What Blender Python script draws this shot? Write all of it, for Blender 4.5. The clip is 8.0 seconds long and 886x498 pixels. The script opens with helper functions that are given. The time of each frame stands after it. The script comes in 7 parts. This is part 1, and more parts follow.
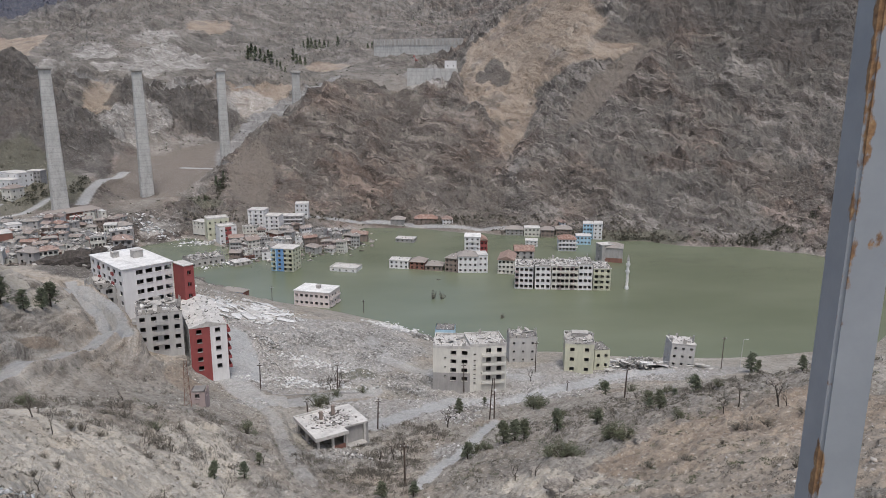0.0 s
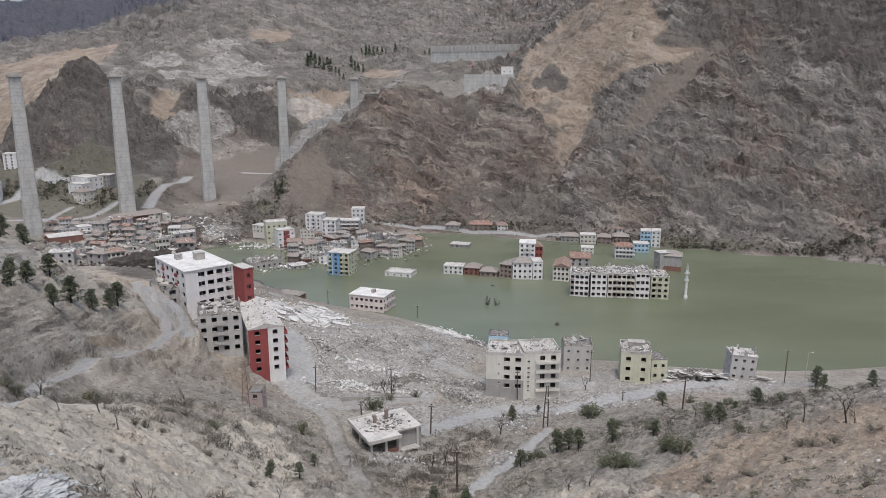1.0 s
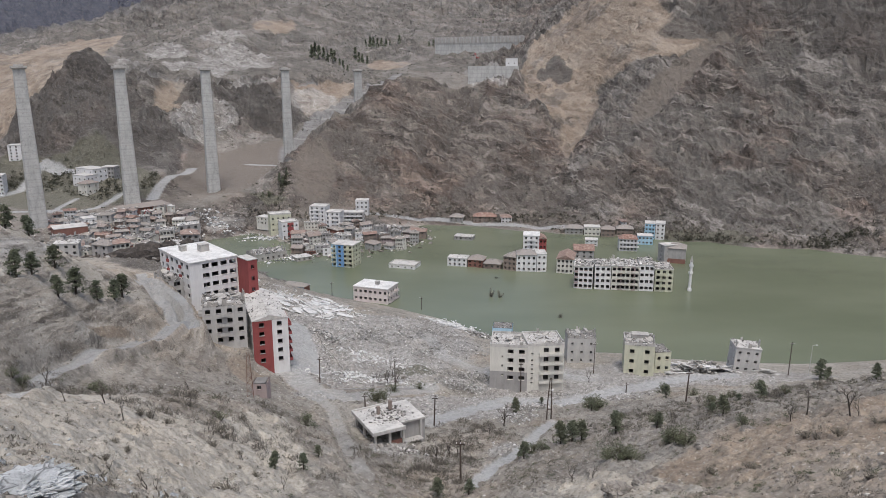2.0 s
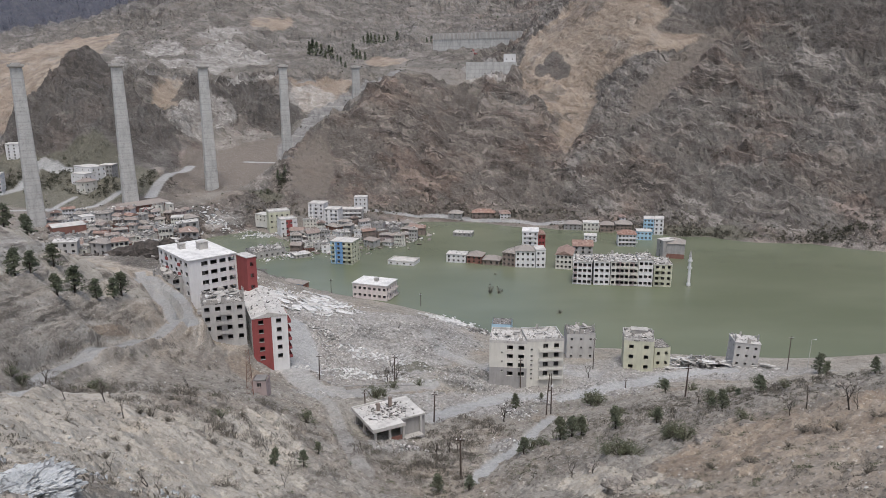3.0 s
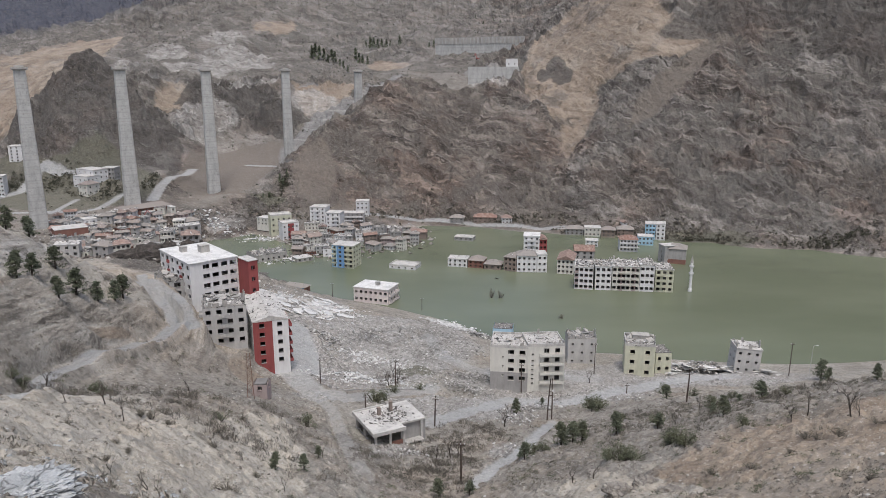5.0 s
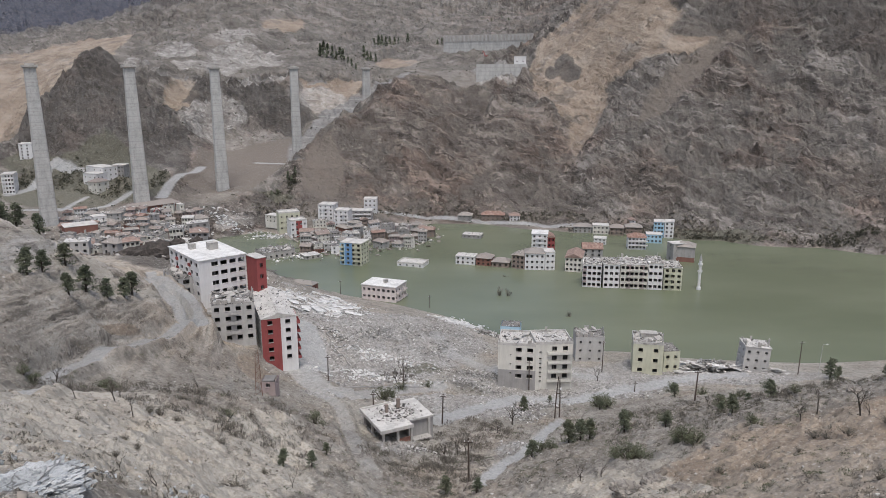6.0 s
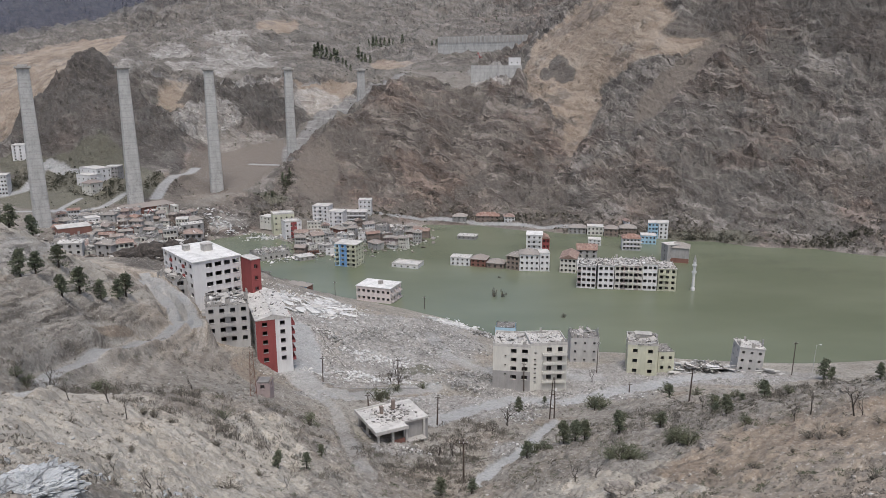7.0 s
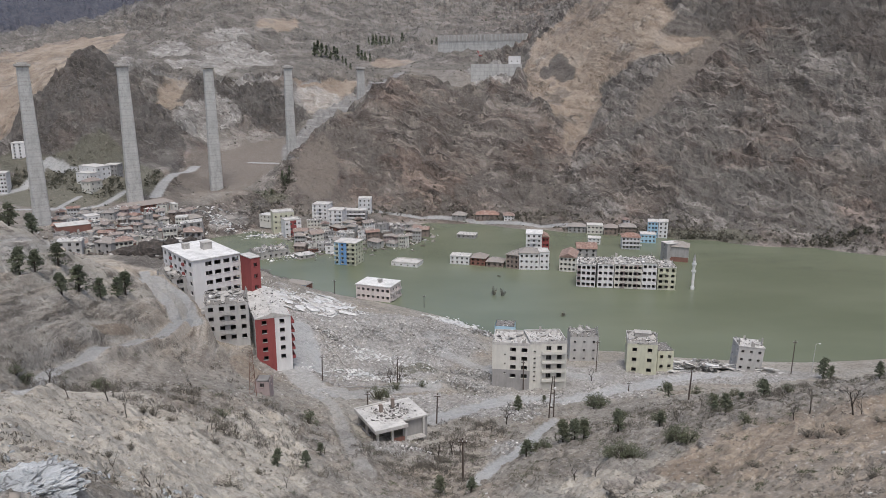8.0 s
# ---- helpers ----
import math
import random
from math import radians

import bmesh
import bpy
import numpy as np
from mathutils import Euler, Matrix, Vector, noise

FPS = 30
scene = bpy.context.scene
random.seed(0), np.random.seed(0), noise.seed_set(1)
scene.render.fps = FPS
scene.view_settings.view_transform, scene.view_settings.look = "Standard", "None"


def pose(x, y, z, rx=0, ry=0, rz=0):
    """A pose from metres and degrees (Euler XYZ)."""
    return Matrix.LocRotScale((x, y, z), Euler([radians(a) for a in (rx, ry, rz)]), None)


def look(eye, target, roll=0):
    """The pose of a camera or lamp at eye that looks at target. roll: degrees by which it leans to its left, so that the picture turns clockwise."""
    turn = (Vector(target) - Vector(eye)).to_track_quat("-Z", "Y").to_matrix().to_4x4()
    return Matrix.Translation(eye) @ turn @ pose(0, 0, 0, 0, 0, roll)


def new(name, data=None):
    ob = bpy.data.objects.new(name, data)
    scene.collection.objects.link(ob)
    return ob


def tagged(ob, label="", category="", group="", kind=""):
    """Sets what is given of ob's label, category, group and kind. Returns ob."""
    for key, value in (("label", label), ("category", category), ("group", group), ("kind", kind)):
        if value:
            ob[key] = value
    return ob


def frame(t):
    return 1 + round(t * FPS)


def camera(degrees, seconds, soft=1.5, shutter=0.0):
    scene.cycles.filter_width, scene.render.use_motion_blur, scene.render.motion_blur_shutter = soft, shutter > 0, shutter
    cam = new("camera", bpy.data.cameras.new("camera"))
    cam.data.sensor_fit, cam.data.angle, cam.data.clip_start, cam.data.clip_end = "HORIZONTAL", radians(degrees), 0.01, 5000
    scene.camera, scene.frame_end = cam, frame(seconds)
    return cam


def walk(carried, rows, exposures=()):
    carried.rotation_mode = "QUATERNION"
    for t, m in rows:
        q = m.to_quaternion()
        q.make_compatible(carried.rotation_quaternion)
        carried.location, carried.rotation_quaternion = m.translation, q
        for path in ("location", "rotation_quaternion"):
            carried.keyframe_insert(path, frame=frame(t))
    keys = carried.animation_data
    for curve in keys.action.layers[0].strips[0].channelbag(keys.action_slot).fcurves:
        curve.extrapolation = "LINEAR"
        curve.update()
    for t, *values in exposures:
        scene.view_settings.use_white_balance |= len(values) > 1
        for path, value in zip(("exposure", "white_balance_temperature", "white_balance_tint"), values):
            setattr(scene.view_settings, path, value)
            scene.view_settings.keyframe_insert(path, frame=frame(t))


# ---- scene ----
# ---- camera: held by hand on a hillside, 120 m above the lake, turning with hardly a step ----
LENS = 62.2
cam = camera(LENS, 8.0, soft=0.75)
EYE = 120.0
ROWS = [
    (0.0, 0.000, -4.81, -13.47, -0.28),
    (0.1, -0.011, -4.18, -13.32, -0.32),
    (0.2, -0.030, -3.34, -13.26, -0.38),
    (0.3, -0.050, -2.74, -13.11, -0.42),
    (0.4, -0.076, -2.37, -12.80, -0.45),
    (0.5, -0.097, -2.19, -12.57, -0.46),
    (1.0, -0.125, -0.53, -13.03, 0.04),
    (1.5, -0.130, -0.17, -13.39, -0.09),
    (3.0, -0.130, -0.37, -13.93, 0.30),
    (3.5, -0.130, -0.33, -13.78, 0.25),
    (4.0, -0.130, -0.08, -13.48, 0.28),
    (4.5, -0.130, -0.41, -13.52, 0.04),
    (6.0, -0.130, 0.42, -13.78, 0.12),
    (6.5, -0.130, 0.11, -13.84, -0.01),
    (7.0, -0.130, 0.01, -13.69, 0.08),
    (7.5, -0.130, -0.10, -13.90, 0.00),
    (8.0, -0.130, 0.00, -13.80, 0.00),
]
walk(cam, [(t, pose(x, 0, EYE, 90 + pitch, roll, yaw)) for t, x, yaw, pitch, roll in ROWS],
     exposures=[(0.0, 0.13), (8.0, 0.13)])

# ---- overcast daylight ----
world = bpy.data.worlds.new("overcast_sky")
scene.world = world
world.use_nodes = True
wn, wl = world.node_tree.nodes, world.node_tree.links
sky = wn.new("ShaderNodeTexSky")
sky.sky_type, sky.sun_disc = "NISHITA", False
SUN_UP, SUN_ROUND = radians(69), radians(172)
sky.sun_elevation, sky.sun_rotation = SUN_UP, SUN_ROUND
sky.air_density, sky.dust_density, sky.ozone_density = 1.0, 4.0, 0.6
grey = wn.new("ShaderNodeHueSaturation")
grey.inputs["Saturation"].default_value = 0.9
wl.new(sky.outputs["Color"], grey.inputs["Color"])
wl.new(grey.outputs["Color"], wn["Background"].inputs["Color"])
wn["Background"].inputs["Strength"].default_value = 0.15
sun = new("sun", bpy.data.lights.new("sun", "SUN"))
sun.data.energy, sun.data.angle, sun.data.color = 1.5, radians(14), (1.0, 0.995, 0.99)
sun.matrix_world = look((0, 0, 0), (-math.sin(SUN_ROUND) * math.cos(SUN_UP), -math.cos(SUN_ROUND) * math.cos(SUN_UP), -math.sin(SUN_UP)))

# ---- materials ----
class Nodes:
    """A small wrapper to write node materials briefly."""

    def __init__(self, name, rough=0.9):
        self.mat = bpy.data.materials.new(name)
        self.mat.use_nodes = True
        self.t = self.mat.node_tree
        self.bsdf = self.t.nodes["Principled BSDF"]
        self.bsdf.inputs["Roughness"].default_value = rough
        self.bsdf.inputs["Specular IOR Level"].default_value = 0.25
        self.coord = self.t.nodes.new("ShaderNodeTexCoord").outputs["Object"]

    def put(self, socket, value):
        if isinstance(value, bpy.types.NodeSocket):
            self.t.links.new(value, socket)
        elif isinstance(value, tuple) and len(value) == 3 and socket.type == "RGBA":
            socket.default_value = (*value, 1)
        else:
            socket.default_value = value

    def scaled(self, sx, sy, sz, rz=0.0, ry=0.0):
        n = self.t.nodes.new("ShaderNodeMapping")
        n.inputs["Scale"].default_value = (sx, sy, sz)
        n.inputs["Rotation"].default_value = (0, ry, rz)
        self.t.links.new(self.coord, n.inputs["Vector"])
        return n.outputs["Vector"]

    def noise(self, scale, detail=6.0, rough=0.6, vector=None, distortion=0.0):
        n = self.t.nodes.new("ShaderNodeTexNoise")
        n.inputs["Scale"].default_value, n.inputs["Detail"].default_value = scale, detail
        n.inputs["Roughness"].default_value, n.inputs["Distortion"].default_value = rough, distortion
        self.t.links.new(vector or self.coord, n.inputs["Vector"])
        return n.outputs["Fac"]

    def voronoi(self, scale, vector=None, feature="F1", output="Distance"):
        n = self.t.nodes.new("ShaderNodeTexVoronoi")
        n.feature = feature
        n.inputs["Scale"].default_value = scale
        self.t.links.new(vector or self.coord, n.inputs["Vector"])
        return n.outputs[output]

    def ramp(self, fac, *stops):
        n = self.t.nodes.new("ShaderNodeValToRGB")
        while len(n.color_ramp.elements) < len(stops):
            n.color_ramp.elements.new(0.5)
        for e, (at, c) in zip(n.color_ramp.elements, stops):
            e.position = at
            e.color = (*c, 1) if isinstance(c, tuple) else (c, c, c, 1)
        self.put(n.inputs["Fac"], fac)
        return n.outputs["Color"]

    def mix(self, fac, a, b, blend="MIX"):
        n = self.t.nodes.new("ShaderNodeMix")
        n.data_type, n.blend_type = "RGBA", blend
        self.put(n.inputs[0], fac)
        self.put(n.inputs[6], a)
        self.put(n.inputs[7], b)
        return n.outputs[2]

    def math(self, op, a, b=0.0, clamp=False):
        n = self.t.nodes.new("ShaderNodeMath")
        n.operation, n.use_clamp = op, clamp
        self.put(n.inputs[0], a)
        self.put(n.inputs[1], b)
        return n.outputs[0]

    def attr(self, name):
        n = self.t.nodes.new("ShaderNodeAttribute")
        n.attribute_name = name
        return n.outputs["Fac"]

    def each(self):
        return self.t.nodes.new("ShaderNodeObjectInfo").outputs["Random"]

    def island(self):
        return self.t.nodes.new("ShaderNodeNewGeometry").outputs["Random Per Island"]

    def bump(self, height, strength=0.5, distance=0.1, normal=None):
        n = self.t.nodes.new("ShaderNodeBump")
        n.inputs["Strength"].default_value, n.inputs["Distance"].default_value = strength, distance
        self.t.links.new(height, n.inputs["Height"])
        if normal is not None:
            self.t.links.new(normal, n.inputs["Normal"])
        return n.outputs["Normal"]

    def done(self, color=None, normal=None, rough=None):
        if color is not None:
            self.put(self.bsdf.inputs["Base Color"], color)
        if normal is not None:
            self.t.links.new(normal, self.bsdf.inputs["Normal"])
        if rough is not None:
            self.put(self.bsdf.inputs["Roughness"], rough)
        return self.mat


def ground_material():
    n = Nodes("hillside_ground", 0.95)
    big = n.noise(0.011, 6, 0.6)
    mid = n.noise(0.085, 7, 0.68)
    fine = n.noise(0.8, 7, 0.72)
    grit = n.noise(2.8, 5, 0.8)
    crest, rocky = n.attr("crest"), n.attr("rocky")
    sep = n.t.nodes.new("ShaderNodeSeparateXYZ")
    n.t.links.new(n.coord, sep.inputs[0])

    def beds(along, across, detail, rough):
        """Streaks that follow the bedding of the rock: long along it, thin across it."""
        c = n.t.nodes.new("ShaderNodeCombineXYZ")
        n.put(c.inputs[0], n.math("MULTIPLY", sep.outputs[0], along))
        n.put(c.inputs[1], n.math("MULTIPLY", sep.outputs[1], along))
        n.put(c.inputs[2], n.math("MULTIPLY", level, across))
        return n.noise(1.0, detail, rough, c.outputs[0])

    level = n.math("ADD", n.attr("bedding"), n.math("MULTIPLY", n.noise(0.22, 4, 0.65), 3.2))
    level = n.math("ADD", level, n.math("MULTIPLY", n.math("MULTIPLY", n.noise(0.045, 5, 0.6), rocky), 22.0))
    thick = beds(0.022, 0.15, 6, 0.6)
    thin = beds(0.06, 0.55, 5, 0.66)
    # dry soil
    soil = n.ramp(big, (0.3, (0.232, 0.215, 0.185)), (0.5, (0.326, 0.306, 0.268)), (0.7, (0.405, 0.383, 0.338)))
    soil = n.mix(n.ramp(mid, (0.38, 0.7), (0.56, 0.0)), soil, (0.19, 0.168, 0.143))
    soil = n.mix(n.ramp(n.noise(0.2, 6, 0.7), (0.56, 0.0), (0.66, 0.6)), soil, (0.44, 0.402, 0.345))
    soil = n.mix(n.ramp(n.noise(0.03, 5, 0.6), (0.52, 0.0), (0.66, 0.5)), soil, (0.33, 0.265, 0.20))
    soil = n.mix(n.ramp(fine, (0.40, 0.45), (0.52, 0.0)), soil, (0.17, 0.15, 0.127))
    soil = n.mix(n.math("MULTIPLY", n.attr("heath"), n.ramp(n.noise(0.13, 6, 0.7), (0.4, 0.15), (0.58, 0.9))), soil, n.ramp(fine, (0.34, (0.13, 0.116, 0.098)), (0.62, (0.265, 0.242, 0.208))))
    ledgy = n.attr("ledgy")
    layered = n.ramp(thin, (0.37, (0.13, 0.115, 0.097)), (0.44, (0.30, 0.27, 0.23)), (0.51, (0.44, 0.402, 0.348)), (0.6, (0.58, 0.538, 0.474)))
    layered = n.mix(n.ramp(big, (0.48, 0.0), (0.6, 0.5)), layered, (0.37, 0.29, 0.205))
    soil = n.mix(n.math("MULTIPLY", ledgy, n.ramp(mid, (0.3, 0.45), (0.5, 1.0))), soil, layered)
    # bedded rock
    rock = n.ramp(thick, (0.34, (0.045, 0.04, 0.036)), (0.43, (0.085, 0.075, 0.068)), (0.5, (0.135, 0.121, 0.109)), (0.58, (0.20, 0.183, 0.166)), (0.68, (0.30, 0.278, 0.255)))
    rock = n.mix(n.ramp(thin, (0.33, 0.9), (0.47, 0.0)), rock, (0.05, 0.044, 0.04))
    rock = n.mix(n.ramp(thin, (0.54, 0.0), (0.66, 0.85)), rock, (0.335, 0.312, 0.285))
    redden = n.ramp(n.noise(0.016, 5, 0.62), (0.48, 0.0), (0.62, 0.7))
    rock = n.mix(redden, rock, n.mix(1.0, rock, (0.97, 0.80, 0.73), "MULTIPLY"))
    # talus and thin scrub between the ledges
    talus = n.ramp(fine, (0.34, (0.062, 0.057, 0.052)), (0.5, (0.125, 0.115, 0.104)), (0.66, (0.205, 0.192, 0.174)))
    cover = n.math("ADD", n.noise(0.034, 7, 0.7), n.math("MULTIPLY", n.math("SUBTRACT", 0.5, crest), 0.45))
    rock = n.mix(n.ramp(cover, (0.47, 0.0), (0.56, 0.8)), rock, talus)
    # darker tone in the hollows, where crest is low
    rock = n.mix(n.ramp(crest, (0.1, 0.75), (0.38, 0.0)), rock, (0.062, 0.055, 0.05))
    rock = n.mix(n.math("MULTIPLY", n.attr("grey_range"), 0.6), rock, n.ramp(thick, (0.36, (0.075, 0.07, 0.064)), (0.5, (0.145, 0.135, 0.123)), (0.64, (0.275, 0.26, 0.24))))
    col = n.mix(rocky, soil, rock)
    edge = n.math("ADD", n.math("SUBTRACT", mid, 0.5), n.math("MULTIPLY", n.math("SUBTRACT", n.noise(0.028, 6, 0.65), 0.5), 1.2))

    def zone(name, gain=1.0, spread=1.0):
        a = n.math("ADD", n.attr(name), n.math("MULTIPLY", edge, 0.65 * spread))
        here = n.ramp(n.attr(name), (0.02, 0.0), (0.2, 1.0))
        return n.math("MULTIPLY", n.math("MULTIPLY", n.ramp(a, (0.36, 0.0), (0.54, 1.0)), here), gain)

    col = n.mix(zone("brown_rock", 0.7, 0.6), col, n.mix(1.0, col, (0.93, 0.87, 0.83), "MULTIPLY"))
    tan = n.ramp(mid, (0.3, (0.235, 0.182, 0.136)), (0.5, (0.318, 0.257, 0.197)), (0.72, (0.385, 0.325, 0.257)))
    tan = n.mix(n.ramp(fine, (0.38, 0.55), (0.5, 0.0)), tan, (0.185, 0.142, 0.108))
    tan = n.mix(n.math("MULTIPLY", rocky, n.ramp(thin, (0.36, 0.55), (0.48, 0.0))), tan, (0.165, 0.138, 0.116))
    tan = n.mix(n.ramp(n.noise(0.02, 5, 0.6), (0.5, 0.0), (0.62, 0.55)), tan, (0.36, 0.32, 0.27))
    far_tan = n.mix(0.6, tan, n.ramp(thick, (0.36, (0.205, 0.157, 0.118)), (0.5, (0.325, 0.259, 0.198)), (0.64, (0.42, 0.35, 0.28))))
    tan = n.mix(n.ramp(rocky, (0.25, 0.0), (0.45, 1.0)), tan, far_tan)
    bared = n.math("SUBTRACT", 1.0, n.math("MULTIPLY", n.ramp(cover, (0.34, 0.6), (0.43, 0.0)), rocky))
    col = n.mix(n.math("MULTIPLY", zone("tan_earth", 0.88, 1.0), bared), col, tan)
    col = n.mix(zone("dark_rock", 0.85, 1.0), col, n.mix(0.45, n.mix(1.0, rock, (0.56, 0.56, 0.58), "MULTIPLY"), n.mix(1.0, talus, (0.8, 0.8, 0.8), "MULTIPLY")))
    col = n.mix(zone("grey_scree", 0.85, 0.5), col, n.ramp(fine, (0.3, (0.13, 0.11, 0.093)), (0.7, (0.215, 0.185, 0.158))))
    pale = n.ramp(fine, (0.34, (0.16, 0.152, 0.142)), (0.5, (0.33, 0.32, 0.303)), (0.66, (0.53, 0.518, 0.497)))
    pale = n.mix(n.ramp(mid, (0.4, 0.45), (0.56, 0.0)), pale, (0.20, 0.186, 0.168))
    col = n.mix(zone("pale_rubble", 0.85, 0.8), col, pale)
    pale_soil = n.ramp(mid, (0.3, (0.355, 0.32, 0.265)), (0.5, (0.485, 0.447, 0.382)), (0.72, (0.555, 0.52, 0.458)))
    col = n.mix(zone("pale_soil", 0.85, 0.9), col, n.mix(n.ramp(fine, (0.38, 0.5), (0.5, 0.0)), pale_soil, (0.27, 0.235, 0.195)))
    chalk = n.ramp(thin, (0.34, (0.21, 0.197, 0.18)), (0.5, (0.385, 0.368, 0.344)), (0.68, (0.62, 0.605, 0.58)))
    col = n.mix(n.math("MULTIPLY", zone("white_scree", 0.62), n.ramp(n.math("ADD", n.math("MULTIPLY", thick, 0.5), n.math("MULTIPLY", mid, 0.5)), (0.36, 0.2), (0.52, 1.0))), col, chalk)
    grey_cut = n.ramp(mid, (0.3, (0.165, 0.162, 0.157)), (0.6, (0.27, 0.266, 0.257)))
    col = n.mix(zone("shotcrete", 0.9, 0.3), col, n.mix(n.ramp(n.math("FRACT", n.math("MULTIPLY", sep.outputs[2], 0.115)), (0.0, 0.8), (0.16, 0.0)), grey_cut, (0.40, 0.39, 0.37)))
    col = n.mix(zone("grass", 0.8), col, n.ramp(fine, (0.35, (0.072, 0.073, 0.052)), (0.65, (0.155, 0.15, 0.112))))
    # far woods with the blue of distance haze painted into their colour
    haze_blue = n.ramp(mid, (0.35, (0.03, 0.038, 0.062)), (0.6, (0.06, 0.068, 0.098)), (0.75, (0.11, 0.112, 0.135)))
    col = n.mix(n.attr("hazy_woods"), col, haze_blue)
    col = n.mix(n.math("MULTIPLY", n.attr("haul_road"), n.ramp(mid, (0.3, 0.65), (0.6, 0.98))), col, n.ramp(fine, (0.3, (0.30, 0.304, 0.30)), (0.7, (0.43, 0.433, 0.426))))
    # low scrub and loose stones
    open_ground = n.math("SUBTRACT", 1.0, n.attr("bare"), True)
    speck = n.math("MULTIPLY", n.ramp(n.noise(0.62, 6, 0.8), (0.54, 0.0), (0.59, 1.0)), open_ground)
    col = n.mix(n.math("MULTIPLY", speck, 0.7), col, (0.098, 0.088, 0.07))
    col = n.mix(n.ramp(grit, (0.39, 0.4), (0.46, 0.0)), col, (0.09, 0.08, 0.07))
    col = n.mix(n.ramp(n.noise(1.9, 5, 0.8), (0.57, 0.0), (0.62, 0.6)), col, (0.55, 0.525, 0.485))
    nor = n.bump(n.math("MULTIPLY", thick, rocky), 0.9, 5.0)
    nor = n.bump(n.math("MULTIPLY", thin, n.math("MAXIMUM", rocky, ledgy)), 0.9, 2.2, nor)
    nor = n.bump(mid, 0.55, 1.8, nor)
    nor = n.bump(fine, 0.8, 0.5, nor)
    nor = n.bump(grit, 0.5, 0.18, nor)
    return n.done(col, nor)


def water_material():
    n = Nodes("green_lake_water", 0.24)
    c = n.noise(0.008, 4, 0.5, n.scaled(1, 2.2, 1))
    n.bsdf.inputs["Specular IOR Level"].default_value = 0.5
    nor = n.bump(n.noise(0.6, 4, 0.6, n.scaled(1, 1.6, 1)), 0.3, 0.1)
    return n.done(n.ramp(c, (0.35, (0.118, 0.135, 0.085)), (0.65, (0.15, 0.168, 0.112))), nor)


def plaster(name, colour, dirt=0.5):
    n = Nodes(name, 0.9)
    dark = tuple(0.55 * c for c in colour)
    streak = n.ramp(n.noise(1.3, 6, 0.7, n.scaled(1, 1, 0.12)), (0.5, 0.0), (0.72, 0.5))
    grime = n.ramp(n.noise(0.35, 7, 0.68, n.scaled(1, 1, 0.45)), (0.42, 0.0), (0.75, 1.0))
    col = n.mix(n.math("MULTIPLY", grime, dirt), colour, dark)
    col = n.mix(n.ramp(n.noise(4.0, 5, 0.7), (0.55, 0.0), (0.8, 0.35)), col, tuple(0.7 * c for c in colour))
    col = n.mix(n.math("MULTIPLY", streak, 0.3 + 0.6 * dirt), col, tuple(0.5 * c + 0.03 for c in colour))
    return n.done(col, n.bump(n.noise(6.0, 5), 0.3, 0.02))


def concrete(name, colour=(0.36, 0.35, 0.33), lift=0.0):
    n = Nodes(name, 0.9)
    stain = n.noise(0.25, 8, 0.7, n.scaled(1, 1, 0.3))
    col = n.ramp(stain, (0.3, tuple(0.66 * c for c in colour)), (0.5, colour), (0.72, tuple(min(0.85, 1.2 * c) for c in colour)))
    col = n.mix(n.ramp(n.noise(0.9, 7, 0.75), (0.52, 0.0), (0.66, 0.55)), col, tuple(0.42 * c for c in colour))
    if lift:
        band = n.t.nodes.new("ShaderNodeTexWave")
        band.bands_direction = "Z"
        band.inputs["Scale"].default_value, band.inputs["Distortion"].default_value = lift, 0.3
        n.t.links.new(n.coord, band.inputs["Vector"])
        col = n.mix(n.ramp(band.outputs["Fac"], (0.0, 0.3), (0.15, 0.0)), col, tuple(0.6 * c for c in colour))
    return n.done(col, n.bump(n.noise(1.5, 6), 0.4, 0.08))


GROUND, WATER = ground_material(), water_material()
PIER = concrete("pier_concrete", (0.45, 0.447, 0.43), 0.07)

# ---- the lie of the land: crest, foot, shore and terrace lines, x y z in metres ----
LAND, ZONES, OUTLINES, TRACKS = {}, {}, {}, {}
LAND["far_shore"] = [(-159.9, 490, 0), (-176.1, 534, 0), (-150, 554, 0), (-122.6, 507, 0), (-71.4, 490, 0), (-57.2, 521, 0), (-17.4, 567, 0), (7.2, 574, 0), (63.2, 550, 0), (91.9, 540, 0), (132.7, 533, 0), (169.5, 516, 0), (205.5, 504, 0), (256.3, 493, 0), (293.3, 471, 0), (325, 445, 0)]
LAND["near_shore"] = [(-139.4, 457, 0), (-119.6, 443, 0), (-94.8, 417, 0), (-75.9, 395.4, 0), (-56.7, 382.7, 0), (-30.9, 368.8, 0), (-11.2, 354.9, 0), (7.2, 339.5, 0), (20.1, 323.7, 0), (45, 312.8, 0), (68.2, 301.1, 0), (91.4, 295.9, 0), (123.5, 290.9, 0), (151, 288.4, 0), (188.7, 292.8, 0), (224.9, 299.2, 0)]
LAND["lake_bed"] = [(-149.5, 520, -3), (-84.1, 471, -7), (-35.1, 528, -5), (-8.6, 448, -8), (43.9, 475, -8), (62.2, 393.4, -9), (119.6, 475, -8), (149.1, 396.4, -10), (207, 418, -10), (245.1, 396.4, -10)]
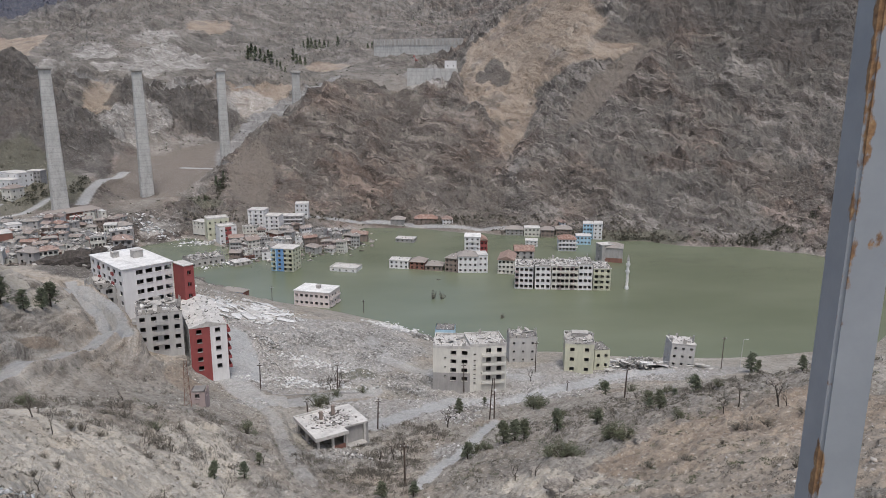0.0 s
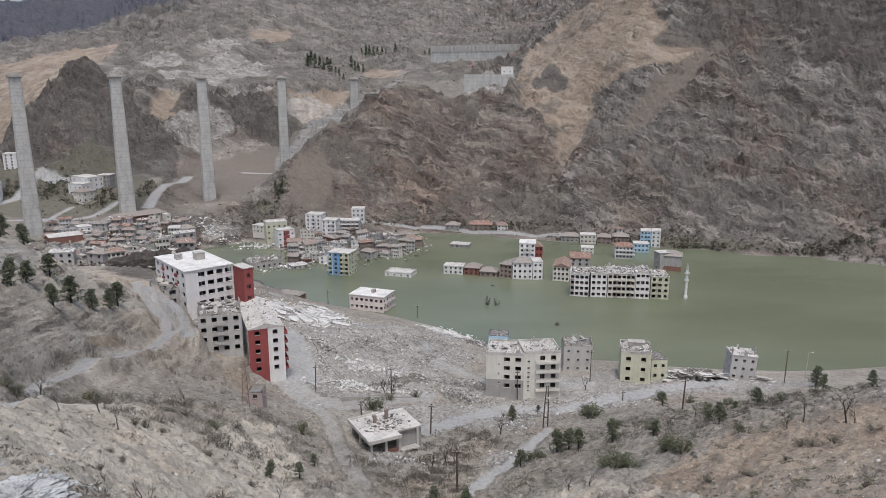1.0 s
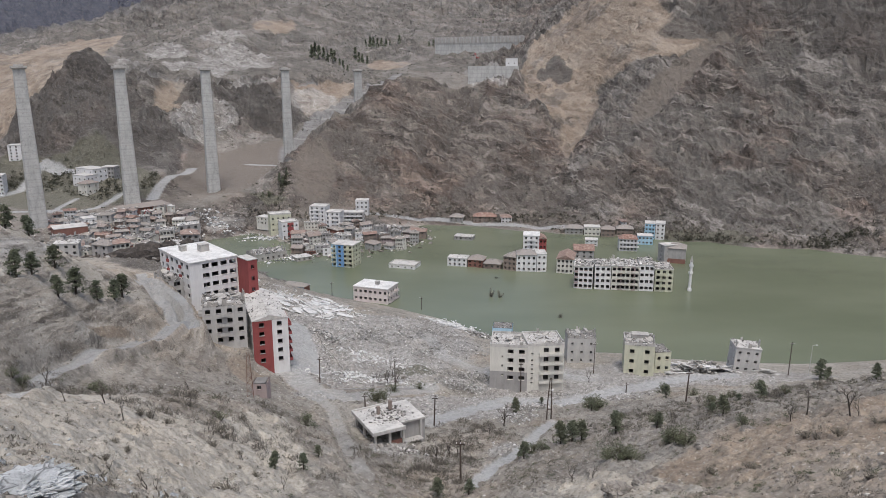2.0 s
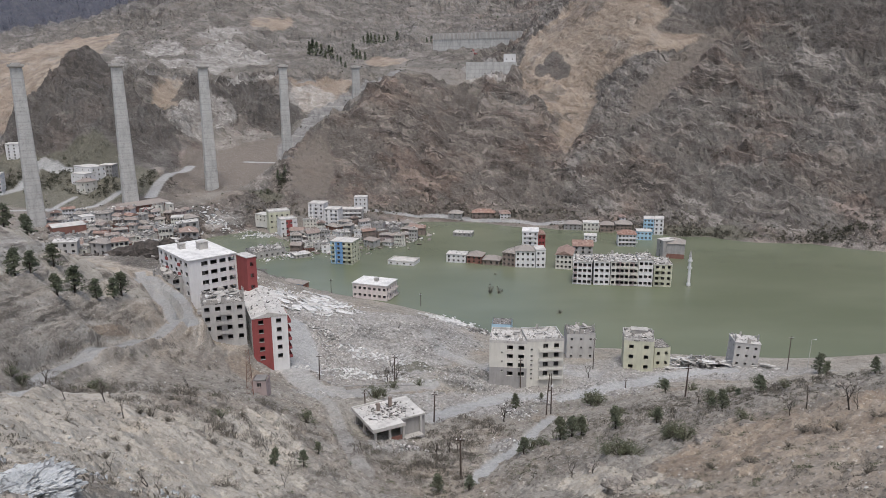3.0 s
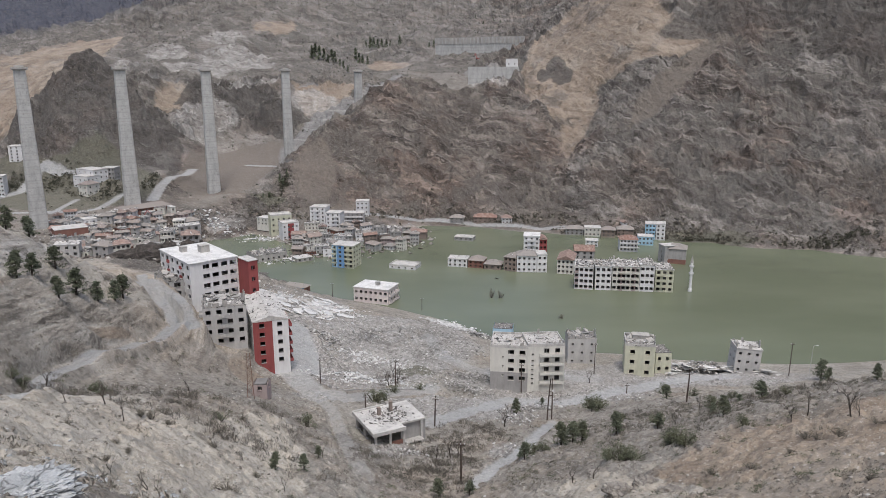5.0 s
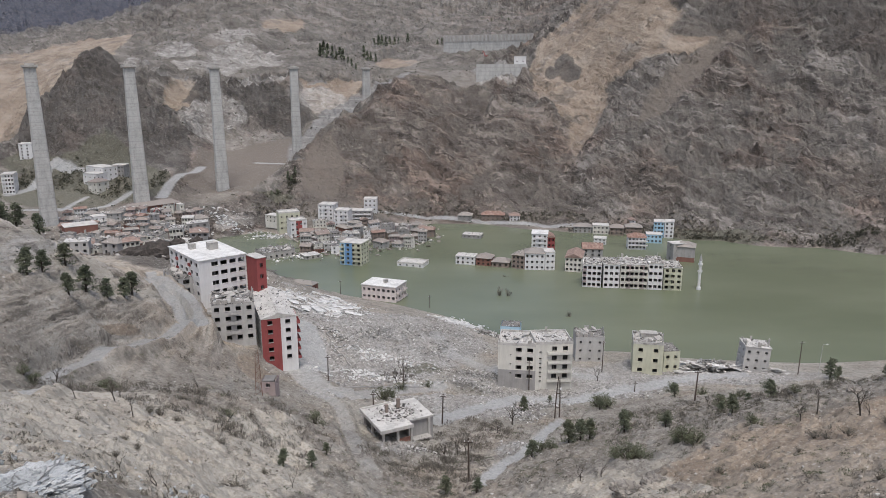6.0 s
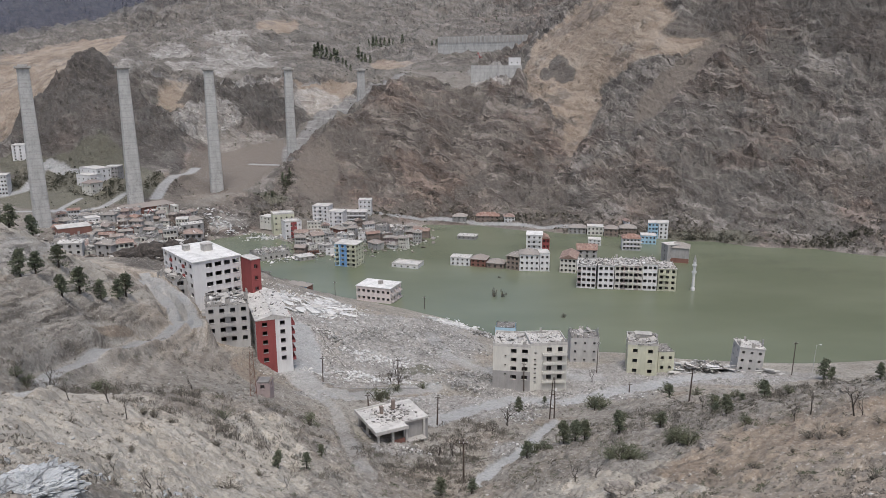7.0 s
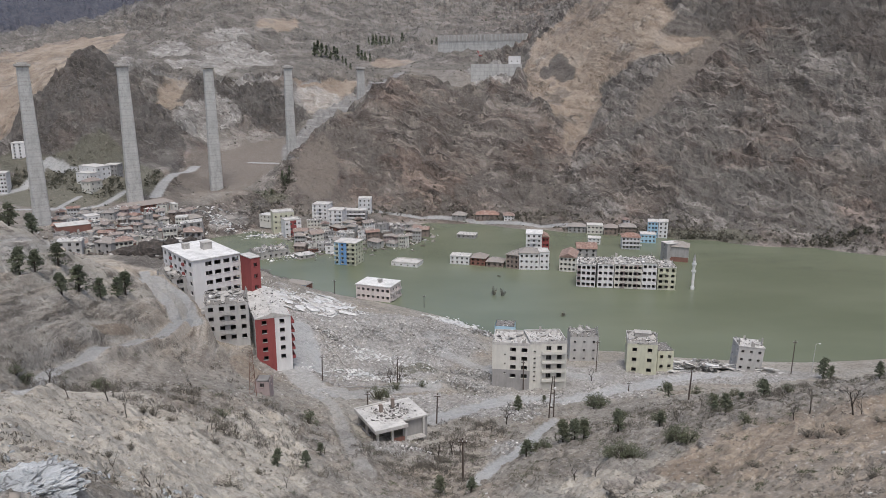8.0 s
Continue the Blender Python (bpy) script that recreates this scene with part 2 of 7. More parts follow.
LAND["bank_terraces"] = [(-110, 285.2, 42), (-84.4, 237.8, 41), (-87.8, 285.4, 36), (-77.1, 262.9, 36), (-63.8, 226.8, 32), (-51, 217.5, 27), (-53.4, 247.8, 26), (-55.1, 305, 20), (-43.7, 292.8, 19), (-33.3, 284.5, 17), (-20.9, 307.3, 14), (-6.1, 311.2, 10), (8.9, 304.8, 7), (-28.6, 241.4, 20), (-9.8, 272.2, 12), (7.8, 263.1, 11), (16.9, 236.8, 12), (42.4, 236.4, 12)]
LAND["bank_foot"] = [(61.3, 269.4, 6), (74.8, 261.6, 7), (92.4, 269, 5), (112.9, 265, 6), (131, 257.2, 8), (145.8, 246, 12), (-35.9, 192.4, 30), (-23.3, 209.3, 24), (-4.5, 224.6, 19), (-18.6, 152.9, 38), (-5.7, 152.6, 36), (-14.1, 179.1, 33), (16.7, 207.9, 19), (29.1, 186.5, 26), (12.2, 150.1, 36), (-2.6, 126.8, 43), (56.3, 228.9, 15), (78.3, 226.7, 17), (91.6, 213.6, 22)]
LAND["gully"] = [(-0.4, 112, 48.5), (-6.1, 131.9, 42.5), (5, 127.9, 44.8), (14.7, 149.3, 37.8), (25.2, 170.1, 31.9)]
LAND["right_hill"] = [(3.5, 111.9, 49.9), (14.4, 124.2, 48.2), (25.2, 137.7, 45.5), (40.5, 152.7, 43.7), (54.2, 155.9, 45), (65.1, 151.6, 49.1), (72.9, 142.4, 55.3), (80.6, 135.9, 59.8), (84.3, 130.1, 63.5), (90.4, 119.7, 69.4), (21.1, 92.6, 63.8), (35, 99, 64.6), (47.4, 99.3, 68.1), (57.5, 96.1, 73.3), (44.4, 66.6, 82.7), (35.1, 66.3, 79.7), (25.4, 70.6, 75), (32.5, 48, 89.4), (16.9, 90.4, 62.3), (46.1, 59.2, 86.9)]
LAND["left_slope"] = [(-13.4, 19.9, 107.9), (-12.7, 21.5, 106.3), (-16.3, 26.3, 104.3), (-27.7, 41.6, 96.7), (-34.1, 51.8, 93.9), (-43.7, 67, 89.3), (-28.5, 50.5, 91.7), (-25, 54.5, 86.9), (-33.1, 67.3, 84.8), (-41.2, 77.8, 82.2), (-27.7, 75.1, 78), (-22, 66.5, 78.4), (-20.8, 85.5, 68.1), (-16.3, 103.7, 59), (-24.1, 127.7, 53.3), (-35.7, 140.5, 53), (-39.6, 123.8, 62.1), (-44.8, 111.3, 68.9), (-45.9, 94.4, 75.8), (-46.5, 79.4, 82.9), (-18.8, 120.5, 53.7), (-9.4, 104.6, 55.5)]
LAND["hill_road"] = [(-64.5, 98.8, 73.8), (-64.5, 110.5, 71.1), (-67.4, 128.4, 66.2), (-68.9, 147.7, 61.5), (-71.2, 174, 54.3), (-72.9, 202.3, 49), (-82.8, 216.7, 50.8), (-95.3, 231.1, 52), (-102.7, 241, 52.7)]
LAND["bedded_slope"] = [(-64.9, 91.3, 82.2), (-66.3, 102.4, 76.2), (-70.6, 110.3, 78.2), (-73.9, 116.5, 80.3), (-78.8, 125.3, 82.6), (-67.7, 120.2, 69.7), (-72.1, 129.3, 72.1), (-75.5, 136.5, 74.6), (-78.9, 143.8, 76.5), (-72.5, 149.3, 62.3), (-75.4, 159, 63.8), (-78.5, 166.4, 65.4), (-74.2, 170.5, 56.8), (-79.4, 183.6, 57.5), (-88, 140.7, 80.9), (-87.3, 161.9, 73), (-87.1, 182.3, 63.3)]
LAND["spur"] = [(-100.7, 149.2, 91.9), (-98.5, 160.1, 87), (-96.7, 169.4, 82), (-95.9, 182.3, 74.6), (-96.2, 200.1, 66.4), (-102.8, 234.5, 54.5)]
LAND["behind_spur"] = [(-120.8, 177.9, 82.2), (-118.9, 192.2, 76.1), (-116.9, 203.8, 69.6), (-114.5, 216.6, 62)]
LAND["knoll"] = [(-131.8, 291.6, 45), (-128.7, 303.9, 43.9), (-116.8, 319.3, 48.6), (-107.5, 317.3, 46.2), (-99.1, 309.5, 43), (-119.3, 275.3, 45.8), (-106.1, 275.3, 45.8)]
LAND["left_town"] = [(-267.9, 471, 20), (-246.8, 480, 18), (-227.7, 433, 14), (-207.8, 449, 10), (-191.9, 482, 6), (-216.9, 499, 18), (-192.3, 528, 10), (-179.2, 540, 14), (-209.1, 554, 20), (-253.6, 520, 22), (-316.9, 532, 24), (-314.4, 593, 27), (-268.5, 593, 27), (-407, 691, 33), (-395.1, 742, 38)]
LAND["far_bank"] = [(-158.7, 558, 14), (-140.2, 570, 8), (-97.7, 557, 8), (-59.3, 565, 9), (-18, 591, 1.3), (29.9, 577, 1.3), (77, 560, 1.3), (119.6, 551, 1.3), (160, 541, 1.5), (196, 521, 1.5)]
LAND["pier_base"] = [(-266.1, 478, 20), (-229.3, 540, 20), (-187.8, 604, 20), (-140.3, 681, 38), (-86.8, 797, 80)]
LAND["dark_hill_crest"] = [(-140.5, 588, 12.8), (-131, 632, 36.6), (-116.1, 680, 64.5), (-98, 703, 81.1), (-67.9, 727, 95.9), (-38.4, 744, 117.1), (-13.4, 745, 113.9), (25.4, 735, 103.8), (62.9, 717, 85.6), (88.9, 709, 88.6), (113.5, 691, 68.8)]
LAND["dark_hill_face"] = [(-107.7, 621, 27.4), (-72.6, 656, 42.5), (-33.5, 689, 70), (18.6, 680, 65.5), (57.7, 647, 43.5), (95.7, 633, 35.5), (7.7, 620, 27.5), (54.4, 603, 18.3), (-63.2, 607, 17.6), (103.8, 591, 22.6)]
LAND["right_face"] = [(175.4, 537, 8.1), (220.2, 523, 11), (264.7, 514, 12.9), (302.6, 491, 17.6), (334.8, 465, 23), (127.2, 593, 22.3), (165.2, 581, 24.3), (208.7, 564, 27), (255.9, 552, 29), (298.4, 536, 31.6), (333.3, 513, 35.5), (358.5, 493, 38.8), (179.9, 646, 73.1), (236, 626, 74.6), (295.7, 612, 75.6), (348.2, 584, 77.6), (392.2, 551, 80), (193.4, 710, 131.1), (240.3, 693, 130.9), (295.8, 678, 130.6), (350.6, 658, 130.3), (399.2, 627, 129.8), (205.9, 769, 183.8), (280.5, 743, 181.6), (373.9, 714, 179.2), (440, 671, 175.6), (226.4, 835, 238), (338.6, 801, 233.2), (451, 748, 225.7), (112.6, 681, 50), (122.4, 715, 78.8), (151.6, 729, 96.9)]
LAND["scree"] = [(100.3, 708, 63.3), (94.7, 754, 82.2), (69.4, 797, 103.5), (108.2, 823, 121), (138.7, 869, 158.5), (177.6, 913, 198.9), (207.7, 968, 237), (103.4, 894, 146.8)]
LAND["bench"] = [(-87.1, 866, 102.1), (-42.5, 889, 117.9), (30.3, 879, 111.5), (88.1, 866, 114.8), (-149.3, 888, 100.4), (-220.1, 852, 102.4), (-300.7, 827, 101.7), (-334.9, 835, 102.8), (-65.5, 1048, 136.4), (-138.5, 1011, 132.2), (87.6, 1016, 143.2), (4.8, 1080, 148.6), (112.8, 1044, 158.8)]
LAND["behind_piers"] = [(-142.9, 706, 42), (-171.9, 668, 35.9), (-193.3, 735, 50), (-137.4, 808, 67.4), (-186.3, 809, 73.4), (-222.2, 758, 53.5), (-242.5, 731, 50.4), (-229.2, 640, 34.5), (-178.4, 599, 26), (-155.1, 580, 22.2), (-266.7, 775, 75.3), (-231.5, 797, 80)]
LAND["west_hill"] = [(-405, 690, 72.5), (-399.6, 710, 84.4), (-387.9, 734, 104.9), (-377.1, 762, 126.4), (-358, 771, 132.1), (-332.6, 760, 112.6), (-303.2, 740, 96.6), (-277, 718, 78.6), (-244.4, 677, 55.5), (-227.4, 609, 38.6), (-263.1, 583, 39.8), (-300.9, 587, 41.5), (-292.6, 658, 67.3), (-337, 670, 81.4), (-348.7, 630, 60), (-377.4, 637, 54.5)]
LAND["tan_slope"] = [(-445, 689, 49.2), (-461, 773, 58.1), (-558, 948, 100.4), (-547, 1012, 121.2), (-553, 1121, 149.7), (-528, 1243, 166.2), (-398.3, 917, 137.7), (-349.3, 894, 127.6), (-530, 1296, 177.4), (-653, 1181, 142.8), (-640, 1015, 121.2)]
LAND["back_range"] = [(-355.8, 988, 135.5), (-381.1, 1190, 181.1), (-373.5, 1401, 231.3), (-502, 1414, 222.4), (-585, 1489, 217.5), (-263, 1171, 171.8), (-196.3, 1184, 164), (-188, 1387, 201), (-80.4, 1298, 186.6), (17.6, 1500, 218.2), (127.4, 1495, 217.8), (218.8, 1383, 229.9), (-110.3, 1797, 275.2), (-345.1, 1665, 275.4), (160, 1893, 309.8), (-507, 1727, 305), (-277.2, 2082, 385.8), (277.5, 1778, 359.2)]
LAND["far_range"] = [(-1040, 1590, 179.1), (-1003, 1731, 196.6), (-992, 1963, 206.9), (-949, 2204, 233.2), (-917, 2433, 296.3), (-1346, 2340, 289.6), (-1342, 2683, 351.8), (-1144, 2773, 359.6), (-1720, 2933, 397.8), (-1635, 3095, 415), (-1467, 3178, 450), (-1245, 3271, 493), (-1913, 2811, 402), (-799, 3305, 542)]
LAND["behind_crests"] = [(-124.7, 728, 48.5), (-105.2, 752, 65.9), (-72.9, 778, 81.6), (-41.2, 796, 104.2), (-14.4, 797, 100.6), (27.3, 786, 89.9), (67.6, 767, 70.6), (-429, 759, 69.4), (-416, 784, 91.1), (-405, 814, 113.9), (-384.3, 824, 119.8), (-357, 813, 99), (-325.5, 792, 82), (-297.5, 768, 63.1)]
LAND["near_house_terraces"] = [(-82.5, 235.1, 41), (-69.6, 245.9, 41), (-101.4, 257.7, 41), (-88.5, 268.5, 41), (-71.6, 211.3, 38), (-59.7, 215, 38), (-76, 225.7, 38), (-64.1, 229.3, 38), (-58, 213.6, 27), (-47.6, 215.8, 27), (-64, 241.9, 27), (-53.6, 244.1, 27), (16.7, 235.3, 12), (29.5, 233.4, 12), (18.8, 250.1, 12), (31.6, 248.3, 12), (29.9, 233.4, 12), (42.6, 234.4, 12), (28.9, 247.4, 12), (41.5, 248.3, 12), (51.1, 276.8, 4.5), (62.4, 276.2, 4.5), (51.7, 288.8, 4.5), (63, 288.2, 4.5), (69.4, 259.6, 7), (80.3, 257.5, 7), (72.1, 273.4, 7), (83, 271.2, 7), (82.5, 261.8, 7), (88.8, 262.3, 7)]
# patches of bare earth, rubble, dark rock and grass: centre and two half axes; tracks: half width and line
ZONES["tan_earth"] = [(-42.5, 254.9, 4.6, 4.4, 3.2, -20.8), (-54.2, 193.6, 6, 0, -4.8, 17.9), (-273.3, 1261, 31.6, 29.9, -13.3, 64.1), (-289.4, 809, 20.1, 3.7, 7.9, -25.7), (36.9, 70, 2.9, -14.3, -7.1, -14.1), (49.5, 79.6, 2.9, -6.2, -10.2, -17.2), (30.4, 65.7, 2, -8.4, 3.7, 8.5), (45.5, 74.9, 2.7, -9.3, -7.9, -13.6), (35.3, 83.3, 3.3, -8.7, -4.2, -10.6), (57.9, 90.2, 3.2, -4, -7.5, -12.4), (-73.9, 155.5, 0.4, 10.5, 0.9, -2.2), (-37.4, 77.6, 0.2, 12.1, 5.2, -11.2)]
ZONES["tan_earth"] += [(-69, 984, 29.7, -8.8, 2.8, -40.9)]
ZONES["pale_soil"] = [(-94.4, 164.9, 11.4, 0, 2.7, -5.3), (-93.9, 186, 8.6, 0, 3.7, -7.8), (-85.4, 191.7, -0.4, 20, 1.9, -4.8), (-36.6, 81.7, 2, 17.8, 5, -11.6), (-28.7, 69.9, 2.8, 24.4, 3.4, -8.9), (-13.9, 22.3, 3.4, 0, 1.4, -2.4), (-23.1, 70, 4.9, 20.3, -3.6, 11.6), (-48.8, 92.5, 3.6, 13.3, 5.9, -11.4), (-26.3, 92.7, 5, 14.6, -3.5, 13), (-32.3, 50.1, -0.9, 7.5, 6.9, -11.3), (-22.8, 38.9, 3.6, 0, -5.6, 10), (-31.2, 58.2, 0.9, 30.5, 17.5, -33), (-25.5, 68.9, 3.5, 21.9, 4.7, -13.2), (-44.6, 74, 5.1, 0, 6.7, -11.4), (-29.8, 105.8, 4, 14.5, 3.5, -13)]
ZONES["pale_soil"] += [(23.3, 85.8, 6.1, -12.4, -2.2, -8.4)]
ZONES["grey_scree"] = [(-109.6, 634, 19.1, 3, -6.4, 44.2)]
ZONES["white_scree"] = [(-54.6, 309, 11.4, 27.4, 3.9, -23.2), (-74.1, 304, 4.1, 26.9, 1.7, -7.5), (7.7, 340, 8.3, -0.3, 0.2, 11), (-26.4, 249, 7.7, 6.1, 0.6, -6.1), (-162.7, 547, 13.9, 12.3, 1.5, -5.8), (-131, 529, 7.5, -0.2, 2.2, -9.3), (-269.1, 994, 47.6, 19.2, 19.2, -74.6), (-292.7, 903, 36.4, 14.5, 11.4, -37.7), (-362, 1007, 30.4, -1.4, -20.2, 58.9), (-142.4, 842, 33.1, -10.1, 5.2, -35.1), (-327, 1153, 31.9, 8.6, 14.1, -52), (-234.2, 772, 24.5, 7, -5.7, 22.5), (-364, 880, 14.2, 5.7, 14.9, -40.1)]
ZONES["white_scree"] += [(-261.1, 775, 13.3, 4.4, 6.5, -21.9), (53.5, 828, 22.8, -22.2, -1.6, -25.9), (-208.5, 856, 28.2, 19.2, 2.6, -12.1), (-92.1, 156.4, -4, 21.1, 4.7, -8.8), (-13.3, 20.3, 1.1, 0, 0.5, -0.9)]
ZONES["pale_rubble"] = [(-29.4, 268.1, 45.3, 28.2, 4.9, -48.2), (-43.6, 236.8, 10.5, 8.7, 4.8, -28.4), (31.7, 229.5, 32.8, -17.8, 1.7, 13.4), (-20.3, 297, 21.8, 22.5, 1.3, -21.3), (-53.1, 292.9, 9.8, 14.6, 2.7, -16.1), (2.9, 322, 9.7, 13.7, -0.2, -22), (-25, 244.7, 14.7, 10.8, 1.7, -17.5), (-26.4, 221.2, 14.3, 6.8, -1, 8.8), (14.6, 142, 4.2, -8.9, 1.1, 10.9), (2.7, 199, 21.2, 11, -0.3, -20), (41.7, 232.1, 24.8, -13.6, 2.4, 14.4), (95.7, 248, 29, -3.6, 6.4, 17.3), (55.8, 867, 29.4, -29.7, 1.3, 21.7), (-39.4, 262, 9.7, 8.9, 2.2, -16.2), (-11, 246.6, 10.1, 6.4, 0.7, -16)]
ZONES["pale_rubble"] += [(-35.9, 192.2, 5.7, 4.5, -1.7, 9.8), (-11.8, 148.4, 4.9, 3.5, -0.6, 8.1), (79.2, 261.8, 8.7, 0.3, 1.3, 4.7), (103.7, 275.7, 11.4, 0, 3.2, 9)]
ZONES["dark_rock"] = [(123.1, 800, 9.3, -15.9, -3.4, -25.1), (108.7, 802, 6.2, -6.6, -1.3, -11.3), (-100.6, 421, 9.6, 2.2, -3.1, 13.7), (-108.7, 434, 15.8, -1.2, -4.4, 18.9), (370, 660, 42.2, -25.5, -8.4, -19.5), (126.9, 785, 9.5, -12.9, -2.3, -16.5), (248.5, 724, 39.1, -8.8, -4.1, -15.6)]
ZONES["brown_rock"] = [(-62.8, 517, 44.9, -0.2, -2.1, 18.6), (-94, 533, 25.2, 0, 1.8, -11.2), (-208.5, 592, 21.1, 21.1, 10.5, -32.9), (-163.5, 577, 18, 18, 3.4, -14.3), (154.4, 592, 36.3, -15.2, 7.3, 34.9), (302, 543, 35.2, -23.7, 10.9, 24.7)]
ZONES["grass"] = [(-337, 603, 39.1, -3.8, -8.2, 18.1), (-290.1, 603, 28.2, 10.2, -7.4, 17.7), (-287.4, 548, 25.3, 0.6, -6.7, 14), (-333, 569, 20.2, 3.4, -11, 21), (185.5, 516, 31.7, -1.9, -3.5, -11), (-327, 600, 38.4, -12.1, -4.9, 11.2), (-141.1, 596, 16.4, -0.8, -1.2, 6.4), (-8.9, 244.1, 8, 4.5, -0.2, 6.1), (-256.9, 600, 27.4, 1.2, -6.8, 17.5), (-77.3, 432, 6.7, 1.1, 1.3, -7.6)]
# the scrubby brow of the eastern slope
HEATH = [(6, 112), (22, 140), (40, 158), (62, 166), (84, 158), (110, 190), (150, 235), (150, 175), (100, 120), (62, 102), (50, 112), (36, 104), (20, 98)]
# outlines in plan of the larger bodies of rock and earth
OUTLINES["tan_earth"] = {
    "landslip": [(175, 938), (217, 769), (226, 739), (259, 713), (237, 701), (208, 700), (192, 705), (153, 738), (146, 698), (125, 665), (112, 647), (112, 695), (98, 756), (89, 788), (94, 867), (111, 907), (143, 901)],
    "west_flank": [(-680, 1000), (-650, 1200), (-615, 1300), (-541, 1311), (-491, 1158), (-430, 960), (-415, 850), (-440, 780), (-396, 668), (-450, 680), (-560, 880)],
    "east_slope": [(22, 78), (28, 89), (37, 99), (48, 104), (54, 98), (63, 97), (70, 60), (45, 40), (30, 48)],
    "quarry_fan": [(-180, 889), (-97, 898), (-108, 817), (-148, 812)],
}
OUTLINES["dark_rock"] = {
    "west_hill": [(-412, 690), (-405, 720), (-392, 745), (-380, 772), (-357, 782), (-330, 770), (-300, 752), (-272, 728), (-236, 680), (-228, 640), (-245, 605), (-300, 590), (-345, 615), (-385, 650)],
    "quarry_band": [(-287, 803), (-279, 827), (-234, 816), (-232, 843), (-225, 861), (-195, 849), (-160, 830), (-149, 813), (-160, 763), (-207, 773), (-223, 784), (-247, 807), (-261, 787)],
    "eroded_knoll": [(-134, 288), (-130, 306), (-117, 322), (-106, 320), (-97, 309), (-104, 276), (-121, 272)],
    "upper_right": [(249, 735), (257, 717), (290, 705), (319, 703), (350, 679), (379, 652), (430, 600), (520, 720), (420, 900), (280, 900)],
}
OUTLINES["brown_rock"] = {
    "dark_hill": [(-145, 560), (-141, 641), (-123, 675), (-100, 705), (-70, 730), (-40, 752), (-12, 755), (28, 745), (64, 728), (90, 722), (108, 712), (116, 690), (108, 665), (108, 620), (90, 545), (0, 575), (-80, 570)],
}
OUTLINES["white_scree"] = {
    "chalk_cut": [(-267, 778), (-258, 794), (-245, 803), (-227, 786), (-214, 767), (-230, 754), (-233, 726), (-252, 700), (-266, 735)],
}
OUTLINES["pale_rubble"] = {
    "cleared_bank": [(14, 226), (44, 214), (70, 226), (104, 240), (146, 249), (142, 264), (112, 276), (92, 280), (62, 276), (44, 262), (16, 258)],
}
OUTLINES["grey_scree"] = {
    "pier_terrace": [(-223, 608), (-231, 678), (-164, 755), (-141, 694), (-154, 635), (-167, 591), (-208, 588)],
    "side_scree": [(208, 687), (259, 713), (275, 706), (244, 687), (197, 657), (166, 648), (175, 671)],
}
OUTLINES["grass"] = {
    "valley_floor": [(-345, 545), (-345, 605), (-290, 640), (-245, 612), (-225, 580), (-232, 552), (-262, 522), (-300, 520)],
    "east_shore": [(150, 521), (162, 534), (205, 520), (225, 505), (190, 497)],
}
OUTLINES["shotcrete"] = {
    "stepped_cut": [(-146, 665), (-158, 729), (-139, 816), (-100, 832), (-57, 901), (-42, 893), (-58, 830), (-90, 765), (-112, 720), (-128, 680)],
}
TRACKS["hill_yard"] = (4.2, [(-73.3, 199.8), (-81.3, 216), (-91.7, 231.1), (-98.6, 237)])
TRACKS["hill_road"] = (1.9, [(-43.8, 68.9), (-64.3, 110.1), (-67.3, 128.2), (-69.2, 148.5), (-71.4, 174.7), (-77.4, 214), (-86.2, 229.5), (-92.6, 233.6), (-96.9, 233.7), (-112, 264.7)])
TRACKS["ruin_track"] = (1.5, [(-39.5, 198.6), (-28.5, 175.4), (-22.9, 152), (-16.6, 123.2), (-12.5, 109.2)])
TRACKS["town_street"] = (4, [(-47.8, 219.2), (-37.3, 200.5), (-27.1, 198.5), (-14.9, 213), (-4.4, 222)])
TRACKS["bank_road"] = (3.2, [(-2.1, 176.4), (7.6, 198.1), (21.7, 224.1), (38.8, 215.4), (60.1, 228.8), (86, 249.6), (110, 257.9)])
TRACKS["mound_track"] = (2.8, [(-5.8, 294.5), (1.3, 268.7), (11.9, 257.3), (23.7, 246.6), (57.8, 252.9)])
TRACKS["red_yard"] = (5, [(-55.3, 263), (-49, 245.5), (-43.7, 221.7)])
TRACKS["gully_path"] = (1.4, [(5.6, 117.4), (10.4, 127), (17.9, 144.7), (29.4, 178.5)])
TRACKS["far_shore_road"] = (2.6, [(-62, 575), (-18, 588), (29.5, 574), (76, 557), (126, 546)])
TRACKS["town_road"] = (3, [(-301, 511), (-279.8, 516), (-260.2, 517), (-249.5, 529), (-245.2, 554), (-240, 568)])
TRACKS["valley_lane"] = (2.2, [(-276.4, 513), (-274.7, 530), (-271.6, 542)])
TRACKS["upper_lane"] = (2.2, [(-331, 615), (-317, 611), (-294.7, 593)])
TRACKS["valley_road"] = (4.5, [(-221.7, 559), (-224.4, 586), (-220.5, 629), (-219.1, 647)])
TRACKS["valley_road_west"] = (3.5, [(-334, 547), (-326, 565), (-332, 594), (-331, 611), (-303, 601)])
TRACKS["bench_road"] = (5, [(-334, 832), (-280.7, 842), (-221.1, 856), (-149.8, 891)])
TRACKS["lower_bench"] = (4, [(-175.6, 673), (-156.8, 670), (-131.8, 649)])


def lattice(ix, iy, seed):
    """A random value in 0..1 for each lattice cell."""
    h = (ix.astype(np.int64) * 374761393 + iy.astype(np.int64) * 668265263 + seed * 974634777) & 0x7FFFFFFF
    h = ((h ^ (h >> 13)) * 1274126177) & 0x7FFFFFFF
    return ((h ^ (h >> 16)) & 0xFFFF) / 65535.0


